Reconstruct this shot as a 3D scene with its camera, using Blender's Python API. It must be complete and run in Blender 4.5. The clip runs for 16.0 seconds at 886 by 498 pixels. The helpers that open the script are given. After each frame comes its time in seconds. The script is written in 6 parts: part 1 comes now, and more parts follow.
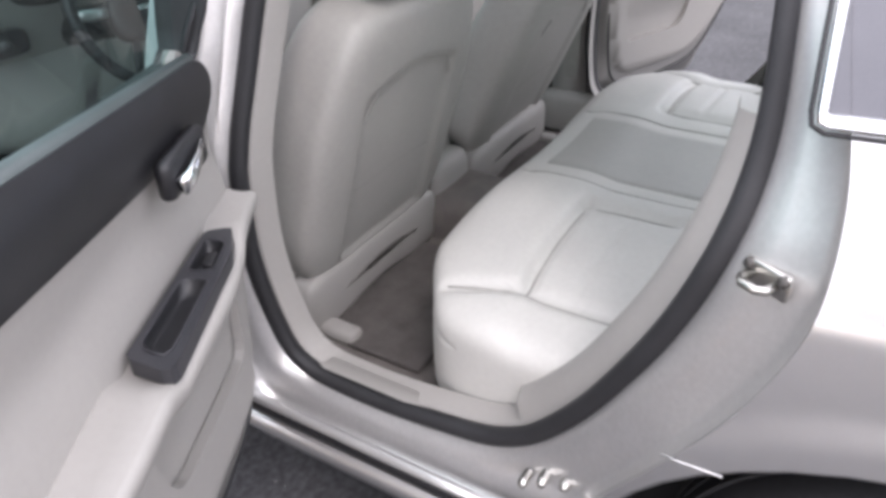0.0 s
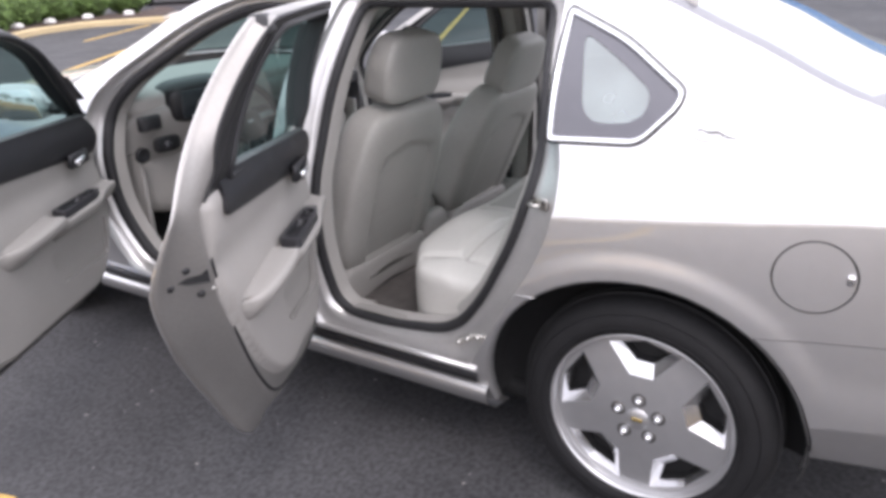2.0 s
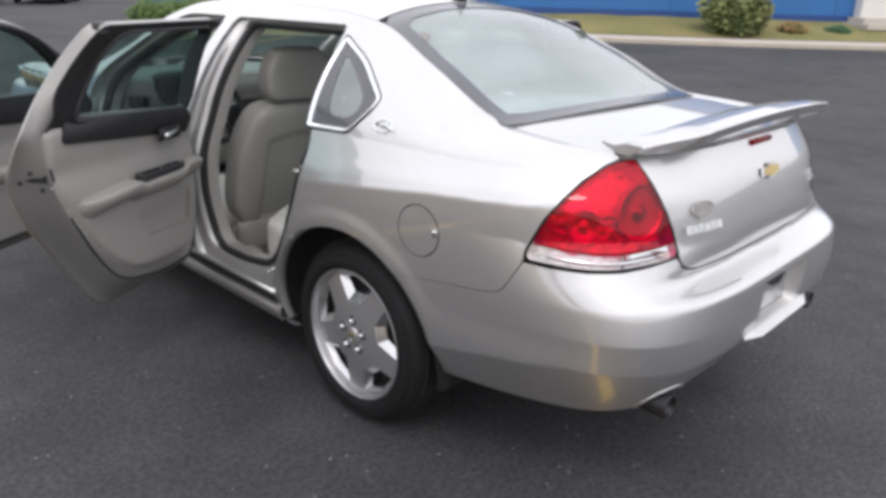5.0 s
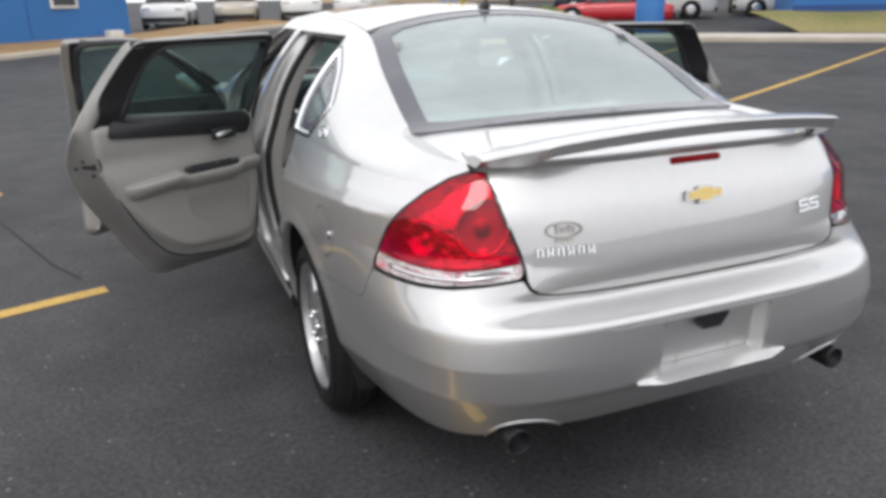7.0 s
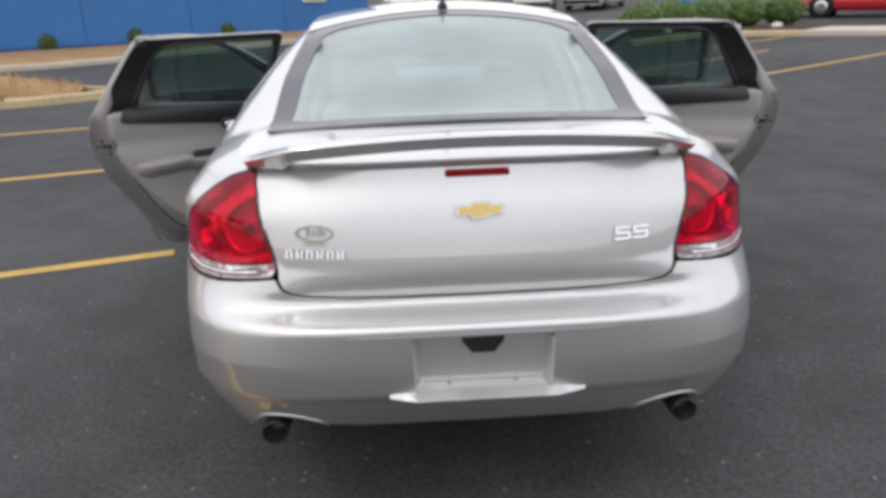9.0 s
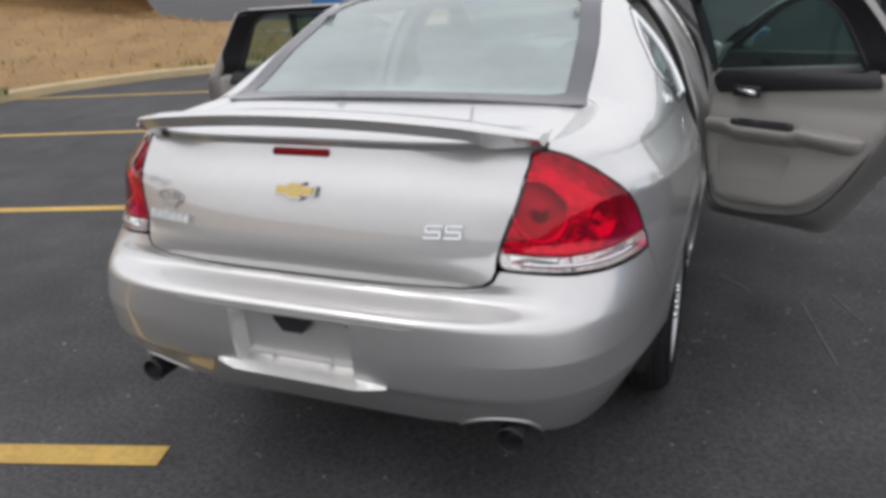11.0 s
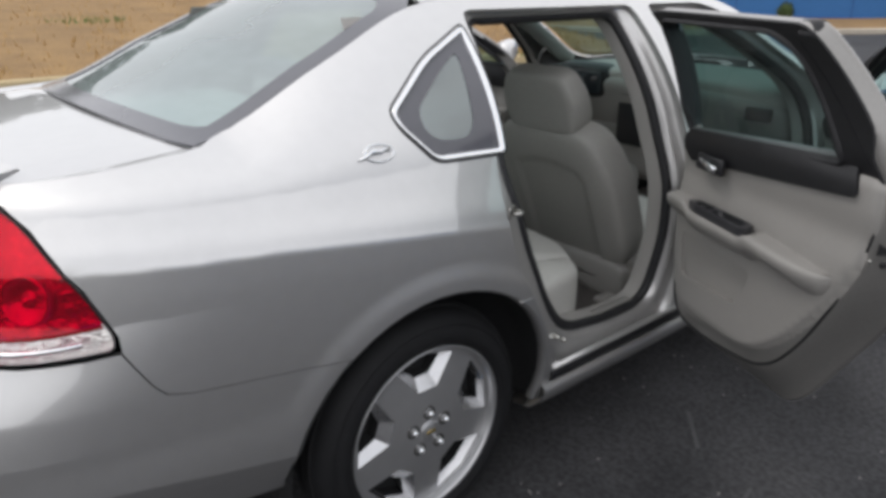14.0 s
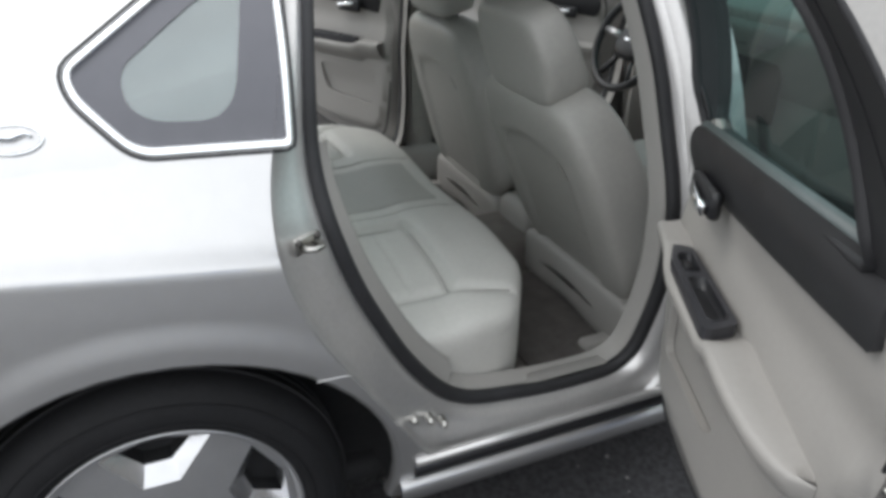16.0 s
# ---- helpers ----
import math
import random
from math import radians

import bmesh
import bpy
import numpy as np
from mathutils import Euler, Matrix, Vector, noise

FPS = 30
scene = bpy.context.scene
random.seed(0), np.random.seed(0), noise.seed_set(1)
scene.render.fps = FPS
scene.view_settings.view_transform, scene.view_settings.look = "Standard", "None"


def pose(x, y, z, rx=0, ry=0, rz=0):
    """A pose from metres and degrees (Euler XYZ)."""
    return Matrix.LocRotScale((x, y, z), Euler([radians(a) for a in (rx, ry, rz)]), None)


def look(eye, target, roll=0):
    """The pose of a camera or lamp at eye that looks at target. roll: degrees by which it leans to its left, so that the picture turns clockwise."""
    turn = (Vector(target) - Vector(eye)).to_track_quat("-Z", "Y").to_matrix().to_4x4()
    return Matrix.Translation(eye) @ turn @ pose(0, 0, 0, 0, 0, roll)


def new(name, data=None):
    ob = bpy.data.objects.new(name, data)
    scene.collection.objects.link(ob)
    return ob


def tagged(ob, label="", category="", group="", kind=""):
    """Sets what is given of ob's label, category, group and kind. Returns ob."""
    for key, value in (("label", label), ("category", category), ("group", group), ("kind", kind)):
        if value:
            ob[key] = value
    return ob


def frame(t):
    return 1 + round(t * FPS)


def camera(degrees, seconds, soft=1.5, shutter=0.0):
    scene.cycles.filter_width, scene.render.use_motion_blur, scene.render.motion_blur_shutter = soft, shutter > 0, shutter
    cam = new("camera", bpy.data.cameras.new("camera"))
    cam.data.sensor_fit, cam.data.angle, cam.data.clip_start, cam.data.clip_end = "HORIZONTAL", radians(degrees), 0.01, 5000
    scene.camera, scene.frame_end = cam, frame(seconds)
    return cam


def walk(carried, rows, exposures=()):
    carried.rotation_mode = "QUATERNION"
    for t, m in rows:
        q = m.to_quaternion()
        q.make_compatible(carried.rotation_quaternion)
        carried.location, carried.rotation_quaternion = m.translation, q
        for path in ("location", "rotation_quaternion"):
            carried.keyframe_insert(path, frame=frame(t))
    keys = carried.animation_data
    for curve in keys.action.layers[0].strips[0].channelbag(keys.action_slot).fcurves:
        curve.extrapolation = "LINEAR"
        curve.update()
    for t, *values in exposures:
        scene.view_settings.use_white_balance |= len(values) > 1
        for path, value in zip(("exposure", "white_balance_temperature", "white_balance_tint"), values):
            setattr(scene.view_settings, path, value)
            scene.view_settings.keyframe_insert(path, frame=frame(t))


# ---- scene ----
# Origin: on the ground under the middle of the car's rear axle; y runs to the car's nose.
cam = camera(63.63, 16.0, soft=3.8)
ROWS = [
    (0, -1.549, 0.265, 1.307, -58.98, -32.61, -1.17),
    (0.5, -1.741, 0.041, 1.374, -55.88, -28.16, -2.76),
    (1, -1.983, -0.105, 1.401, -57.17, -23.18, -1.14),
    (1.5, -2.235, -0.229, 1.432, -58.55, -21.75, -1.18),
    (2, -2.448, -0.421, 1.452, -57.56, -21.76, -2.10),
    (2.5, -2.632, -0.583, 1.469, -58.19, -19.68, -2.05),
    (3, -2.767, -0.770, 1.493, -55.91, -18.43, -1.27),
    (3.5, -2.747, -1.063, 1.503, -57.81, -17.93, -0.95),
    (6, -1.858, -2.140, 1.476, -34.42, -20.23, 0.34),
    (6.5, -1.619, -2.286, 1.483, -29.29, -19.46, -1.77),
    (7, -1.366, -2.480, 1.499, -22.34, -19.17, -0.94),
    (7.5, -1.092, -2.560, 1.484, -17.19, -19.62, -1.06),
    (8, -0.780, -2.607, 1.506, -12.63, -19.28, -0.90),
    (8.5, -0.452, -2.721, 1.510, -6.27, -19.73, 0.27),
    (9, -0.179, -2.768, 1.513, -2.79, -19.47, -1.69),
    (9.5, 0.129, -2.746, 1.505, 2.36, -19.55, 0.25),
    (12, 1.503, -2.075, 1.483, 32.78, -20.92, -3.59),
    (12.5, 1.695, -1.796, 1.477, 34.80, -20.36, 0.05),
    (13, 1.889, -1.554, 1.470, 42.54, -19.38, -1.85),
    (13.5, 2.042, -1.315, 1.477, 48.64, -21.46, -1.86),
    (14, 2.111, -1.011, 1.455, 49.49, -20.74, 0.17),
    (14.5, 2.154, -0.710, 1.445, 56.90, -21.81, -3.36),
    (15, 2.162, -0.431, 1.458, 59.71, -23.63, -2.15),
    (15.5, 2.062, -0.158, 1.433, 62.96, -25.49, 0.65),
    (16, 1.902, 0.078, 1.416, 66.37, -27.63, 1.02),
]
walk(cam, [(t, Matrix.LocRotScale((x, y, z), (Matrix.Rotation(radians(yaw), 3, "Z") @ Matrix.Rotation(radians(90 + pitch), 3, "X") @ Matrix.Rotation(radians(roll), 3, "Z")).to_quaternion(), None)) for t, x, y, z, yaw, pitch, roll in ROWS],
     exposures=[(0.0, 0.80, 6480, 19), (1.0, 0.57, 6500, 20), (2.5, 0.30, 6500, 19), (3.5, -0.10, 6480, 19), (6.0, -0.42, 6650, 11), (9.5, -0.58, 6600, 12), (12.0, -0.78, 6680, 12), (14.5, -0.63, 6650, 11), (15.2, -0.38, 6650, 10), (16.0, -0.04, 6570, 9)])

# ---- light: a bright sky under thin cloud, with a soft high sun ----
SUN_UP, SUN_TURN = 56.0, 225.0
world = bpy.data.worlds.new("sky")
scene.world = world
world.use_nodes = True
wn, wl = world.node_tree.nodes, world.node_tree.links
wn.clear()
sky = wn.new("ShaderNodeTexSky")
sky.sky_type, sky.sun_disc = "NISHITA", False
sky.sun_elevation, sky.sun_rotation = radians(SUN_UP), radians(SUN_TURN)
sky.air_density, sky.dust_density = 1.0, 3.0
coord = wn.new("ShaderNodeTexCoord")
cloud = wn.new("ShaderNodeTexNoise")
cloud.inputs["Scale"].default_value, cloud.inputs["Detail"].default_value, cloud.inputs["Roughness"].default_value = 1.8, 3.0, 0.5
ramp = wn.new("ShaderNodeMapRange")
ramp.inputs["From Min"].default_value, ramp.inputs["From Max"].default_value = 0.35, 0.65
ramp.inputs["To Min"].default_value, ramp.inputs["To Max"].default_value = 0.72, 1.0
blend = wn.new("ShaderNodeMix")
blend.data_type = "RGBA"
blend.inputs[7].default_value = (13.0, 13.4, 14.0, 1)
back = wn.new("ShaderNodeBackground")
back.inputs["Strength"].default_value = 0.155
out = wn.new("ShaderNodeOutputWorld")
wl.new(coord.outputs["Generated"], cloud.inputs["Vector"])
wl.new(cloud.outputs["Fac"], ramp.inputs["Value"])
wl.new(ramp.outputs["Result"], blend.inputs[0])
wl.new(sky.outputs["Color"], blend.inputs[6])
# an overcast sky is brightest overhead
way, lift, grade = wn.new("ShaderNodeSeparateXYZ"), wn.new("ShaderNodeMapRange"), wn.new("ShaderNodeVectorMath")
lift.inputs["From Min"].default_value, lift.inputs["From Max"].default_value = 0.0, 1.0
lift.inputs["To Min"].default_value, lift.inputs["To Max"].default_value = 0.88, 1.16
grade.operation = "SCALE"
wl.new(coord.outputs["Generated"], way.inputs[0])
wl.new(way.outputs["Z"], lift.inputs["Value"])
wl.new(blend.outputs[2], grade.inputs[0])
wl.new(lift.outputs["Result"], grade.inputs["Scale"])
wl.new(grade.outputs[0], back.inputs["Color"])
wl.new(back.outputs["Background"], out.inputs["Surface"])
sun = new("sun", bpy.data.lights.new("sun", "SUN"))
sun.data.energy, sun.data.angle, sun.data.color = 0.55, radians(12), (1.0, 0.98, 0.95)
sun_way = Vector((math.sin(radians(SUN_TURN)) * math.cos(radians(SUN_UP)), math.cos(radians(SUN_TURN)) * math.cos(radians(SUN_UP)), math.sin(radians(SUN_UP))))
sun.matrix_basis = look(sun_way * 50, (0, 0, 0))

# ---- materials ----
def material(name, colour, rough=0.5, metal=0.0, vary=0.0, scale=8.0, bump=0.0, bump_scale=200.0, coat=0.0, colour2=None, spec=0.5, rough_vary=0.0):
    """A surface with large blotches, fine grain and relief, all in metres."""
    m = bpy.data.materials.new(name)
    m.use_nodes = True
    n, l = m.node_tree.nodes, m.node_tree.links
    b = n["Principled BSDF"]
    b.inputs["Roughness"].default_value, b.inputs["Metallic"].default_value = rough, metal
    b.inputs["Coat Weight"].default_value, b.inputs["Coat Roughness"].default_value = coat, 0.05
    b.inputs["Specular IOR Level"].default_value = spec
    b.inputs["Base Color"].default_value = (*colour, 1)
    c = n.new("ShaderNodeTexCoord")
    if vary or colour2:
        big, fine = n.new("ShaderNodeTexNoise"), n.new("ShaderNodeTexNoise")
        big.inputs["Scale"].default_value, big.inputs["Detail"].default_value = scale, 5
        fine.inputs["Scale"].default_value, fine.inputs["Detail"].default_value = scale * 14, 3
        both, mix = n.new("ShaderNodeMath"), n.new("ShaderNodeMix")
        both.operation = "ADD"
        half = n.new("ShaderNodeMapRange")
        half.inputs["From Min"].default_value, half.inputs["From Max"].default_value = 0.7, 1.3
        mix.data_type = "RGBA"
        low = colour2 or tuple(v * (1 - vary) for v in colour)
        mix.inputs[6].default_value, mix.inputs[7].default_value = (*low, 1), (*(colour if colour2 else tuple(min(1, v * (1 + vary)) for v in colour)), 1)
        for t in (big, fine):
            l.new(c.outputs["Object"], t.inputs["Vector"])
        l.new(big.outputs["Fac"], both.inputs[0]), l.new(fine.outputs["Fac"], both.inputs[1])
        l.new(both.outputs[0], half.inputs["Value"]), l.new(half.outputs[0], mix.inputs[0])
        l.new(mix.outputs[2], b.inputs["Base Color"])
        if rough_vary:
            r = n.new("ShaderNodeMapRange")
            r.inputs["To Min"].default_value, r.inputs["To Max"].default_value = rough - rough_vary, rough + rough_vary
            l.new(big.outputs["Fac"], r.inputs["Value"]), l.new(r.outputs[0], b.inputs["Roughness"])
    if bump:
        t, bp = n.new("ShaderNodeTexNoise"), n.new("ShaderNodeBump")
        t.inputs["Scale"].default_value, t.inputs["Detail"].default_value = bump_scale, 3
        bp.inputs["Strength"].default_value, bp.inputs["Distance"].default_value = 1.0, bump
        l.new(c.outputs["Object"], t.inputs["Vector"]), l.new(t.outputs["Fac"], bp.inputs["Height"]), l.new(bp.outputs["Normal"], b.inputs["Normal"])
    return m


def glass(name, colour, rough=0.0, ior=1.6, sky_haze=0.0):
    """A thin tinted pane: it lets a share of the light straight through and mirrors the rest by its gloss."""
    m = bpy.data.materials.new(name)
    m.use_nodes = True
    n, l = m.node_tree.nodes, m.node_tree.links
    n.clear()
    o, mix, clear, shine, fres = n.new("ShaderNodeOutputMaterial"), n.new("ShaderNodeMixShader"), n.new("ShaderNodeBsdfTransparent"), n.new("ShaderNodeBsdfGlossy"), n.new("ShaderNodeMath")
    clear.inputs["Color"].default_value = (*colour, 1)
    shine.inputs["Roughness"].default_value = rough
    # gloss of a thin pane, the same from both sides
    edge, steep = n.new("ShaderNodeLayerWeight"), n.new("ShaderNodeMath")
    steep.operation, steep.inputs[1].default_value = "POWER", 5.0
    base = ((ior - 1) / (ior + 1)) ** 2
    fres.operation, fres.inputs[1].default_value, fres.inputs[2].default_value = "MULTIPLY_ADD", 1 - base, base
    l.new(edge.outputs["Facing"], steep.inputs[0]), l.new(steep.outputs[0], fres.inputs[0])
    # a pale diffuse film puts bright sky reflection into the pane's colour
    film, haze_mix, haze_noise = n.new("ShaderNodeBsdfDiffuse"), n.new("ShaderNodeMixShader"), n.new("ShaderNodeTexNoise")
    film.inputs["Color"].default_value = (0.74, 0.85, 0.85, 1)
    haze_noise.inputs["Scale"].default_value, haze_noise.inputs["Detail"].default_value = 3.0, 4.0
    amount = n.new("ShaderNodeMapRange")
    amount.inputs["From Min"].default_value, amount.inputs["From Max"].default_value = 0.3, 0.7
    amount.inputs["To Min"].default_value, amount.inputs["To Max"].default_value = sky_haze * 0.85, sky_haze * 1.15
    l.new(haze_noise.outputs["Fac"], amount.inputs["Value"]), l.new(amount.outputs["Result"], haze_mix.inputs[0])
    l.new(clear.outputs[0], haze_mix.inputs[1]), l.new(film.outputs[0], haze_mix.inputs[2])
    l.new(fres.outputs[0], mix.inputs[0]), l.new(haze_mix.outputs[0], mix.inputs[1]), l.new(shine.outputs[0], mix.inputs[2]), l.new(mix.outputs[0], o.inputs["Surface"])
    return m


PAINT = material("silver_metallic_paint", (0.615, 0.61, 0.605), 0.47, 0.92, vary=0.025, scale=30, coat=1.0)
PAINT.node_tree.nodes["Principled BSDF"].inputs["Coat IOR"].default_value = 2.1
PAINT.node_tree.nodes["Principled BSDF"].inputs["Coat Roughness"].default_value = 0.035
# same silver paint as the jambs, darkened in place of shade on the doors
DOOR_EDGE = material("shaded_door_edge_paint", (0.33, 0.32, 0.305), 0.48, 0.75, vary=0.06, scale=10, coat=0.3)
JAMB = material("silver_jamb_paint", (0.60, 0.59, 0.58), 0.36, 0.75, vary=0.06, scale=10, coat=0.6)
RUBBER = material("black_rubber", (0.018, 0.018, 0.02), 0.6, vary=0.2, scale=20, bump=0.0005, bump_scale=300)
TEAL_RUBBER = material("grey_belt_rubber", (0.10, 0.12, 0.12), 0.45, vary=0.1, scale=20)
TYRE = material("tyre_rubber", (0.010, 0.010, 0.011), 0.72, vary=0.25, scale=9, bump=0.0006, bump_scale=260, spec=0.3)
BLACK = material("black_plastic", (0.014, 0.014, 0.016), 0.42, vary=0.15, scale=30, bump=0.0002, bump_scale=600)
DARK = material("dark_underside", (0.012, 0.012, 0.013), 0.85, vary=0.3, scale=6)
PLATE = material("dark_grey_switch_plastic", (0.035, 0.035, 0.040), 0.38, vary=0.12, scale=30, bump=0.0002, bump_scale=600)
TRIM = material("beige_grey_plastic", (0.315, 0.302, 0.284), 0.55, vary=0.03, scale=8, bump=0.0003, bump_scale=500)
TRIM2 = material("taupe_plastic", (0.42, 0.40, 0.375), 0.6, vary=0.04, scale=8, bump=0.0003, bump_scale=500)
LEATHER = material("grey_leather", (0.52, 0.51, 0.48), 0.48, vary=0.045, scale=7, bump=0.0007, bump_scale=330, rough_vary=0.06)
LEATHER2 = material("taupe_vinyl_and_shaded_leather", (0.345, 0.335, 0.312), 0.46, vary=0.05, scale=6, bump=0.0006, bump_scale=330, rough_vary=0.06)
SEAM = material("seam_thread", (0.30, 0.29, 0.27), 0.7, vary=0.1, scale=60)
CARPET = material("brown_grey_carpet", (0.15, 0.135, 0.125), 0.95, vary=0.25, scale=22, bump=0.003, bump_scale=420)
MATT = material("floor_mat", (0.10, 0.09, 0.085), 0.95, vary=0.3, scale=22, bump=0.003, bump_scale=420)
HEADLINER = material("headliner_cloth", (0.5, 0.49, 0.46), 0.9, vary=0.05, scale=14, bump=0.0005, bump_scale=500)
CHROME = material("chrome", (0.80, 0.81, 0.82), 0.14, 1.0, vary=0.02, scale=30)
STEEL = material("zinc_steel", (0.50, 0.49, 0.46), 0.30, 1.0, vary=0.12, scale=60)
ALLOY = material("machined_alloy", (0.60, 0.60, 0.61), 0.22, 0.95, vary=0.05, scale=20)
ALLOY_GREY = material("painted_alloy", (0.48, 0.48, 0.485), 0.33, 0.75, vary=0.05, scale=20, coat=0.4)
BRAKE = material("brake_iron", (0.09, 0.085, 0.08), 0.6, 0.6, vary=0.3, scale=25)
GOLD = material("gold_emblem", (0.58, 0.43, 0.17), 0.26, 0.9, vary=0.08, scale=90)
FRIT = material("dotted_glass_border", (0.115, 0.115, 0.13), 0.14, vary=0.05, scale=30)
PANE = glass("tinted_pane", (0.33, 0.46, 0.445), 0.0, 1.55, 0.02)
# the film of these two panes stands for the sky they reflect
QUARTERPANE = glass("sky_hazed_quarter_pane", (0.70, 0.78, 0.78), 0.03, 2.0, 0.24)
REARPANE = glass("sky_hazed_rear_pane", (0.58, 0.74, 0.73), 0.02, 1.9, 0.37)
RED = material("red_lens", (0.42, 0.001, 0.008), 0.10, vary=0.35, scale=40, coat=0.0, spec=0.25)
RED_DARK = material("deep_red_lens", (0.26, 0.001, 0.006), 0.2, vary=0.2, scale=14, spec=0.2)
RED_LIGHT = material("bright_red_reflector", (0.62, 0.008, 0.014), 0.15, vary=0.1, scale=20, coat=1.0)
RED_GLASS = glass("red_lens_glass", (0.86, 0.004, 0.15), 0.03, 1.5)
CLEAR_GLASS = glass("clear_lens_glass", (0.93, 0.93, 0.92), 0.03, 1.5)
LAMP_BOWL = material("silvered_lamp_bowl", (0.86, 0.85, 0.84), 0.22, 0.80, vary=0.15, scale=40, bump=0.006, bump_scale=38)
LAMP_DARK = material("smoked_lamp_reflector", (0.45, 0.44, 0.44), 0.22, 0.6, vary=0.15, scale=40)
CLEAR = material("clear_lens", (0.72, 0.71, 0.70), 0.10, 0.45, vary=0.25, scale=45, coat=1.0)
YELLOW = material("worn_yellow_line", (0.62, 0.40, 0.10), 0.85, vary=0.0, scale=3.0, colour2=(0.42, 0.27, 0.08), bump=0.001, bump_scale=120)
KERB = material("kerb_concrete", (0.50, 0.44, 0.36), 0.9, vary=0.14, scale=1.6, bump=0.002, bump_scale=60)
KERB_YELLOW = material("faded_yellow_kerb", (0.52, 0.41, 0.24), 0.9, vary=0.14, scale=1.6, bump=0.002, bump_scale=60)
WALK = material("pavement_concrete", (0.52, 0.47, 0.42), 0.9, vary=0.1, scale=0.9, bump=0.002, bump_scale=50)
DRY = material("dry_grass_ground", (0.38, 0.235, 0.10), 0.95, colour2=(0.22, 0.135, 0.062), scale=1.3, bump=0.02, bump_scale=14)
GREEN = material("green_grass_ground", (0.16, 0.17, 0.05), 0.95, colour2=(0.30, 0.24, 0.10), scale=0.5, bump=0.02, bump_scale=14)
MULCH = material("dark_mulch", (0.07, 0.045, 0.035), 0.95, vary=0.4, scale=5, bump=0.02, bump_scale=22)
BLUE = material("blue_painted_wall", (0.035, 0.16, 0.42), 0.7, vary=0.08, scale=0.7, bump=0.002, bump_scale=8)
BLUE_DARK = material("dark_blue_panel", (0.02, 0.07, 0.24), 0.6, vary=0.12, scale=2)
WHITE = material("white_paint", (0.72, 0.70, 0.66), 0.6, vary=0.05, scale=2)
BEIGE = material("beige_render", (0.62, 0.48, 0.34), 0.85, vary=0.08, scale=0.5)
YELLOW_PAINT = material("yellow_painted_steel", (0.75, 0.55, 0.06), 0.5, vary=0.08, scale=5)
LEAF = material("hedge_leaf", (0.10, 0.17, 0.035), 0.6, vary=0.45, scale=4)
LEAF2 = material("tree_leaf", (0.055, 0.085, 0.035), 0.6, vary=0.45, scale=3)
BARK = material("bark", (0.11, 0.085, 0.06), 0.9, vary=0.3, scale=6, bump=0.01, bump_scale=30)
CAR_RED = material("red_car_paint", (0.55, 0.02, 0.03), 0.3, 0.1, vary=0.03, scale=4, coat=0.8)
CAR_WHITE = material("white_car_paint", (0.72, 0.71, 0.68), 0.3, 0.0, vary=0.03, scale=4, coat=0.8)
CAR_NAVY = material("navy_car_paint", (0.02, 0.025, 0.05), 0.3, 0.2, vary=0.05, scale=4, coat=0.8)
CAR_TAN = material("tan_car_paint", (0.42, 0.37, 0.30), 0.35, 0.4, vary=0.05, scale=4, coat=0.6)
DARKGLASS = material("dark_far_glass", (0.03, 0.035, 0.04), 0.06, vary=0.1, scale=2)

# ---- building tools ----
from mathutils.bvhtree import BVHTree
from mathutils.geometry import delaunay_2d_cdt


def mesh_of(name, bm, mat, smooth=True, normals=None):
    me = bpy.data.meshes.new(name)
    bm.to_mesh(me)
    bm.free()
    for m in mat if isinstance(mat, (list, tuple)) else [mat]:
        me.materials.append(m)
    if smooth:
        me.polygons.foreach_set("use_smooth", [True] * len(me.polygons))
    if normals:
        me.normals_split_custom_set_from_vertices(normals)
    return me


def part(name, bm, mat, parent, label="", smooth=True, normals=None):
    ob = new(name, mesh_of(name, bm, mat, smooth, normals))
    ob.parent = parent
    return tagged(ob, label)


def empty(name, label="", category="", group="", at=None):
    ob = new(name)
    if at:
        ob.matrix_basis = at
    return tagged(ob, label, category, group)


def curve(keys):
    """A smooth curve without overshoot through (t, value) keys; works on numbers."""
    xs, ys = [k[0] for k in keys], [k[1] for k in keys]
    n = len(xs)
    d = [(ys[i + 1] - ys[i]) / (xs[i + 1] - xs[i]) for i in range(n - 1)]
    m = [d[0]] + [0 if d[i - 1] * d[i] <= 0 else 2 * d[i - 1] * d[i] / (d[i - 1] + d[i]) for i in range(1, n - 1)] + [d[-1]]

    def value(t):
        if t <= xs[0]:
            return ys[0] + m[0] * (t - xs[0])
        if t >= xs[-1]:
            return ys[-1] + m[-1] * (t - xs[-1])
        i = 0
        while t > xs[i + 1]:
            i += 1
        h = xs[i + 1] - xs[i]
        s = (t - xs[i]) / h
        return (2 * s**3 - 3 * s**2 + 1) * ys[i] + (s**3 - 2 * s**2 + s) * h * m[i] + (3 * s**2 - 2 * s**3) * ys[i + 1] + (s**3 - s**2) * h * m[i + 1]

    return value


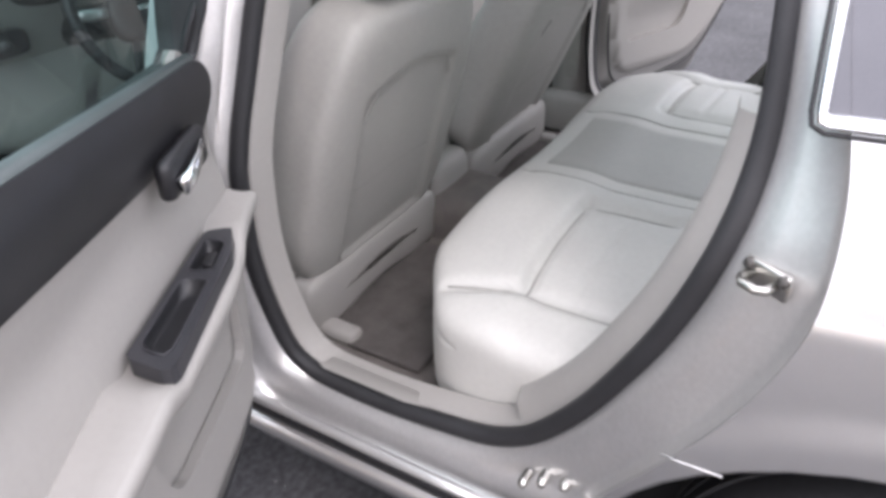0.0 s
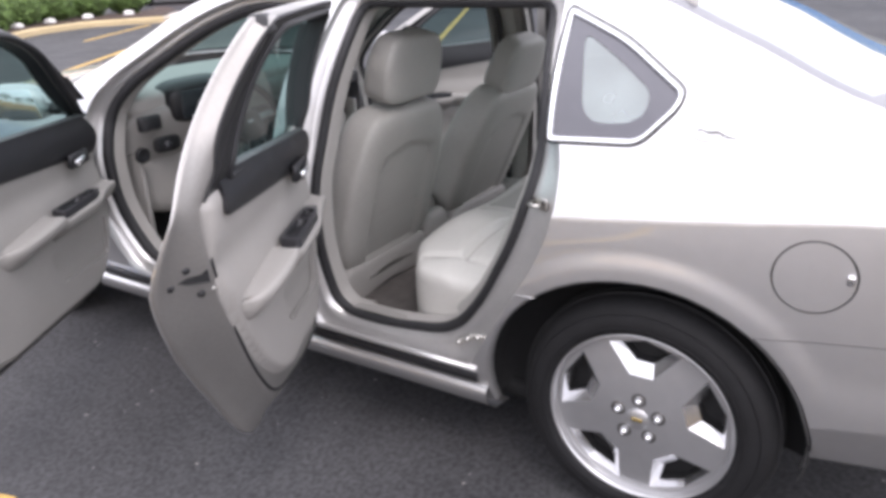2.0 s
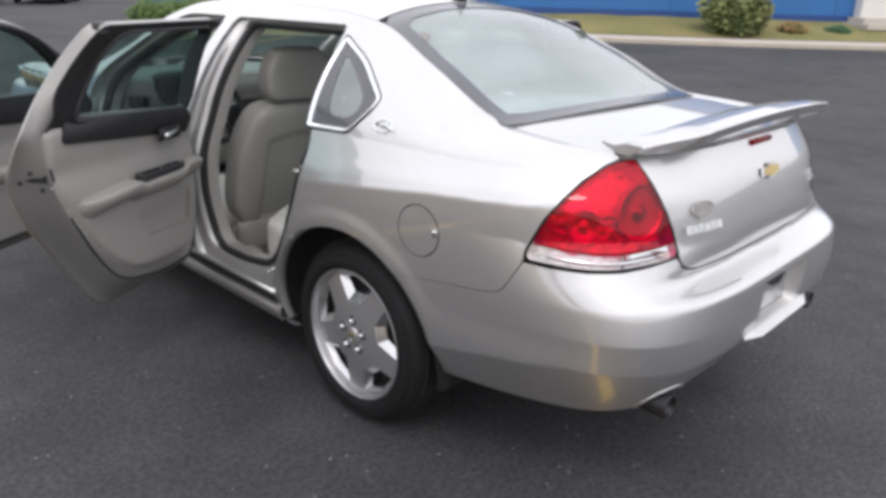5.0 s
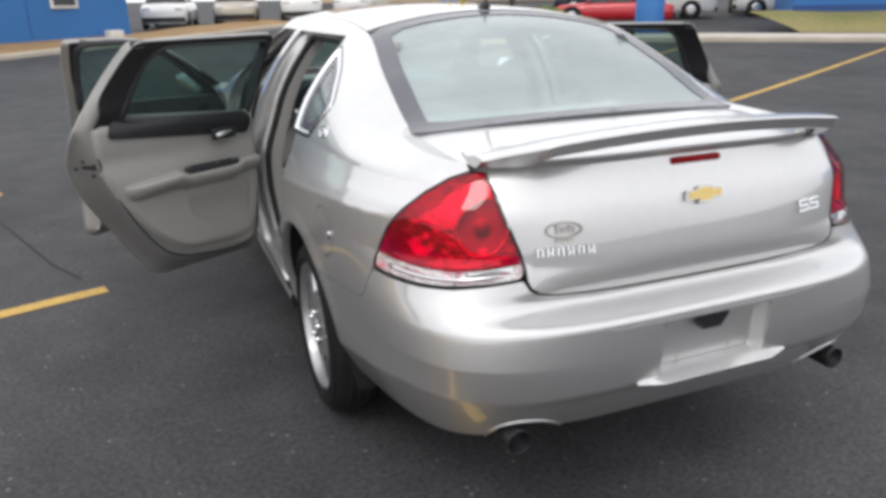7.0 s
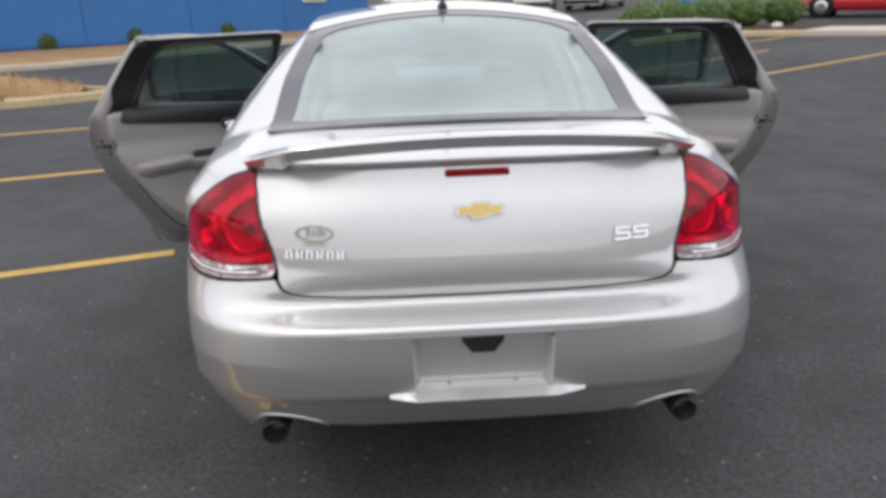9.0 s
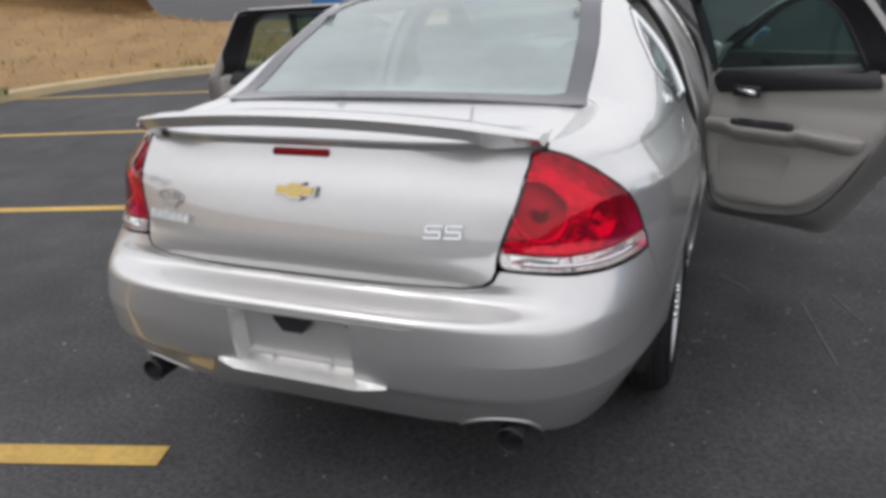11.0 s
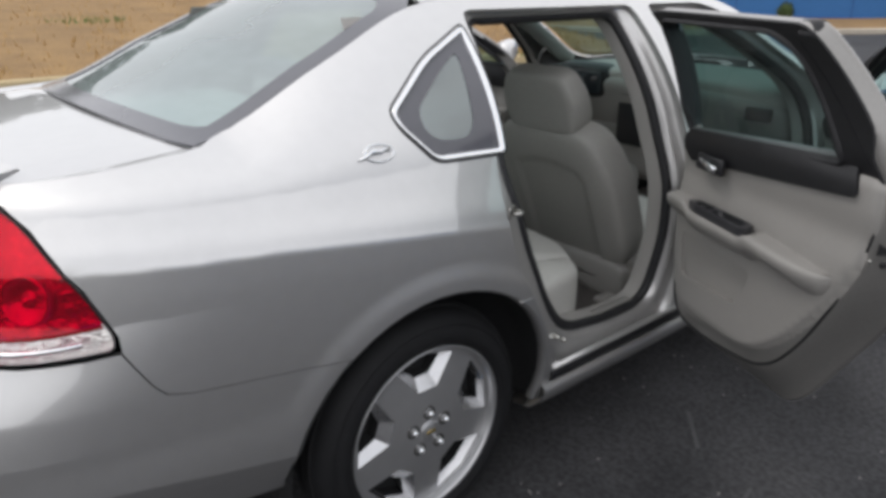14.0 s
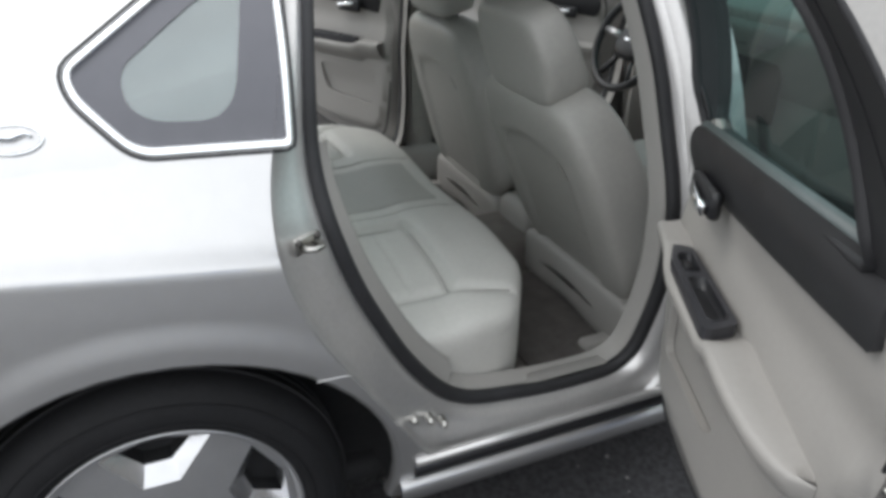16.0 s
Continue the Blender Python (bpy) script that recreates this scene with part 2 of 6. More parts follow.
def rounded(corners, count=0, arc=6):
    """A closed outline with filleted corners (a, b, radius); count: even steps round it."""
    pts, n = [], len(corners)
    for i in range(n):
        p, q, r = (Vector(corners[j % n][:2]) for j in (i - 1, i, i + 1))
        a, b = (p - q), (r - q)
        rad = min(corners[i][2], 0.49 * a.length, 0.49 * b.length)
        if rad <= 0:
            pts.append(q)
            continue
        a, b = q + a.normalized() * rad, q + b.normalized() * rad
        for k in range(arc + 1):
            s = k / arc
            pts.append(a * (1 - s) ** 2 + q * 2 * s * (1 - s) + b * s**2)
    if count:
        pts = even(pts, count, True)
    return [(p[0], p[1]) for p in pts]


def even(pts, count, closed):
    pts = [Vector(p) for p in pts]
    ring = pts + [pts[0]] if closed else pts
    length = [0]
    for a, b in zip(ring, ring[1:]):
        length.append(length[-1] + (b - a).length)
    res, i = [], 0
    for k in range(count):
        t = length[-1] * k / (count if closed else count - 1)
        while i < len(ring) - 2 and length[i + 1] < t:
            i += 1
        gap = length[i + 1] - length[i]
        res.append(ring[i].lerp(ring[i + 1], (t - length[i]) / gap if gap else 0))
    return res


def shrink(loop, by):
    """The outline moved inwards (counter-clockwise outlines)."""
    n, res = len(loop), []
    for i in range(n):
        t = Vector(loop[(i + 1) % n]) - Vector(loop[i - 1])
        t.normalize()
        res.append((loop[i][0] - t.y * by, loop[i][1] + t.x * by))
    return res


def inside(p, loop):
    x, y = p
    odd, n = False, len(loop)
    for i in range(n):
        (x0, y0), (x1, y1) = loop[i - 1], loop[i]
        if (y0 > y) != (y1 > y) and x < (x1 - x0) * (y - y0) / (y1 - y0) + x0:
            odd = not odd
    return odd


def sheet(outline, holes, fn, step, flip=False, flange=0.012, lift=0.0, tilt=0.0):
    """A panel of the curved surface fn(a, b), cut to an outline with holes, with turned-in edges. Returns the mesh and its normals."""
    st = step if isinstance(step, (list, tuple)) else (step, step)
    pts, edges, rims = [], [], []
    for loop in [outline, *holes]:
        base, ring = len(pts), []
        for i in range(len(loop)):
            p, q = Vector(loop[i]), Vector(loop[(i + 1) % len(loop)])
            k = max(1, int(max(abs(q.x - p.x) / st[0], abs(q.y - p.y) / st[1])))
            ring += [p.lerp(q, s / k) for s in range(k)]
        pts += ring
        rims += ring
        edges += [(base + i, base + (i + 1) % len(ring)) for i in range(len(ring))]
    lo = [min(p[k] for p in outline) for k in (0, 1)]
    hi = [max(p[k] for p in outline) for k in (0, 1)]
    rim = np.array([(p.x / st[0], p.y / st[1]) for p in rims])
    for i in range(int((hi[0] - lo[0]) / st[0]) + 1):
        for j in range(int((hi[1] - lo[1]) / st[1]) + 1 + (40 if tilt else 0)):
            p = (lo[0] + (i + 0.5) * st[0], lo[1] + (j + 0.5) * st[1] + tilt * (lo[0] + (i + 0.5) * st[0]))
            if inside(p, outline) and not any(inside(p, h) for h in holes):
                if ((rim - (p[0] / st[0], p[1] / st[1])) ** 2).sum(1).min() > 0.16:
                    pts.append(Vector(p))
    vs, _, faces, _, _, _ = delaunay_2d_cdt(pts, edges, [], 0, 1e-7)
    bm = bmesh.new()
    keep = []
    for f in faces:
        c = (sum(vs[i].x for i in f) / 3, sum(vs[i].y for i in f) / 3)
        if inside(c, outline) and not any(inside(c, h) for h in holes):
            keep.append(f)
    made = {i: bm.verts.new((vs[i].x, vs[i].y, 0)) for i in sorted({i for f in keep for i in f})}
    for f in keep:
        bm.faces.new([made[i] for i in f])
    for f in bm.faces:
        f.normal_update()
        if f.normal.z < 0:
            f.normal_flip()
    e = 1e-3
    normals = []
    for v in bm.verts:
        a, b = v.co.x, v.co.y
        da = Vector(fn(a + e, b)) - Vector(fn(a - e, b))
        db = Vector(fn(a, b + e)) - Vector(fn(a, b - e))
        nrm = da.cross(db)
        normals.append((nrm.normalized() if nrm.length > 1e-12 else Vector((0, 0, 1))))
    for v, nrm in zip(bm.verts, normals):
        v.co = Vector(fn(v.co.x, v.co.y)) + nrm * lift
    bm.verts.index_update()
    if flange:
        rim = [(ed.verts[0], ed.verts[1], ed.link_faces[0]) for ed in bm.edges if len(ed.link_faces) == 1]
        for v0, v1, f in rim:
            ls = [x.vert for x in f.loops]
            i = ls.index(v0)
            if ls[(i + 1) % len(ls)] is not v1:
                v0, v1 = v1, v0
            n0, n1 = normals[v0.index], normals[v1.index]
            side = (v1.co - v0.co).cross(n0).normalized()
            q = [bm.verts.new(v1.co), bm.verts.new(v0.co), bm.verts.new(v0.co - n0 * flange), bm.verts.new(v1.co - n1 * flange)]
            bm.faces.new(q if flange > 0 else q[::-1])
            normals += [side] * 4
    if flip:
        for v in bm.verts:
            v.co.x = -v.co.x
        for f in bm.faces:
            f.normal_flip()
        normals = [Vector((-n.x, n.y, n.z)) for n in normals]
    return bm, normals


def tube(pts, r, closed=False, sides=8, flat=1.0, bm=None, up=(0, 0, 1)):
    """A round or flattened rod along 3D points."""
    bm = bm or bmesh.new()
    pts = [Vector(p) for p in pts]
    n, rings = len(pts), []
    last = None
    for i, p in enumerate(pts):
        a, b = (pts[i - 1], pts[(i + 1) % n]) if closed else (pts[max(i - 1, 0)], pts[min(i + 1, n - 1)])
        t = (b - a).normalized()
        u = last - t * last.dot(t) if last else (Vector(up) - t * Vector(up).dot(t))
        if u.length < 1e-4:
            u = t.orthogonal()
        u.normalize()
        last = u
        w = t.cross(u)
        rr = r(i / max(1, n - 1)) if callable(r) else r
        rings.append([bm.verts.new(p + (u * math.cos(2 * math.pi * k / sides) + w * flat * math.sin(2 * math.pi * k / sides)) * rr) for k in range(sides)])
    for i in range(n if closed else n - 1):
        A, B = rings[i], rings[(i + 1) % n]
        for k in range(sides):
            bm.faces.new((A[k], A[(k + 1) % sides], B[(k + 1) % sides], B[k]))
    if not closed:
        bm.faces.new(rings[0][::-1]), bm.faces.new(rings[-1])
    bmesh.ops.recalc_face_normals(bm, faces=bm.faces[:])
    return bm


def loft(loops, closed=True, caps=(False, False), bm=None):
    """Faces between loops of equal count."""
    bm = bm or bmesh.new()
    rows = [[bm.verts.new(p) for p in lp] for lp in loops]
    n = len(rows[0])
    for A, B in zip(rows, rows[1:]):
        for k in range(n if closed else n - 1):
            bm.faces.new((A[k], A[(k + 1) % n], B[(k + 1) % n], B[k]))
    if caps[0]:
        bm.faces.new(rows[0][::-1])
    if caps[1]:
        bm.faces.new(rows[-1])
    bmesh.ops.recalc_face_normals(bm, faces=bm.faces[:])
    return bm


def box(size, at=(0, 0, 0), bevel=0.0, turn=None, bm=None, seg=2):
    bm = bm or bmesh.new()
    m = Matrix.Translation(at) @ (turn.to_4x4() if turn else Matrix()) @ Matrix.Diagonal((*size, 1))
    made = bmesh.ops.create_cube(bm, size=1, matrix=m)
    if bevel:
        es = list({e for v in made["verts"] for e in v.link_edges})
        bmesh.ops.bevel(bm, geom=es, offset=bevel, segments=seg, profile=0.5, affect="EDGES", clamp_overlap=True)
    return bm


def cushion(half, e=4.0, res=14, shape=None, at=(0, 0, 0)):
    """A soft block: a rounded box whose sides swell; shape bends its points."""
    bm = bmesh.new()
    made = bmesh.ops.create_cube(bm, size=2)
    vs = made["verts"]
    es = list({x for v in vs for x in v.link_edges})
    bmesh.ops.subdivide_edges(bm, edges=es, cuts=res, use_grid_fill=True)
    for v in bm.verts:
        x, y, z = (math.sin(c * math.pi / 4) / math.sin(math.pi / 4) for c in v.co)
        s = (abs(x) ** e + abs(y) ** e + abs(z) ** e) ** (-1 / e)
        p = Vector((x * s * half[0], y * s * half[1], z * s * half[2]))
        v.co = Vector(shape(p) if shape else p) + Vector(at)
    return bm


def disc_stack(profile, sides=48, axis="x", bm=None, caps=False):
    """A turned body: (radius, along) pairs round the x axis."""
    loops = [[(h, r * math.cos(2 * math.pi * k / sides), r * math.sin(2 * math.pi * k / sides)) for k in range(sides)] for r, h in profile]
    return loft(loops, True, (caps, caps), bm)


def flip_x(bm):
    for v in bm.verts:
        v.co.x = -v.co.x
    bmesh.ops.reverse_faces(bm, faces=bm.faces[:])
    return bm

# ---- the car's shape: x of the right side over (y, z), wrapped round the tail and the nose ----
side_profile = curve([(0.16, 0.80), (0.24, 0.855), (0.34, 0.882), (0.45, 0.897), (0.60, 0.9125), (0.68, 0.9176), (0.74, 0.9186), (0.80, 0.9175), (0.845, 0.9152), (0.862, 0.9140), (0.870, 0.9122), (0.880, 0.9085), (0.91, 0.8978), (0.97, 0.8690), (1.04, 0.838)])
edge_x = curve([(-0.5, 0.632), (-0.446, 0.625), (-0.1, 0.595), (0.231, 0.549), (0.5, 0.548), (0.9, 0.56), (1.4, 0.565), (1.75, 0.59), (2.1, 0.65), (2.5, 0.73), (2.9, 0.745), (3.3, 0.73), (3.7, 0.69)])
edge_z = curve([(-0.98, 1.092), (-0.6, 1.112), (-0.446, 1.122), (-0.1, 1.265), (0.231, 1.392), (0.5, 1.425), (0.9, 1.44), (1.4, 1.43), (1.75, 1.36), (2.1, 1.205), (2.5, 1.035), (2.9, 0.985), (3.3, 0.93), (3.7, 0.83)])
tail_depth = curve([(0.25, 0.54), (0.36, 0.610), (0.44, 0.664), (0.50, 0.700), (0.515, 0.712), (0.53, 0.718), (0.62, 0.728), (0.705, 0.729), (0.717, 0.727), (0.724, 0.718), (0.731, 0.694), (0.738, 0.662), (0.745, 0.640), (0.753, 0.630), (0.766, 0.627), (0.778, 0.632), (0.792, 0.638), (0.83, 0.641), (0.91, 0.630), (0.99, 0.610), (1.08, 0.570), (1.12, 0.555)])
# the same without the bumper's shelf, for the corners towards the flanks
tail_plain = curve([(0.25, 0.57), (0.36, 0.640), (0.42, 0.674), (0.50, 0.706), (0.62, 0.722), (0.69, 0.721), (0.706, 0.719), (0.715, 0.714), (0.73, 0.704), (0.80, 0.658), (0.90, 0.634), (0.99, 0.610), (1.08, 0.570), (1.12, 0.555)])
nose_depth = curve([(0.2, 0.62), (0.35, 0.72), (0.55, 0.745), (0.7, 0.72), (0.85, 0.62), (0.95, 0.5)])
TAIL, NOSE, ROUND, TAPER = -0.4, 3.2, 0.85, 0.10
MID = TAIL - ROUND * math.pi / 2


def crease(y):
    return 0.898 - 0.120 * max(-0.8, min(0.75, y))


def to_crease(z, c):
    """The height in the profile, whose crease is at 0.87, for a height on the flank, whose crease is at c."""
    if z > c:
        return z if z > 1.05 else 0.87 + (z - c) * 0.18 / (1.05 - c)
    f = max(0.0, min(1.0, (z - 0.48) / (c - 0.48)))
    return z - (c - 0.87) * f * f * (3 - 2 * f)


def side_x(y, z):
    # a rolled flare round the wheels
    r = min(math.hypot(y / (1.10 if y > 0 else 1.0), z - 0.345), math.hypot(y - 2.807, z - 0.345))
    f = max(0.0, min(1.0, (0.474 - r) / 0.055))
    return flank_x(y, z) + 0.006 * f * f * (3 - 2 * f) * min(1.0, max(0.0, (z - 0.25) / 0.2)) - tuck(y, z)


def tuck(y, z):
    """How far the rear bumper's side draws in below its fold."""
    fold = min(0.53, 0.445 + 0.19 * max(0.0, -0.39 - y))
    return 0.36 * max(0.0, fold - z) * max(0.0, min(1.0, (-0.24 - y) / 0.12))


def flank_x(y, z):
    y = max(-0.446, y)
    top = edge_z(y)
    zs = min(1.04, top - 0.07)
    taper = TAPER * max(0.0, 0.1 - max(TAIL, y)) ** 2
    if z <= zs:
        return side_profile(to_crease(z, crease(y))) - taper
    xs, h = side_profile(to_crease(zs, crease(y))) - taper, top - zs
    f = (z - zs) / h
    return xs - 0.37 * (z - zs) - (xs - edge_x(y) - 0.37 * h) * f**2.2


def oval(angle, a, b, n=3.25):
    return ((math.cos(angle) / b) ** n + (math.sin(angle) / a) ** n) ** (-1 / n)


def tail_reach(a, half, deep, n):
    """How far the tail's plan reaches from its centre: squared corners on flanks that draw in."""
    r, lean = 0.8, 2 * TAPER * (0.1 - TAIL)
    for _ in range(9):
        r = ((math.cos(a) / deep) ** n + (math.sin(a) / (half - lean * r * math.cos(a))) ** n) ** (-1 / n)
    return r


def body(u, z):
    """The skin. u runs along the right flank (as y), round the tail to its middle at MID, and on up the left flank."""
    if u < MID:
        x, y, z = body(2 * MID - u, z)
        return (-x, y, z)
    if u >= NOSE:
        a = math.pi / 2 - min((u - NOSE) / ROUND, math.pi / 2)
        r = oval(a, side_x(NOSE, z), nose_depth(z))
        return (r * math.sin(a), NOSE + r * math.cos(a), z)
    if u >= TAIL:
        return (side_x(u, z), u, z)
    s = (TAIL - u) / ROUND
    a = math.pi / 2 - s
    step = max(0.0, min(1.0, (s - 0.60) / 0.42))
    plain = tail_plain(z)
    deep = plain + (tail_depth(z) - plain) * step * step * (3 - 2 * step)
    half = side_x(TAIL, z - 0.022 * min(1.0, s / 0.4) * max(0.0, min(1.0, (z - 0.72) / 0.2, (1.09 - z) / 0.1))) - tuck(u, z) + tuck(TAIL, z)
    r = tail_reach(max(a, 1e-4), half, deep, 5.0 - 1.8 * max(0.0, min(1.0, (z - 0.62) / 0.24)))
    return (r * math.sin(a), TAIL - r * math.cos(a), z)


crown = curve([(-1.0, 0.03), (-0.5, 0.035), (-0.3, 0.05), (0.3, 0.055), (0.9, 0.052), (1.5, 0.06), (2.2, 0.085), (2.6, 0.07), (3.7, 0.08)])


def top(x, y):
    """Deck, rear window, roof, windscreen and bonnet over (x, y)."""
    return (x, y, edge_z(y) + crown(y) * (1 - (x / max(0.5, edge_x(max(-0.446, y)))) ** 2))


def arch(cy, r=0.397, cz=0.345, start=None, count=28):
    """The wheel opening from its rear foot over the top to its front foot."""
    a = math.asin((cz - 0.25) / r)
    turns = [-a + (math.pi + 2 * a) * k / count for k in range(count + 1)]
    return [(cy - r * math.cos(t) * (1.10 if math.cos(t) < 0 and cy < 1 else 1.0), cz + r * math.sin(t)) for t in turns]


REAR_OPENING = rounded([(0.345, 1.376, 0.03), (0.288, 1.15, 0.2), (0.236, 0.98, 0.1), (0.232, 0.87, 0.1), (0.275, 0.74, 0.15), (0.40, 0.53, 0.2), (0.49, 0.37, 0.05), (0.54, 0.328, 0.03), (1.095, 0.328, 0.06), (1.135, 0.60, 0.2), (1.115, 1.05, 0.2), (1.065, 1.378, 0.03)], 150)
REAR_SEAL = rounded([(0.386, 1.346, 0.05), (0.336, 1.125, 0.15), (0.318, 0.95, 0.12), (0.367, 0.77, 0.2), (0.475, 0.555, 0.15), (0.59, 0.415, 0.12), (0.85, 0.375, 0.2), (1.045, 0.385, 0.08), (1.085, 0.58, 0.1), (1.078, 0.95, 0.2), (1.034, 1.350, 0.05)], 150)
FRONT_OPENING = rounded([(1.15, 1.378, 0.03), (1.20, 1.05, 0.2), (1.215, 0.60, 0.2), (1.18, 0.335, 0.06), (2.02, 0.335, 0.10), (2.16, 0.55, 0.15), (2.19, 0.98, 0.12), (2.05, 1.115, 0.06), (1.74, 1.305, 0.12), (1.52, 1.378, 0.1)], 150)
QUARTER_GLASS = rounded([(0.318, 1.342, 0.012), (0.142, 1.270, 0.05), (-0.023, 1.164, 0.03), (-0.014, 1.126, 0.03), (0.058, 1.046, 0.03), (0.287, 1.036, 0.012)], 90)
FUEL = [(-0.347 + 0.082 * math.cos(k * math.pi / 18), 0.818 + 0.082 * math.sin(k * math.pi / 18)) for k in range(36)]
LAMP = rounded([(-0.706, 0.816, 0.008), (-0.702, 0.838, 0.01), (-0.743, 0.930, 0.1), (-0.785, 0.985, 0.06), (-0.828, 1.028, 0.06), (-0.880, 1.063, 0.05), (-0.925, 1.079, 0.03), (-0.972, 1.081, 0.008), (-1.020, 1.024, 0.08), (-1.066, 0.952, 0.08), (-1.093, 0.897, 0.05), (-1.113, 0.852, 0.01), (-1.109, 0.828, 0.02), (-1.0, 0.814, 0.1), (-0.87, 0.806, 0.08)], 110)

car = empty("car", "silver four-door saloon car with all doors open, parked on asphalt", "car")


def panel(name, outline, holes, fn, step, mat, label="", parent=None, mirror=False, flange=0.014, lift=0.0, tilt=0.0):
    bm, nr = sheet(outline, holes, fn, step, mirror, flange, lift, tilt)
    return part(name, bm, mat, parent or car, label, True, nr)


def body_sides():
    for mirror in (False, True):
        rear_arch = arch(0.0)
        cut = [(-math.sqrt(0.397**2 - 0.3105**2), 0.6555)] + [p for p in rear_arch if not (p[0] < 0 and p[1] < 0.662)]
        flank = [(-0.59, 0.693), (-0.632, 0.706), (-0.652, 0.73), (-0.694, 0.808)]
        lamp_edge = [(-0.696, 0.840), (-0.715, 0.882), (-0.738, 0.932), (-0.780, 0.989), (-0.823, 1.033), (-0.877, 1.068), (-0.923, 1.084)]
        roof_edge = [(y, edge_z(y)) for y in [-0.9 + 0.05 * k for k in range(62)]]
        outline = [(2.25, edge_z(2.25))] + roof_edge[::-1][1:] + lamp_edge[::-1] + flank[::-1] + cut + [(0.47, 0.235), (1.2, 0.225), (2.25, 0.235)]
        outline = outline[:1] + [p for p in outline[1:] if p[0] <= 2.25]
        ob = panel("body_side", outline, [REAR_OPENING, FRONT_OPENING, QUARTER_GLASS] + ([FUEL] if mirror else []), body, (0.036, 0.0065), PAINT, "", None, mirror, 0.014, 0.0, -0.12)
        if mirror:
            panel("fuel_door", [(-0.347 + (p[0] + 0.347) * 0.955, 0.818 + (p[1] - 0.818) * 0.955) for p in FUEL], [], body, 0.03, PAINT, "round fuel filler door", ob, mirror, 0.006)
            bm = box((0.012, 0.016, 0.022), (side_x(-0.415, 0.824) + 0.002, -0.415, 0.824), 0.004)
            part("fuel_door_knob", flip_x(bm), CHROME, ob)
        sg = -1 if mirror else 1
        # jambs, seals and inner trim of both openings
        for loop, seal, thick in ((REAR_OPENING, REAR_SEAL, 0.0165), (FRONT_OPENING, shrink(FRONT_OPENING, 0.036), 0.021)):
            def ring(f, by, deep):
                pts = [(a + (c - a) * f, b + (d - b) * f) for (a, b), (c, d) in zip(loop, seal)]
                return [(sg * (body(a, b)[0] - deep), a, b) for a, b in (shrink(pts, by) if by else pts)]
            part("door_jamb", loft([ring(0.0, 0, 0.006), ring(0.03, 0, 0.024), ring(0.12, 0, 0.034), ring(0.55, 0, 0.046), ring(0.78, 0, 0.056), ring(0.97, 0, 0.085), ring(1.0, 0, 0.12)]), JAMB, ob, "painted door jamb")
            part("door_seal", tube(ring(1.0, 0.0, 0.086), thick, True, 8, 1.25), RUBBER, ob, "black rubber door seal")
            part("opening_trim", loft([ring(1.0, 0.005, 0.102), ring(1.0, 0.010, 0.098), ring(1.0, 0.014, 0.106), ring(1.0, 0.016, 0.15)]), TRIM, ob, "beige plastic trim round the door opening")
        # pale side trim between the seal and the bench
        strip = [(p, q) for p, q in zip(shrink(REAR_SEAL, 0.012), shrink(REAR_SEAL, 0.042)) if p[0] < 0.58 and p[1] < 1.02]
        part("side_trim", loft([[(sg * (body(*p)[0] - 0.104), *p) for p, _ in strip], [(sg * (body(*q)[0] - 0.125), *q) for _, q in strip], [(sg * (body(*q)[0] - 0.16), q[0] + 0.006, q[1] + 0.004) for _, q in strip]], False), TRIM, ob, "beige side trim beside the bench")
        # quarter glass with its chrome surround
        inner = shrink(QUARTER_GLASS, 0.0135)
        skin = lambda lp, d: [(sg * (body(a, b)[0] + d), a, b) for a, b in lp]
        part("quarter_window_trim", loft([skin(shrink(QUARTER_GLASS, 0.001), -0.008), skin(shrink(QUARTER_GLASS, 0.003), 0.005), skin(shrink(QUARTER_GLASS, 0.006), 0.006), skin(shrink(QUARTER_GLASS, 0.011), 0.002), skin(inner, -0.010)]), CHROME, ob, "chrome window surround")
        part("quarter_window_gasket", tube(skin(shrink(QUARTER_GLASS, -0.003), 0.0), 0.0028, True, 6), BLACK, ob, "black window gasket")
        clear_hole = rounded([(0.258, 1.282, 0.025), (0.17, 1.236, 0.05), (0.055, 1.158, 0.03), (0.058, 1.112, 0.03), (0.09, 1.090, 0.02), (0.205, 1.082, 0.09)], 48)
        panel("quarter_window_border", shrink(QUARTER_GLASS, 0.012), [clear_hole], lambda a, b: (body(a, b)[0] - 0.007, a, b), 0.04, FRIT, "dark glass border", ob, mirror, 0.004)
        panel("quarter_window_pane", shrink(QUARTER_GLASS, 0.012), [], lambda a, b: (body(a, b)[0] - 0.010, a, b), 0.04, QUARTERPANE, "tinted quarter glass with a painted sky haze", ob, mirror, 0)
        # sill skirt with its groove
        part("side_skirt", loft([[(sg * (side_profile(z) + d), y, z) for z, d in ((0.30, 0.002), (0.295, 0.016), (0.27, 0.022), (0.235, 0.02), (0.20, 0.0), (0.18, -0.08))] for y in (0.44, 0.6, 1.0, 1.5, 2.0, 2.3)], False), PAINT, ob, "painted sill skirt")
        part("sill_strip", loft([[(sg * (side_profile(z) + d), y, z) for z, d in ((0.345, -0.010), (0.335, 0.008), (0.312, 0.010), (0.302, 0.0))] for y in (0.47, 0.5, 1.0, 1.5, 2.0, 2.25)], False), BLACK, ob, "black sill strip")
        part("sill_moulding", tube([(sg * (side_profile(0.353) + 0.004), y, 0.356) for y in (0.47, 0.7, 1.2, 1.7, 2.25)], 0.010, False, 8), JAMB, ob)
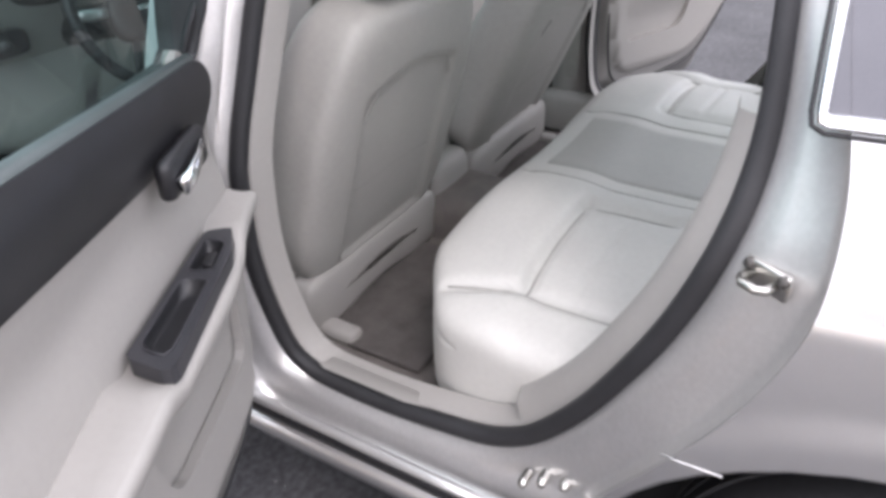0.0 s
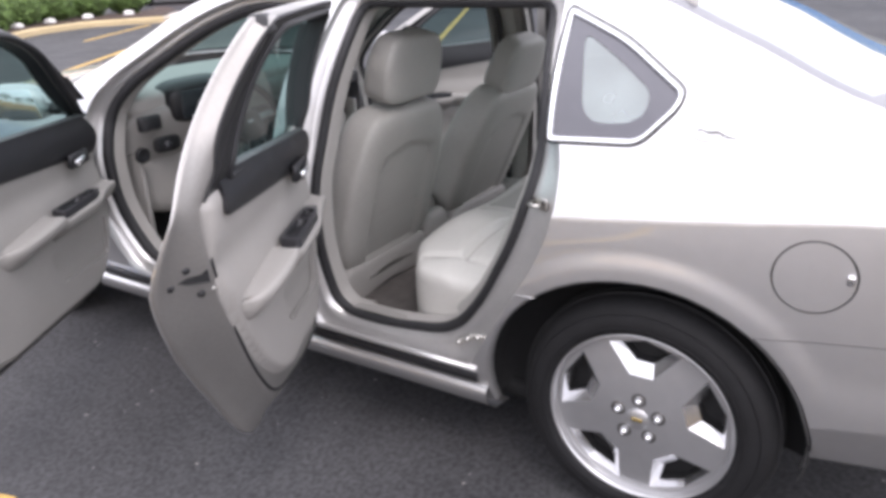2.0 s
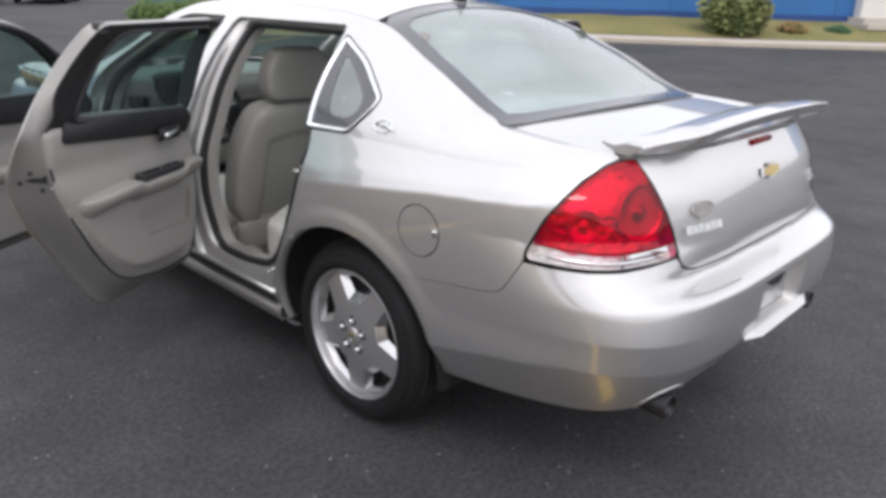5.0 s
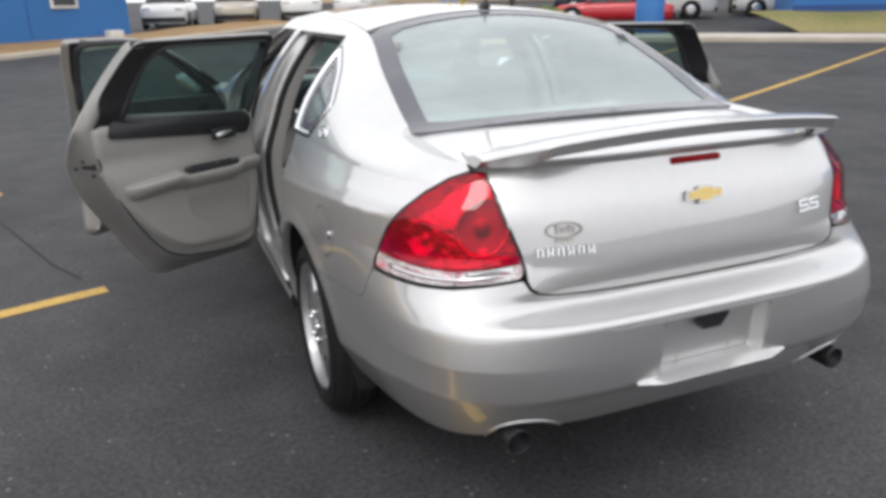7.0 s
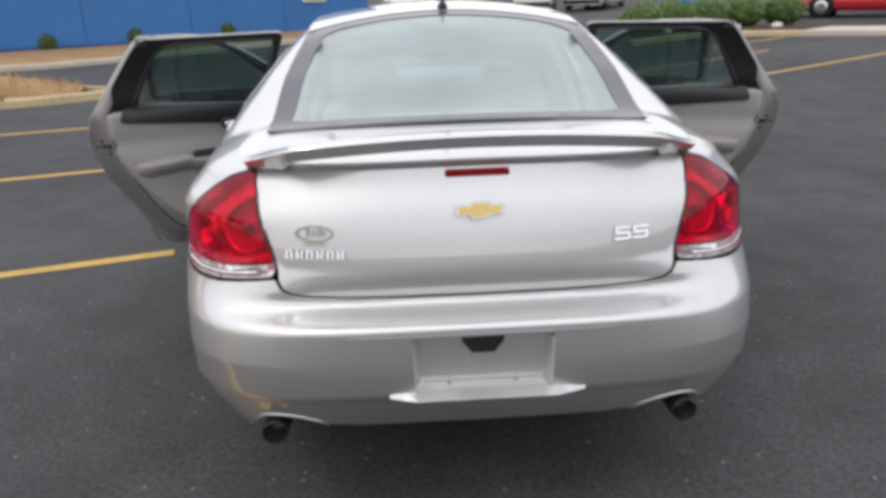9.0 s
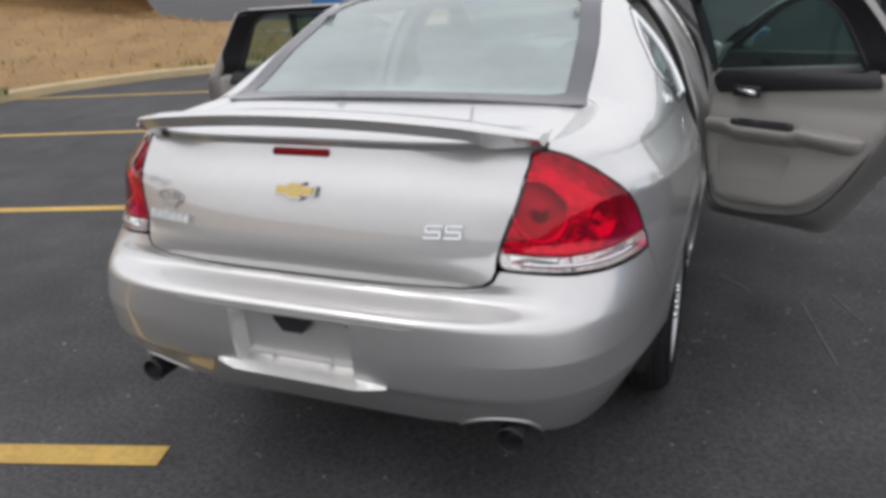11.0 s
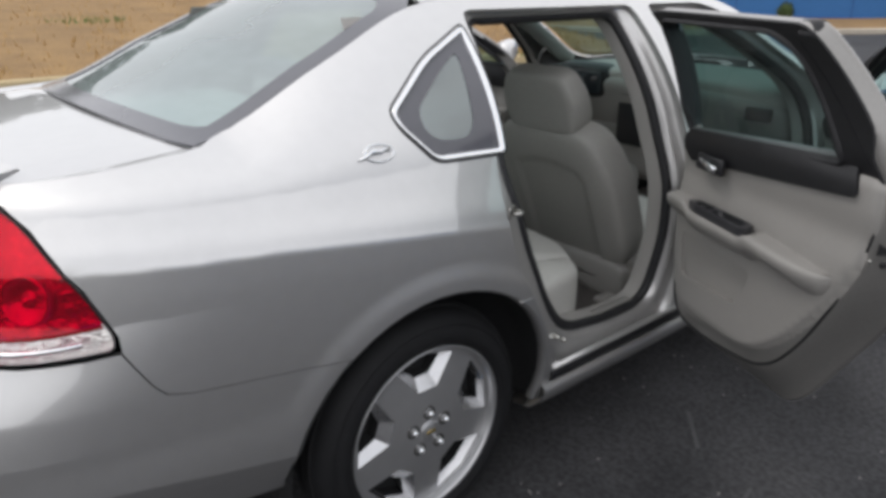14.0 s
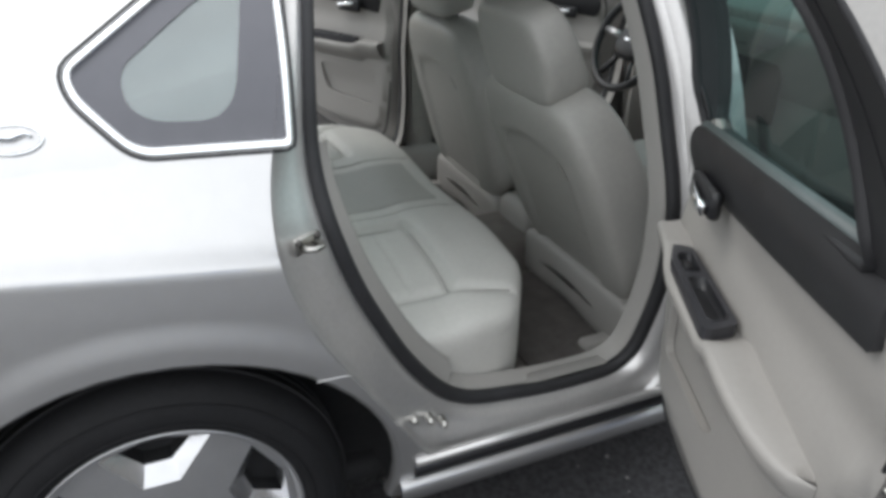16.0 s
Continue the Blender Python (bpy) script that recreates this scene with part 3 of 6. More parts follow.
        # strikers
        plate_at = Matrix(((sg * 0.85, -sg * 0.52, 0, sg * 0.866), (0.52, 0.85, 0, 0.288), (0, 0, 1, 0.882), (0, 0, 0, 1)))
        striker = part("door_striker", box((0.008, 0.056, 0.030), (0.001, 0, 0), 0.003), STEEL, ob, "zinc door striker")
        striker.matrix_basis = plate_at
        part("striker_loop", tube([(0.0, -0.015, 0.0), (0.022, -0.015, 0.0), (0.029, -0.009, 0.0), (0.029, 0.009, 0.0), (0.022, 0.015, 0.0), (0.0, 0.015, 0.0)], 0.0052, False, 8), STEEL, striker, "bent steel loop")
        for dy in (-0.021, 0.021):
            part("striker_screw", disc_stack([(0.0, 0.004), (0.005, 0.0035), (0.007, 0.0), (0.007, -0.004)], 12), BRAKE, striker).matrix_basis = Matrix.Translation((0.006, dy, 0.008))
        for y, z, r in ((0.268, 0.835, 0.0045), (0.272, 0.802, 0.0065), (0.280, 0.771, 0.0045)):
            f = (y - 0.232) / 0.10
            part("jamb_plug", disc_stack([(0.0, 0.002), (r * 0.8, 0.0018), (r, 0.0), (r, -0.006)], 10), RUBBER, ob, "small dark rubber plug").matrix_basis = Matrix(((sg * 0.85, -sg * 0.52, 0, sg * (body(y, z)[0] - 0.034 - 0.022 * f)), (0.52, 0.85, 0, y), (0, 0, 1, z), (0, 0, 0, 1)))
        for k, (dy, dz) in enumerate(((0.0, 0.0), (-0.035, 0.012), (0.03, -0.018))):
            part("sill_bolt", disc_stack([(0.0, 0.010), (0.006, 0.009), (0.0085, 0.0), (0.0085, -0.02)], 10), STEEL, ob).matrix_basis = Matrix.Translation((sg * 0.868, 0.51 + dy, 0.437 + dz)) @ Matrix.Scale(sg, 4, (1, 0, 0))
        # side emblem: a plain oval and bar
        part("panel_joint", tube([(sg * (side_x(y, z) - 0.0005), y, z) for y, z in ((0.276, 0.642), (0.30, 0.641), (0.325, 0.640), (0.348, 0.639))], 0.0018, False, 6), JAMB, ob, "short joint between wheel arch and sill")
        em = [(sg * (side_x(-0.092 + 0.038 * math.cos(a), 1.086 + 0.018 * math.sin(a)) + 0.001), -0.092 + 0.038 * math.cos(a), 1.086 + 0.018 * math.sin(a)) for a in [k * math.pi / 12 for k in range(24)]]
        bm = tube(em, 0.0030, True, 6)
        tube([(sg * (side_x(y, z) + 0.004), y, z) for y, z in ((-0.152, 1.079), (-0.130, 1.083), (-0.112, 1.092), (-0.092, 1.089), (-0.075, 1.094), (-0.066, 1.088))], lambda f: 0.002 + 0.005 * math.sin(math.pi * min(1.0, f * 1.1)), False, 6, 1, bm)
        part("side_emblem", bm, CHROME, ob, "small chrome oval emblem")


def tail():
    # bumper cover
    half = [(MID, 0.378), (-1.30, 0.382), (-1.225, 0.392), (-1.195, 0.422), (-1.155, 0.442), (-1.10, 0.442), (-1.06, 0.422), (-1.03, 0.385), (-0.85, 0.358), (-0.60, 0.336), (-0.39, 0.326)]
    up = [p for p in arch(0.0) if p[0] < 0 and 0.31 < p[1] < 0.65]
    up = [(p[0] - 0.004, p[1]) for p in up]
    seam = [(-0.2535, 0.6540), (-0.42, 0.6725), (-0.59, 0.6908), (-0.634, 0.7038), (-0.6545, 0.729), (-0.697, 0.806)]
    under = [(-0.75, 0.802), (-0.86, 0.799), (-0.95, 0.802), (-1.01, 0.809), (-1.113, 0.822), (-1.120, 0.814), (-1.132, 0.796), (-1.155, 0.782), (-1.20, 0.773), (-1.30, 0.768), (-1.45, 0.765), (MID, 0.764)]
    right = half + up + seam + under
    left = [(2 * MID - a, b) for a, b in right[::-1]][1:-1]
    plate = rounded([(MID - 0.210, 0.532, 0.01), (MID + 0.210, 0.532, 0.01), (MID + 0.210, 0.692, 0.01), (MID - 0.210, 0.692, 0.01)])
    ob = panel("rear_bumper", right + left, [plate], body, (0.03, 0.005), PAINT, "painted rear bumper cover", None, False, 0.02)
    rec = [body(a, b) for a, b in even(plate, 60, True)]
    back = [(x * 0.91, -1.080, 0.612 + (z - 0.612) * 0.93) for x, y, z in rec]
    part("plate_recess", loft([rec, [(x * 0.975, y + 0.008, z) for x, y, z in rec], back], True, (False, True)), PAINT, ob, "empty number plate recess", False)
    # the shelf under the recess, drawn out to a sharp lip
    lip = []
    for k in range(15):
        t = -1 + k / 7
        x = 0.010 + 0.260 * t
        out = -1.147 + 0.026 * max(0.0, abs(t) - 0.72) / 0.28
        lip.append([(x * (0.68 if dy > -1.111 else 1.0), dy, z) for dy, z in ((-1.082, 0.540), (-1.112, 0.534), (out, 0.519), (out + 0.003, 0.513), (-1.100, 0.503))])
    part("plate_lip", loft(lip, False), PAINT, ob, "painted shelf under the plate recess", False)
    bm = loft([[(-0.055, y, 0.690), (0.055, y, 0.690), (0.055, y, 0.668), (0.030, y, 0.634), (-0.030, y, 0.634), (-0.055, y, 0.668)] for y in (-1.07, -1.106)], True, (True, True))
    part("plate_light", bm, BLACK, ob, "black plate lamp housing", False)
    for x in (-0.09, 0.09):
        part("plate_screw", box((0.012, 0.006, 0.006), (x, -1.083, 0.553), 0.002), STEEL, ob)
    # a low step over the recess
    part("bumper_step", loft([[(x, y - d, z + h) for d, h in ((-0.004, 0.009), (0.0, 0.004), (0.0008, 0.0), (-0.001, -0.002), (-0.006, -0.003))] for x, y, z in [body(MID + 0.38 * (k - 12) / 12, 0.697) for k in range(25)]], False), PAINT, ob)
    # turned lips of the exhaust cut-outs
    for sg in (-1, 1):
        notch = [(-1.225, 0.392), (-1.205, 0.412), (-1.180, 0.431), (-1.155, 0.441), (-1.128, 0.444), (-1.10, 0.441), (-1.075, 0.431), (-1.05, 0.410), (-1.03, 0.386)]
        part("exhaust_cutout_lip", tube([(sg * x, y + 0.002, z) for x, y, z in (body(a, b) for a, b in notch)], 0.0065, False, 8), PAINT, ob, "turned lip of the exhaust cut-out")
    # a valance closes the underside
    low = [body(MID + (k - 20) * 0.064, 0.40) for k in range(41)]
    part("rear_valance", loft([[(x * 0.97, y + 0.02, z) for x, y, z in low], [(x * 0.90, y + 0.06, 0.365) for x, y, z in low], [(x * 0.8, -0.55, 0.335) for x, y, z in low]], False), DARK, ob, "dark underside valance")
    for sg in (-1, 1):
        x = sg * 0.573
        bm = disc_stack([(0.030, -0.25), (0.036, -0.24), (0.036, -0.006), (0.0345, 0.0), (0.0325, -0.004), (0.031, -0.06), (0.0, -0.065)], 24)
        pipe = part("exhaust_tip", bm, BLACK, car, "dark round exhaust tip")
        pipe.matrix_basis = Matrix.Translation((x, -1.062, 0.392)) @ Matrix.Rotation(radians(-90), 4, "Z")
    # boot lid: face and deck
    face = [(-1.118, 0.853), (-1.126, 0.823), (-1.137, 0.803), (-1.160, 0.789), (-1.205, 0.780), (-1.30, 0.775), (-1.45, 0.772), (MID, 0.771)]
    topline = [(MID + 0.765 * k / 14, 1.088 + 0.012 * (1 - (k / 14) ** 2)) for k in range(15)]
    right = [p for p in topline[1:]] + [(-0.978, 1.079), (-1.027, 1.024), (-1.073, 0.952), (-1.100, 0.897)] + face
    left = [(2 * MID - a, b) for a, b in right[::-1]][1:]
    lid = panel("boot_lid", right + left, [], body, (0.03, 0.02), PAINT, "painted boot lid with spoiler", None, False, 0.02)
    rim = [body(MID + 0.768 * (k - 30) / 30, 1.088 + 0.012 * (1 - ((k - 30) / 30) ** 2)) for k in range(61)]
    deck = [(p[0], p[1]) for p in rim]
    sides = [(0.607, -0.80), (0.612, -0.70), (0.615, -0.60), (0.613, -0.50), (0.605, -0.44), (0.40, -0.465), (0.2, -0.485), (0.0, -0.49)]
    loop = deck + sides + [(-a, b) for a, b in sides[::-1]][1:]
    panel("boot_deck", loop, [], deck_top, (0.04, 0.03), PAINT, "painted boot deck", lid, False, 0.012)
    for sg in (-1, 1):
        us = [-0.30 - 0.034 * k for k in range(21)]
        outer = [body(u, edge_z(u) - 0.001) for u in us]
        outer = [(sg * x, y, z) for x, y, z in outer]
        inner = [(sg * min(0.600, abs(x) - 0.002), y, min(deck_top(0.6, y)[2] - 0.004, z + 0.002) if y < -0.45 else z - 0.012) for x, y, z in outer]
        mid = [((a[0] + b[0]) / 2, a[1], (a[2] + b[2]) / 2 + 0.003) for a, b in zip(outer, inner)]
        part("deck_gutter", loft([outer, mid, inner], False), PAINT, lid)
    spoiler(lid)
    bm = box((0.168, 0.02, 0.019), (0, 0, 0), 0.005)
    part("brake_light", bm, RED_DARK, lid, "high-level red brake light").matrix_basis = Matrix.Translation((0.003, body(MID, 1.082)[1] + 0.003, 1.082)) @ Matrix.Rotation(radians(22), 4, "X")
    tail_badges(lid)
    for mirror in (False, True):
        tail_lamp(mirror)


def deck_top(x, y):
    """The deck: level in the middle, falling to its edges."""
    f = max(0.0, min(1.0, (y + 0.95) / 0.45))
    return (x, y, 1.102 + 0.036 * f - 0.06 * x * x - 0.5 * max(0.0, abs(x) - 0.52) ** 2)


def spoiler(lid):
    """A thin wing that bows up over the deck and comes down into its corners, over a low lip."""
    loops, n = [], 91
    edge = [body(MID + 0.78 * k / 40, 1.085) for k in range(41)]
    lip_y = lambda x: min(edge, key=lambda p: abs(p[0] - abs(x)))[1]
    soft = lambda t: max(0.0, min(1.0, t)) ** 2 * (3 - 2 * max(0.0, min(1.0, t)))
    for k in range(n):
        s = -1 + 2 * k / (n - 1)
        a = abs(s)
        x = s * 0.606
        y0 = -1.045 + 0.05 * a**2 + 0.100 * soft((a - 0.76) / 0.24)
        z0 = 1.188 - 0.042 * a**2 - 0.029 * soft((a - 0.74) / 0.26)
        chord = (0.165 - 0.02 * a) * (1 - 0.12 * soft((a - 0.86) / 0.14))
        foot = soft((a - 0.77) / 0.07)
        thick = 0.031 + (z0 - 1.094 - 0.031) * foot
        lean = 0.015 + (max(0.015, lip_y(x) - y0 - 0.012) - 0.015) * foot
        front = z0 - 0.014 + 0.016 * soft((a - 0.8) / 0.2)
        prof = [(0.0, z0 + 0.001), (0.002, z0 + 0.004), (0.008, z0 + 0.006), (0.05, z0 + 0.007), (chord * 0.7, z0 - 0.002), (chord - 0.005, front + 0.002), (chord, front - 0.003), (max(chord * 0.72, lean + 0.012), z0 - thick * 0.7), (max(0.08, lean + 0.010), z0 - thick), (lean + 0.008, z0 - thick), (lean, z0 - thick + 0.003)]
        loops.append([(x, y0 + dy, z) for dy, z in prof])
    part("spoiler", loft(loops, True, (True, True)), PAINT, lid, "painted rear wing spoiler", False)
    # the lip under the wing meets its ends
    base = []
    for k in range(61):
        t = (k - 30) / 30
        x, y, z = body(MID + 0.745 * t, 1.088 + 0.010 * (1 - t * t))
        base.append((x, y + 0.03 * soft((abs(t) - 0.8) / 0.2), z, 0.018 - 0.008 * soft((abs(t) - 0.85) / 0.15)))
    part("spoiler_base", loft([[(x, y + dy, z + dz) for dy, dz in ((0.014, -0.010), (0.002, -0.004), (-0.008, h), (0.002, h + 0.003), (0.04, 0.008))] for x, y, z, h in base], False, (True, True)), PAINT, lid, "painted lip under the wing", False)


def on_tail(x, z, out=0.004):
    """Axes on the boot's face: x across the car, y up the face, z out of it."""
    a = math.atan2(abs(x), 0.62)
    u = MID + ROUND * a * (1 if x >= 0 else -1)
    for _ in range(6):
        u += (x - body(u, z)[0]) * 0.9
    p = Vector(body(u, z))
    tx = (Vector(body(u + 0.01, z)) - Vector(body(u - 0.01, z))).normalized()
    tz = (Vector(body(u, z + 0.01)) - Vector(body(u, z - 0.01))).normalized()
    nn = tx.cross(tz).normalized()
    tz = nn.cross(tx)
    m = Matrix((tx, tz, nn)).transposed().to_4x4()
    m.translation = p + nn * out
    return m


def tail_badges(lid):
    # the maker's badge as a plain slanted cross shape in gold with a chrome rim
    shape = [(-0.066, -0.014), (-0.024, -0.014), (-0.028, -0.024), (0.018, -0.024), (0.024, -0.014), (0.060, -0.014), (0.066, 0.014), (0.024, 0.014), (0.028, 0.024), (-0.018, 0.024), (-0.024, 0.014), (-0.060, 0.014)]
    m = on_tail(0.004, 0.992)
    for name, k, mat, d in (("badge_rim", 1.0, ALLOY, 0.008), ("badge", 0.90, GOLD, 0.011)):
        lo = [(x * k, y * (k if k == 1 else 0.80), 0) for x, y in shape]
        hi = [(x * k * 0.96, y * (k if k == 1 else 0.80) * 0.92, d) for x, y in shape]
        part(name, loft([lo, hi], True, (False, True)), mat, lid, "gold emblem with a chrome rim", False).matrix_basis = m
    # model name and trim mark as plain chrome strokes
    bm = bmesh.new()
    for k in range(6):
        x = -0.068 + 0.0275 * k
        box((0.006, 0.024, 0.004), (x - 0.007, 0, 0.002), 0.001, None, bm, 1)
        box((0.006, 0.024, 0.004), (x + 0.006, 0, 0.002), 0.001, None, bm, 1)
        box((0.018, 0.005, 0.004), (x, 0.009 - 0.012 * (k % 2), 0.002), 0.001, None, bm, 1)
    part("name_mark", bm, CHROME, lid, "chrome name strokes", False).matrix_basis = on_tail(-0.425, 0.892, 0.005) @ Matrix.Rotation(radians(-9), 4, "X")
    bm = bmesh.new()
    for k in range(2):
        x = -0.027 + 0.050 * k
        for dy in (-0.0145, 0.0, 0.0145):
            box((0.042, 0.0065, 0.004), (x + dy * 0.3, dy, 0.002), 0.001, None, bm, 1)
        box((0.007, 0.016, 0.004), (x - 0.017, 0.008, 0.002), 0.001, None, bm, 1)
        box((0.007, 0.016, 0.004), (x + 0.017, -0.008, 0.002), 0.001, None, bm, 1)
    part("trim_mark", bm, CHROME, lid, "chrome trim mark", False).matrix_basis = on_tail(0.405, 0.915, 0.005) @ Matrix.Rotation(radians(-9), 4, "X")
    oval_pts = [(0.048 * math.cos(k * math.pi / 16), 0.019 * math.sin(k * math.pi / 16), 0.001) for k in range(32)]
    m = on_tail(-0.425, 0.945)
    part("dealer_sticker", tube(oval_pts, 0.003, True, 6), TRIM2, lid, "grey oval dealer sticker").matrix_basis = m
    bm = bmesh.new()
    for x, y, w, h in ((-0.018, 0.002, 0.008, 0.022), (-0.002, 0.0, 0.010, 0.016), (0.014, 0.002, 0.009, 0.02), (0.026, 0.0, 0.006, 0.014), (0.0, -0.027, 0.05, 0.007)):
        box((w, h, 0.002), (x, y, 0.001), 0, None, bm)
    part("sticker_writing", bm, TRIM2, lid, "unreadable grey sticker writing", False).matrix_basis = m


def tail_lamp(mirror):
    cutline = lambda a: 0.874 - 0.022 * math.sin(max(0, min(1, (a + 1.128) / 0.43)) * math.pi) - 0.006 * (a + 1.128) / 0.43
    up = [p for p in LAMP if p[1] > cutline(p[0]) + 0.004]
    i = max(range(len(up)), key=lambda k: (Vector(up[k]) - Vector(up[k - 1])).length)
    up = up[i:] + up[:i]
    a0, a1 = up[-1], up[0]
    line = [(a0[0] + (a1[0] - a0[0]) * k / 10, cutline(a0[0] + (a1[0] - a0[0]) * k / 10)) for k in range(11)]
    sg = -1 if mirror else 1
    housing = panel("tail_lamp", LAMP, [], lambda a, b: body(a, b), 0.03, LAMP_BOWL, "red and clear wrap-round tail lamp", car, mirror, 0.012, -0.034)
    panel("red_lens", up + line, [], body, 0.02, RED_GLASS, "glossy red lens", housing, mirror, 0.0, 0.003)
    part("lamp_rim", tube([(sg * x, y, z) for x, y, z in (body(a, b) for a, b in LAMP)], 0.0022, True, 6), BLACK, housing, "black lamp edge")
    wall = [[], []]
    for a, b in LAMP:
        n = (Vector(body(a + 0.002, b)) - Vector(body(a - 0.002, b))).cross(Vector(body(a, b + 0.002)) - Vector(body(a, b - 0.002))).normalized()
        for k, d in enumerate((0.001, 0.037)):
            q = Vector(body(a, b)) - n * d
            wall[k].append((sg * q.x, q.y, q.z))
    part("lamp_wall", loft(wall, True), LAMP_BOWL, housing, "silvered side of the lamp bowl")
    dn = [p for p in LAMP if p[1] <= cutline(p[0]) + 0.004]
    i = max(range(len(dn)), key=lambda k: (Vector(dn[k]) - Vector(dn[k - 1])).length)
    dn = dn[i:] + dn[:i]
    panel("clear_lens", dn + [(a, b - 0.004) for a, b in line[::-1]], [], body, 0.02, CLEAR_GLASS, "clear reversing lens", housing, mirror, 0.0, 0.002)
    sg = -1 if mirror else 1
    # dished reflectors behind the lens, each with a bright lip
    for u, z, r in ((-1.000, 0.955, 0.082), (-0.845, 0.915, 0.050)):
        rings = []
        for f, d in ((1.0, 0.032), (0.97, 0.012), (0.90, 0.010), (0.84, 0.016), (0.70, 0.024), (0.45, 0.030), (0.16, 0.032), (0.14, 0.018), (0.05, 0.015)):
            loop = []
            for k in range(32):
                a, b = u + r * 0.9 * f * math.cos(k * math.pi / 16), z + r * f * math.sin(k * math.pi / 16)
                n = (Vector(body(a + 0.002, b)) - Vector(body(a - 0.002, b))).cross(Vector(body(a, b + 0.002)) - Vector(body(a, b - 0.002))).normalized()
                q = Vector(body(a, b)) - n * d
                loop.append((sg * q.x, q.y, q.z))
            rings.append(loop)
        part("reflector_lip", loft(rings[:4], True), LAMP_BOWL, housing, "silvered reflector lip")
        part("reflector", loft(rings[3:], True, (False, True)), LAMP_DARK if r > 0.06 else LAMP_BOWL, housing, "dished reflector")
    # the bar between the red and the clear lens
    bar = [Vector(body(a, b - 0.002)) for a, b in line]
    part("lens_bar", tube([(sg * q.x, q.y, q.z) for q in bar], 0.004, False, 8), RED_DARK, housing)
    split = [(a, b) for a, b in ((-0.955, 0.812), (-0.953, 0.828), (-0.951, 0.846))]
    part("lens_divider", tube([(sg * x, y + 0.006, z) for x, y, z in (body(a, b) for a, b in split)], 0.004, False, 6), LAMP_DARK, housing, "divider in the clear lens")
    part("reversing_bowl", loft([[(sg * x, y + d, z) for x, y, z in (body(a, b) for a, b in ring)] for d, ring in ((0.006, [(-1.09, 0.842), (-0.97, 0.822), (-0.965, 0.842), (-1.085, 0.862)]), (0.022, [(-1.06, 0.844), (-0.99, 0.830), (-0.985, 0.838), (-1.055, 0.856)]))], True, (False, True)), CHROME, housing, "bright bowl of the reversing lamp", False)
    part("lamp_strip", tube([(sg * x, y + 0.004, z) for x, y, z in (body(a, b - 0.026) for a, b in line[1:-1])], 0.006, False, 8), CHROME, housing, "bright strip in the clear lens")


def upper():
    # roof
    xs = lambda y: edge_x(y) - 0.004
    ys = [0.30 + 0.05 * k for k in range(27)]
    loop = [(-xs(ys[0]) + 2 * xs(ys[0]) * k / 16, 0.245 + 0.075 * (1 - ((k - 8) / 8) ** 2)) for k in range(17)] + [(xs(y), y) for y in ys] + [(xs(1.6) * (8 - k) / 8, 1.6 + 0.12 * (1 - ((k - 8) / 8) ** 2)) for k in range(1, 16)] + [(-xs(y), y) for y in ys[::-1]]
    roof = panel("roof", loop, [], top, (0.05, 0.05), PAINT, "painted roof", None, False, 0.012, 0.001)
    head = lambda x, y: (x, y, top(x, y)[2] - 0.045)
    bm, nr = sheet([(x, y) for x, y in loop], [], head, 0.1, False, 0)
    bmesh.ops.reverse_faces(bm, faces=bm.faces[:])
    part("headliner", bm, HEADLINER, roof, "grey cloth headliner", True, [-n for n in nr])
    # rear window: dark border with a clear pane
    ry = [-0.44 + 0.0425 * k for k in range(16)]
    low = [(-edge_x(-0.446) * (8 - k) / 8, -0.455 - 0.068 * (1 - ((k - 8) / 8) ** 2)) for k in range(1, 16)]
    hi = [(xs(0.24) * (8 - k) / 8, 0.240 + 0.072 * (1 - ((k - 8) / 8) ** 2)) for k in range(1, 16)]
    out = low + [(edge_x(y) - 0.002, y) for y in ry] + hi + [(-edge_x(y) + 0.002, y) for y in ry[::-1]]
    inn = [(x * 0.885, -0.10 + (y + 0.10) * 0.83 - 0.005) for x, y in even(out, 90, True)]
    border = panel("rear_window_border", out, [inn], top, (0.06, 0.05), FRIT, "black rear window border", None, False, 0.006, -0.003)
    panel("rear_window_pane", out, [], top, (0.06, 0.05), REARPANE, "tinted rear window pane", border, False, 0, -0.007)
    # windscreen
    wy = [1.64 + 0.05 * k for k in range(20)]
    low = [(xs(1.62) * (k - 8) / 8, 1.625 + 0.10 * (1 - ((k - 8) / 8) ** 2)) for k in range(1, 16)]
    end = [(0.74 * (8 - k) / 8, 2.60 + 0.14 * (1 - ((k - 8) / 8) ** 2)) for k in range(1, 16)]
    loop = low + [(edge_x(y) - 0.02, y) for y in wy] + end + [(-edge_x(y) + 0.02, y) for y in wy[::-1]]
    panel("windscreen", loop, [], top, 0.08, PANE, "tinted windscreen", None, False, 0, -0.006)
    # bonnet, wings and nose
    by = [2.62 + 0.06 * k for k in range(19)]
    front = [(0.68 * (8 - k) / 8, 3.72 + 0.14 * (1 - ((k - 8) / 8) ** 2)) for k in range(1, 16)]
    back = [(0.74 * (k - 8) / 8, 2.61 + 0.14 * (1 - ((k - 8) / 8) ** 2)) for k in range(1, 16)]
    loop = back + [(edge_x(y) - 0.004, y) for y in by] + front + [(-edge_x(y) + 0.004, y) for y in by[::-1]]
    panel("bonnet", loop, [], top, 0.07, PAINT, "painted bonnet", None, False, 0.012)
    for mirror in (False, True):
        fa = arch(2.807)
        ys = [2.255 + 0.06 * k for k in range(25)]
        loop = [(y, edge_z(y)) for y in ys[::-1]] + [(2.255, 0.24)] + [(p[0], p[1]) for p in fa] + [(3.3, 0.24), (3.60, 0.26)]
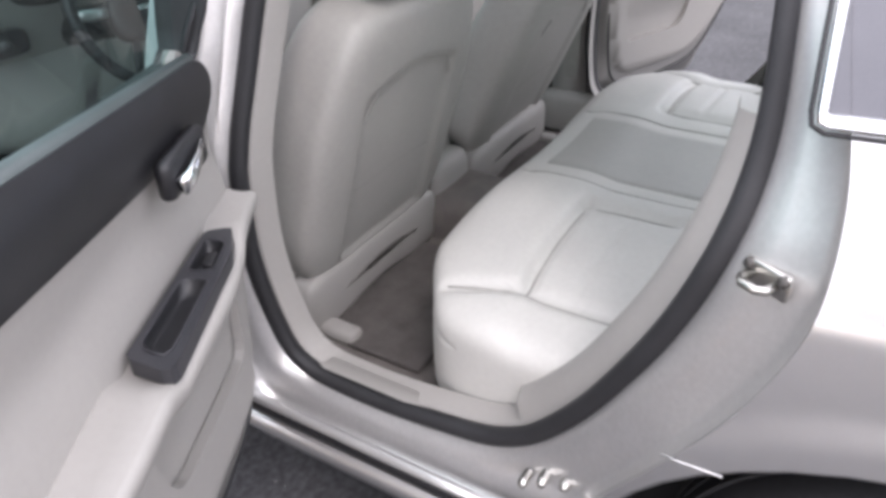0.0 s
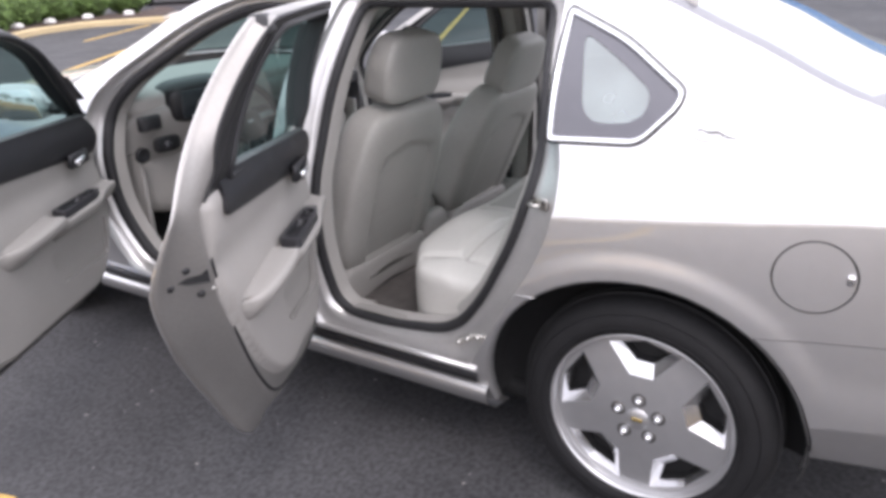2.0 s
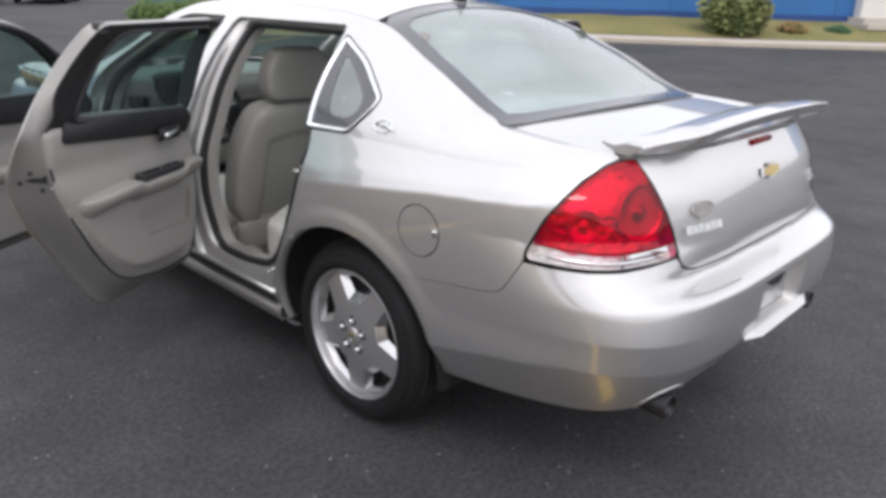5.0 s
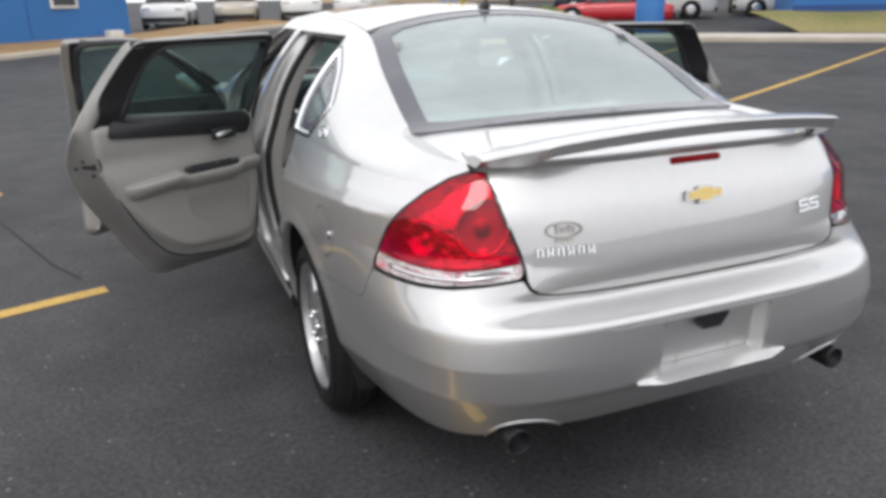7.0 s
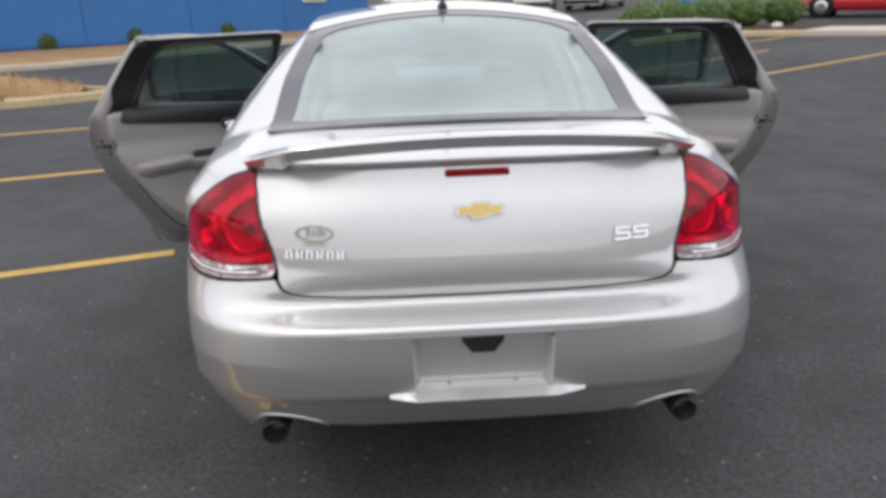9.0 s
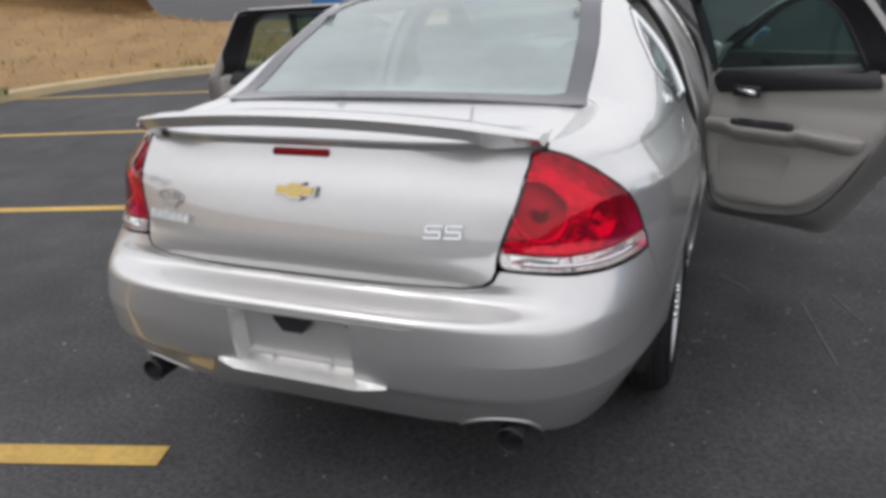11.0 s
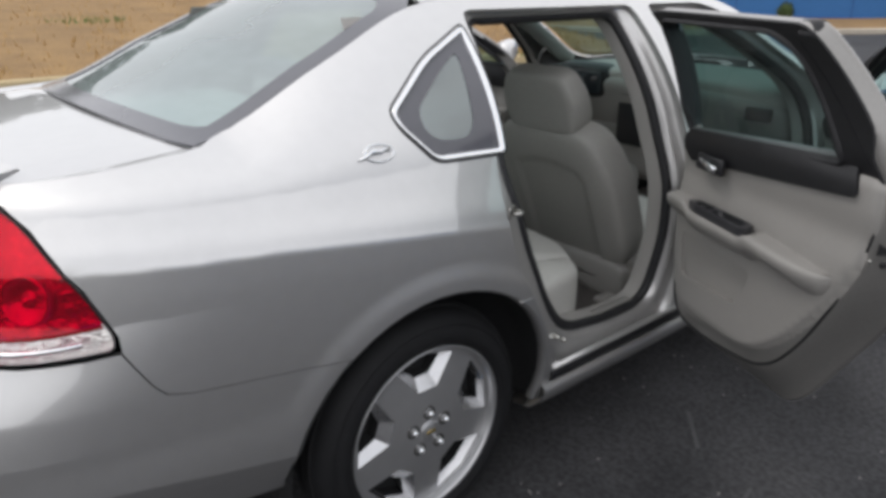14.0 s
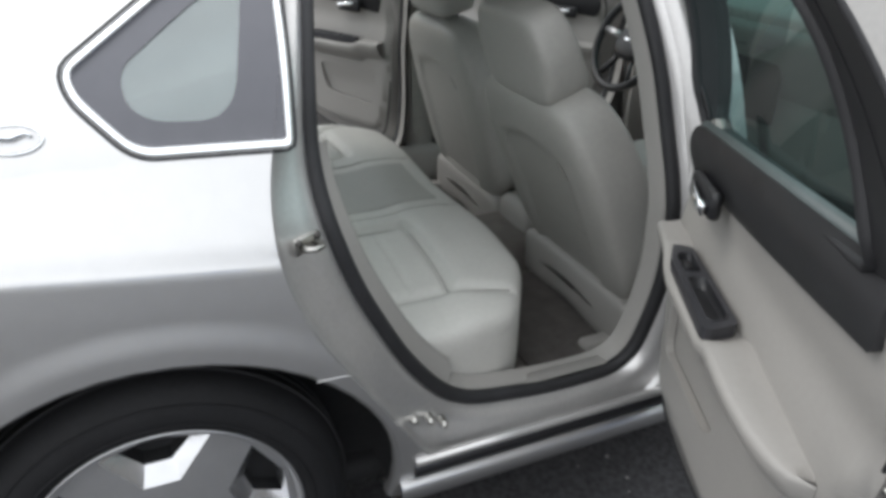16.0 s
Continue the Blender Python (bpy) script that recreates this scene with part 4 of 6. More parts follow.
        panel("front_wing", loop, [], body, (0.06, 0.04), PAINT, "painted front wing", None, mirror)
        lamp = rounded([(3.70, 0.66, 0.03), (4.05, 0.62, 0.03), (4.08, 0.74, 0.03), (3.72, 0.80, 0.03)])
        panel("headlamp", lamp, [], body, 0.05, CLEAR, "clear headlamp", None, mirror, 0.02, 0.002)
        loop = [(3.605, 0.26), (4.535, 0.26), (4.535, 0.79), (4.1, 0.80), (4.085, 0.60), (3.69, 0.645), (3.68, 0.80), (3.615, 0.82)]
        panel("front_bumper", loop, [], body, (0.06, 0.04), PAINT, "painted front bumper half", None, mirror)
    # underside, wheel houses and cabin shell
    bm = box((1.50, 3.7, 0.06), (0, 1.60, 0.225), 0.02)
    part("underbody", bm, DARK, car, "dark underbody")
    for cy in (0.0, 2.807):
        for sg in (-1, 1):
            pts, deep = arch(cy, 0.3925, 0.345), arch(cy, 0.404, 0.345)
            part("wheel_house", loft([[(sg * (flank_x(a, b) - 0.012), a, b) for a, b in pts], [(sg * 0.80, a, b) for a, b in deep], [(sg * 0.71, a, b) for a, b in deep], [(sg * 0.71, cy, 0.35) for a, b in deep]], False), DARK, car, "dark wheel house")
            lip = [(sg * (side_x(a, b) - 0.001), a, b) for a, b in arch(cy, 0.3965)]
            part("arch_lip", loft([lip, [(sg * (side_x(a, b) - 0.004), cy + (a - cy) * 0.985, 0.345 + (b - 0.345) * 0.985) for a, b in arch(cy, 0.3965)], [(sg * (side_x(a, b) - 0.03), cy + (a - cy) * 0.985, 0.345 + (b - 0.345) * 0.985) for a, b in arch(cy, 0.3965)]], False), PAINT, car)
    # antenna on the roof
    z = top(0, 0.36)[2]
    part("antenna", loft([[(0.022 * math.cos(a) * s, 0.36 + 0.045 * math.sin(a) * s - 0.01 * k, z + h) for a in [i * math.pi / 8 for i in range(16)]] for k, (s, h) in enumerate(((1, -0.004), (0.9, 0.012), (0.5, 0.026), (0.2, 0.032)))], True, (False, True)), BLACK, roof, "black roof antenna")
    part("antenna_mast", tube([(0, 0.345, z + 0.02), (0, 0.30, z + 0.09)], lambda s: 0.008 - 0.003 * s, False, 8), BLACK, roof)


def wheel(sg, cy):
    w = empty("wheel")
    w.parent = car
    w.matrix_basis = Matrix.Translation((sg * 0.875, cy, 0.337)) @ (Matrix.Rotation(math.pi, 4, "Z") if sg < 0 else Matrix())
    tagged(w, "alloy wheel with a low-profile tyre")
    # x points outwards from the hub face
    prof = [(0.236, -0.145), (0.262, -0.152), (0.305, -0.148), (0.328, -0.135), (0.337, -0.11), (0.337, -0.05), (0.330, -0.022), (0.318, -0.006), (0.300, 0.008), (0.275, 0.016), (0.255, 0.012), (0.243, 0.004), (0.236, -0.01)]
    tyre = part("tyre", disc_stack(prof, 72), TYRE, w, "black tyre")
    for r in (0.262, 0.300):
        part("sidewall_rib", tube([(0.0145 if r < 0.28 else 0.009, r * math.cos(k * math.pi / 36), r * math.sin(k * math.pi / 36)) for k in range(72)], 0.0022, True, 6), TYRE, tyre)
    for h in (-0.045, -0.075, -0.105):
        part("tread_groove", tube([(h, 0.3365 * math.cos(k * math.pi / 36), 0.3365 * math.sin(k * math.pi / 36)) for k in range(72)], 0.004, True, 5), DARK, tyre)
    part("rim", disc_stack([(0.237, -0.012), (0.243, 0.002), (0.242, 0.006), (0.237, 0.006), (0.233, -0.002), (0.228, -0.03), (0.215, -0.14)], 72), ALLOY_GREY, w, "painted rim")
    holes, wells = [], []
    for k in range(5):
        m = math.pi / 2 + k * 2 * math.pi / 5
        d = math.radians
        at = lambda cor: [Vector((r * math.cos(m + d(a)), r * math.sin(m + d(a)))) for r, a in cor]
        outer = at([(0.126, -14), (0.218, -25), (0.222, 0), (0.218, 25), (0.126, 14)])
        inner = at([(0.155, -8.5), (0.205, -18.5), (0.210, 0), (0.205, 18.5), (0.155, 8.5)])
        steps = lambda lp: [lp[i].lerp(lp[(i + 1) % 5], k / 8) for i in range(5) for k in range(8)]
        holes.append([tuple(p) for p in steps(outer)])
        wells.append([tuple(p) for p in steps(inner)])
    dish = lambda a, b: (-0.012 + 0.012 * math.cos(min(1.0, math.hypot(a, b) / 0.235) * 2.2), a, b)
    circle = [(0.2345 * math.cos(k * math.pi / 40), 0.2345 * math.sin(k * math.pi / 40)) for k in range(80)]
    bm, nr = sheet(circle, holes, dish, 0.02, False, 0)
    face = part("wheel_face", bm, ALLOY_GREY, w, "five-spoke alloy face", True, nr)
    for h, q in zip(holes, wells):
        ring = lambda lp, dx: [(dish(a, b)[0] + dx, a, b) for a, b in lp]
        part("pocket", loft([ring(h, 0.0), ring(q, -0.022)]), ALLOY, face, "polished pocket bevel", False)
        # closed black cup paints the shade seen through each opening
        part("pocket_well", loft([ring(q, -0.022), ring(q, -0.058)], True, (False, True)), DARK, face, "black cup in place of the shaded opening between spokes", False)
    part("brake_disc", disc_stack([(0.0, -0.06), (0.14, -0.06), (0.15, -0.07), (0.21, -0.10), (0.232, -0.12)], 40), BRAKE, w, "dark brake disc")
    for k in range(5):
        a = math.pi / 2 + k * 2 * math.pi / 5
        nut = part("lug_nut", disc_stack([(0.0, 0.016), (0.007, 0.014), (0.0105, 0.008), (0.0105, -0.02)], 6), CHROME, w)
        nut.matrix_basis = Matrix.Translation((0.0, 0.055 * math.cos(a), 0.055 * math.sin(a)))
        part("nut_seat", disc_stack([(0.0105, -0.004), (0.016, 0.001), (0.019, 0.0), (0.019, -0.01)], 16), BRAKE, w).matrix_basis = nut.matrix_basis
    part("centre_cap", disc_stack([(0.0, 0.006), (0.026, 0.005), (0.031, 0.001), (0.031, -0.012)], 24), ALLOY_GREY, w)
    bm = box((0.003, 0.03, 0.010), (0.007, 0, 0), 0.001)
    part("cap_emblem", bm, GOLD, w)


body_sides()
tail()
upper()
for sg in (-1, 1):
    for cy in (0.0, 2.807):
        wheel(sg, cy)

# ---- doors ----
def soft(t):
    t = max(0.0, min(1.0, t))
    return t * t * (3 - 2 * t)


def trim_surface(front, rear, low=0.0):
    """The inner panel of a door as x over (y, z): a hollow under the belt. low: how far it all sits lower."""
    def fn(y, z):
        z0, z = z, z + low
        hollow = math.exp(-(((z - 0.89) / 0.05) ** 2)) * 0.012
        edge = 0.025 * soft((0.47 - z) / 0.09)
        return (0.792 + hollow + edge, y, z0)

    return fn


def door(mirror, outline, rim, window, hinge, angle, trim, band, arm, name_label, is_front, low=0.0, drop=0.0):
    sg = -1 if mirror else 1
    turn = Matrix.Translation((sg * hinge[0], hinge[1], -drop)) @ Matrix.Rotation(sg * radians(angle), 4, "Z") @ Matrix.Translation((-sg * hinge[0], -hinge[1], 0))
    edge = shrink(outline, 0.004)
    win = rounded(window, 70)
    bm, nr = sheet(edge, [win], body, (0.04, 0.02), mirror, 0.004)
    ob = part("door", bm, PAINT, car, name_label, True, nr)
    ob.matrix_basis = turn
    at = lambda lp, d: [(sg * (body(a, b)[0] - d), a, b) for a, b in lp]
    # rim of the door and its inner face
    belt = min(p[1] for p in window) + 0.03

    def belt_in(a, b):
        """The inner plane: deep below the belt, close behind the skin in the window frame."""
        x, high = body(a, b)[0], soft((b - belt + 0.03) / 0.09)
        return (1 - high) * min(x - 0.03, 0.815) + high * (x - 0.052)

    inn = lambda lp, d=0.0: [(sg * (belt_in(a, b) - d), a, b) for a, b in lp]
    # the shut face slopes in from the skin's hem to the inner plane
    rim = [(a + (c - a) * k, b + (d - b) * k) for (a, b), (c, d), k in ((p, q, 1 - 0.70 * soft((p[1] - 1.05) / 0.12)) for p, q in zip(edge, rim))]
    between = lambda f: [(a + (c - a) * f, b + (d - b) * f) for (a, b), (c, d) in zip(edge, rim)]
    shut = lambda f, g: [(sg * (body(a, b)[0] + (belt_in(a, b) - body(a, b)[0]) * g), a, b) for a, b in between(f)]
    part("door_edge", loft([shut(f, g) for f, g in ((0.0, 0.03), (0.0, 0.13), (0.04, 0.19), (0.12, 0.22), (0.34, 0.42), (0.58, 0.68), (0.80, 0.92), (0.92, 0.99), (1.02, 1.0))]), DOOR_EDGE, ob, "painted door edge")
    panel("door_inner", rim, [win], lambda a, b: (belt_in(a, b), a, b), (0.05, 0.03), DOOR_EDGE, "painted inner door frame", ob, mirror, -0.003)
    frame_edge = [p for p in shrink(rim, 0.003) if p[1] > 1.0]
    i = max(range(len(frame_edge)), key=lambda k: (Vector(frame_edge[k]) - Vector(frame_edge[k - 1])).length)
    panel("frame_trim", frame_edge[i:] + frame_edge[:i], [shrink(win, -0.002)], lambda a, b: (belt_in(a, b) - 0.004, a, b), (0.05, 0.03), BLACK, "black window frame trim", ob, mirror, -0.005)
    part("window_reveal", loft([at(win, 0.0), at(shrink(win, 0.003), 0.02), inn(win)]), BLACK, ob, "black window channel")
    part("window_seal", tube(inn(shrink(win, -0.004 if not is_front else -0.012), 0.004), 0.011 if not is_front else 0.022, True, 8, 0.6), RUBBER, ob, "black window seal")
    ch = at(shrink(win, -0.006), -0.003)
    part("window_moulding", tube(ch, 0.005, True, 6), BLACK, ob)
    gl = [(a, b) for a, b in shrink(win, -0.004)]
    panel("window_pane", gl, [], lambda a, b: (body(a, b)[0] - 0.018, a, b), 0.06, PANE, "green-tinted door glass", ob, mirror, 0)
    part("edge_seal", tube(inn(shrink(rim, 0.002), 0.0), 0.0045, True, 6), RUBBER, ob, "black perimeter seal")
    # trim panel
    fn = trim_surface(arm[0], arm[1], low)
    tl = rounded(trim, 140)
    ring_a = np.array(tl)
    ring_d = np.roll(ring_a, -1, 0) - ring_a

    def rolled(y, z):
        """The panel with its edge rolled away from the cabin."""
        q = np.array((y, z)) - ring_a
        f = np.clip((q * ring_d).sum(1) / (ring_d**2).sum(1), 0, 1)
        near = math.sqrt((((q - ring_d * f[:, None]) ** 2).sum(1)).min())
        return (fn(y, z)[0] + 0.024 * max(0.0, 1 - near / 0.026) ** 2, y, z)

    py, ph = arm[1] + 0.72 * (arm[0] - arm[1]), 0.23 * (arm[0] - arm[1])
    pocket = rounded([(py - ph + 0.035, 0.560 - low, 0.05), (py + ph - 0.015, 0.545 - low, 0.03), (py + ph, 0.695 - low, 0.02), (py - ph, 0.680 - low, 0.03)], 60)
    panel("trim_panel", tl, [pocket], rolled, (0.020, 0.008), TRIM, "beige-grey moulded door panel", ob, mirror, -0.016)
    panel("map_pocket", shrink(pocket, -0.004), [], lambda a, b: (fn(a, b)[0] + 0.004 + 0.014 * soft((0.70 - low - b) / 0.10), a, b), (0.04, 0.02), TRIM, "hollow of the map pocket", ob, mirror, 0)
    bl = rounded(band, 100)
    panel("upper_trim", bl, [], lambda a, b: (fn(a, b)[0] - 0.004 - 0.008 * math.sin(math.pi * max(0, min(1, (b + low - 0.93) / 0.13))), a, b), (0.05, 0.012), BLACK, "black upper door trim", ob, mirror, -0.010)
    # belt line rubber
    ys = [p[0] for p in band]
    bl_pts = sorted(window, key=lambda p: p[1])[:2]
    win_low = lambda y: bl_pts[0][1] + (bl_pts[1][1] - bl_pts[0][1]) * (y - bl_pts[0][0]) / (bl_pts[1][0] - bl_pts[0][0])
    part("belt_seal", tube([(sg * 0.796, y, z) for y, z in ((min(ys) + 0.02, win_low(min(ys)) + 0.012), (max(ys) - 0.03, win_low(max(ys)) + 0.010))], 0.009, False, 8), TEAL_RUBBER, ob)
    # armrest: a shelf that swells towards the driver and ends in a blade-like tip
    front, rear, af, ar = arm
    rows = []
    for k in range(41):
        t = k / 40
        y = front + 0.012 + (ar - front - 0.012) * t
        reach = 0.066 * (0.62 + 0.38 * soft(t / 0.35)) * math.sqrt(max(0.0, 1 - (max(0.0, t - 0.66) / 0.34) ** 2.4)) + 0.002
        z = 0.812 - low - 0.10 * max(0.0, ar + 0.30 - y)
        thick = 0.35 + 0.65 * min(1.0, reach / 0.05)
        z -= 0.017 * soft((y - af + 0.285) / 0.02) * soft((af + 0.02 - y) / 0.02)
        rows.append([(sg * x, y, zz) for x, zz in ((0.815, z + 0.008), (0.797, z + 0.004), (0.792 - reach * 0.45, z - 0.001), (0.792 - reach + 0.009, z), (0.792 - reach + 0.002, z - 0.004 * thick), (0.792 - reach, z - 0.012 * thick), (0.792 - reach + 0.003, z - 0.028 * thick), (0.792 - reach * 0.72, z - 0.046 * thick), (0.793 - reach * 0.25, z - 0.070 * thick), (0.815, z - 0.095 * thick))])
    part("armrest", loft(rows, False, (False, False)), TRIM, ob, "beige-grey armrest")
    # switch plate on the armrest, with two cups
    d0, d1 = af + 0.01, af - 0.275
    shape = [(0.784, d0 - 0.012), (0.750, d0), (0.734, d0 - 0.06), (0.727, d1 + 0.012), (0.733, d1), (0.786, d1 + 0.02)]
    cups = [rounded([(0.775, d0 - 0.035, 0.006), (0.774, d0 - 0.105, 0.006), (0.742, d0 - 0.105, 0.006), (0.746, d0 - 0.040, 0.01)], 24), rounded([(0.775, d0 - 0.125, 0.008), (0.776, d1 + 0.035, 0.012), (0.739, d1 + 0.022, 0.012), (0.742, d0 - 0.125, 0.008)], 24)]
    top_z = 0.820 - low
    bm, nr = sheet(rounded([(x, y, 0.008) for x, y in shape], 60), cups, lambda a, b: (a, b, top_z), 0.03, mirror, 0.022)
    plate = part("switch_plate", bm, PLATE, ob, "black window switch plate", True, nr)
    for cup in cups:
        mx, my = sum(p[0] for p in cup) / 24, sum(p[1] for p in cup) / 24
        ring = lambda f, dz: [(sg * (mx + (x - mx) * f), my + (y - my) * f, top_z + dz) for x, y in cup]
        part("switch_cup", loft([ring(1.0, 0.0), ring(0.97, -0.003), ring(0.86, -0.014), ring(0.70, -0.015)], True, (False, True)), BLACK, plate)
        part("cup_rim", tube(ring(1.02, 0.001), 0.0014, True, 6), PLATE, plate)
    part("switch", box((0.016, 0.030, 0.010), (sg * 0.758, d0 - 0.072, top_z - 0.008), 0.003), BLACK, plate)
    # inner handle in its black bezel
    hy = af - 0.045
    bz = part("handle_bezel", box((0.022, 0.125, 0.050), (sg * 0.772, hy, 0.943 - low), 0.010), BLACK, ob, "black handle bezel")
    part("inner_handle", tube([(sg * 0.760, hy + 0.035, 0.951 - low), (sg * 0.752, hy, 0.947 - low), (sg * 0.750, hy - 0.035, 0.940 - low), (sg * 0.756, hy - 0.05, 0.935 - low)], lambda s: 0.007 + 0.006 * s, False, 10, 0.6), CHROME, bz, "chrome inner door handle")
    # latch and bolts on the closing edge
    lz = 0.880 - 1.2 * low
    tail_edge = [p for p in edge if p[0] < sum(q[0] for q in edge) / len(edge)]
    yz = lambda z: min(tail_edge, key=lambda p: abs(p[1] - z))[0]

    fold = curve([(0.0, 0.13), (0.04, 0.19), (0.12, 0.22), (0.34, 0.42), (0.58, 0.68), (0.80, 0.92), (0.92, 0.99), (1.02, 1.0)])

    def on_shut(f, z):
        """Axes on the shut face: x along the slope into the car, y out of the face."""
        i = min((k for k in range(len(edge)) if edge[k] in tail_edge), key=lambda k: abs(between(f)[k][1] - z))
        p, q = Vector(shut(f, fold(f))[i]), Vector(shut(f + 0.1, fold(f + 0.1))[i])
        t = Vector((q.x - p.x, q.y - p.y, 0)).normalized()
        n = Vector((0, 0, 1)).cross(t)
        n = -n if n.y > 0 else n
        m = Matrix((t, n, (0, 0, 1))).transposed().to_4x4()
        m.translation = (p.x, p.y, z)
        return m

    lt = part("door_latch", loft([[(a, d, b) for a, b in ((-0.034, 0.002), (-0.012, 0.009), (0.016, 0.007), (0.030, 0.016), (0.032, -0.012), (0.010, -0.008), (-0.014, -0.006))] for d in (-0.01, 0.0015)], True, (True, True)), DARK, ob, "black latch slot", False)
    lt.matrix_basis = on_shut(0.60, lz)
    screw = lambda r: disc_stack([(0.0, 0.004), (r * 0.7, 0.004), (r, 0.0), (r, -0.01)], 12)
    for f, dz in ((0.50, 0.026), (0.26, -0.004), (0.66, -0.036)):
        part("latch_bolt", screw(0.0085), BLACK, ob, "black latch bolt").matrix_basis = on_shut(f, lz + dz) @ Matrix.Rotation(radians(90), 4, "Z")
    part("edge_screw", screw(0.0055), STEEL, ob).matrix_basis = on_shut(0.84, lz - 0.034) @ Matrix.Rotation(radians(90), 4, "Z")
    # outer handle
    oy = yz(0.93) + 0.10
    part("outer_handle", tube([(sg * (side_x(oy, 0.93) + d), y, 0.93) for y, d in ((oy - 0.03, 0.0), (oy, 0.026), (oy + 0.09, 0.03), (oy + 0.17, 0.022), (oy + 0.19, 0.0))], 0.013, False, 10, 0.7), PAINT, ob, "painted outer door handle")
    if not is_front:
        cx, cy, cz = body(0.385, 1.352)
        part("frame_cap", box((0.044, 0.060, 0.040), (sg * (cx - 0.030), cy, cz), 0.012), RUBBER, ob, "black rubber cap on the frame corner")
        post = rounded([(0.430, 1.335, 0.01), (0.345, 1.062, 0.01), (0.440, 1.052, 0.01), (0.462, 1.342, 0.01)], 40)
        panel("window_post", post, [], lambda a, b: (belt_in(a, b) - 0.006, a, b), 0.05, BLACK, "black window post trim", ob, mirror, -0.008)
    if is_front:
        part("door_reflector", box((0.012, 0.035, 0.05), (sg * 0.778, 1.30, 0.60), 0.004), RED_LIGHT, ob, "red door reflector")
        my, mz = 2.05, 1.07
        mirror_ob = part("door_mirror", cushion((0.105, 0.05, 0.065), 3.0, 8, None, (sg * 0.985, my, mz)), PAINT, ob, "painted door mirror")
        part("mirror_glass", box((0.17, 0.004, 0.10), (sg * 0.985, my - 0.049, mz), 0.015), CHROME, mirror_ob)
        part("mirror_stalk", tube([(sg * 0.84, my + 0.01, 1.04), (sg * 0.91, my, 1.045)], 0.022, False, 10), BLACK, mirror_ob)
        part("sail_panel", loft([[(sg * (side_x(a, b) - d), a, b) for a, b in ((2.02, 1.075), (2.10, 1.065), (2.03, 1.115), (1.95, 1.165))] for d in (-0.004, 0.05)], True, (True, True)), BLACK, ob, "", False)
    # the open frame stands more upright than the roof's curve and leans to its hinges
    for o in [ob, *ob.children_recursive]:
        for v in o.data.vertices:
            z = v.co.z
            v.co.x += sg * 0.34 * max(0.0, z - 1.02)
            v.co.y += (0.06 if is_front else 0.37) * max(0.0, z - 1.02)
    return ob


REAR_WINDOW = [(0.455, 1.338, 0.09), (0.425, 1.08, 0.02), (0.425, 1.055, 0.01), (1.075, 1.010, 0.015), (1.035, 1.338, 0.03)]
FRONT_WINDOW = [(1.215, 1.338, 0.03), (1.25, 1.03, 0.015), (2.07, 1.005, 0.015), (1.72, 1.270, 0.12), (1.50, 1.340, 0.1)]
REAR_TRIM = [(0.372, 1.056, 0.02), (0.318, 1.055, 0.03), (0.314, 0.90, 0.08), (0.382, 0.72, 0.15), (0.53, 0.525, 0.14), (0.67, 0.428, 0.12), (1.02, 0.398, 0.12), (1.085, 0.58, 0.1), (1.100, 0.94, 0.05), (1.090, 1.012, 0.03), (1.050, 1.030, 0.012), (1.030, 1.008, 0.01)]
REAR_BAND = [(0.390, 1.066, 0.008), (0.372, 0.990, 0.008), (1.040, 0.922, 0.008), (1.066, 0.985, 0.03), (1.040, 1.024, 0.03)]
FRONT_TRIM = [(1.335, 0.99, 0.02), (1.255, 0.985, 0.03), (1.242, 0.60, 0.1), (1.27, 0.42, 0.08), (1.36, 0.395, 0.06), (1.98, 0.395, 0.08), (2.11, 0.55, 0.1), (2.13, 0.93, 0.05), (2.06, 0.995, 0.04)]
FRONT_BAND = [(1.345, 1.042, 0.008), (1.335, 0.935, 0.008), (2.09, 0.875, 0.02), (2.115, 0.94, 0.03), (2.06, 1.014, 0.03)]
for mirror in (False, True):
    door(mirror, REAR_OPENING, REAR_SEAL, REAR_WINDOW, (0.885, 1.140), 62.0 if mirror else 64.5, REAR_TRIM, REAR_BAND, (1.06, 0.32, 0.945, 0.40), "open rear door", False)
    door(mirror, FRONT_OPENING, shrink(FRONT_OPENING, 0.058), FRONT_WINDOW, (0.885, 2.195), 59.5 if mirror else 57.0, FRONT_TRIM, FRONT_BAND, (2.10, 1.25, 1.98, 1.42), "open front door", True, 0.055, 0.025)

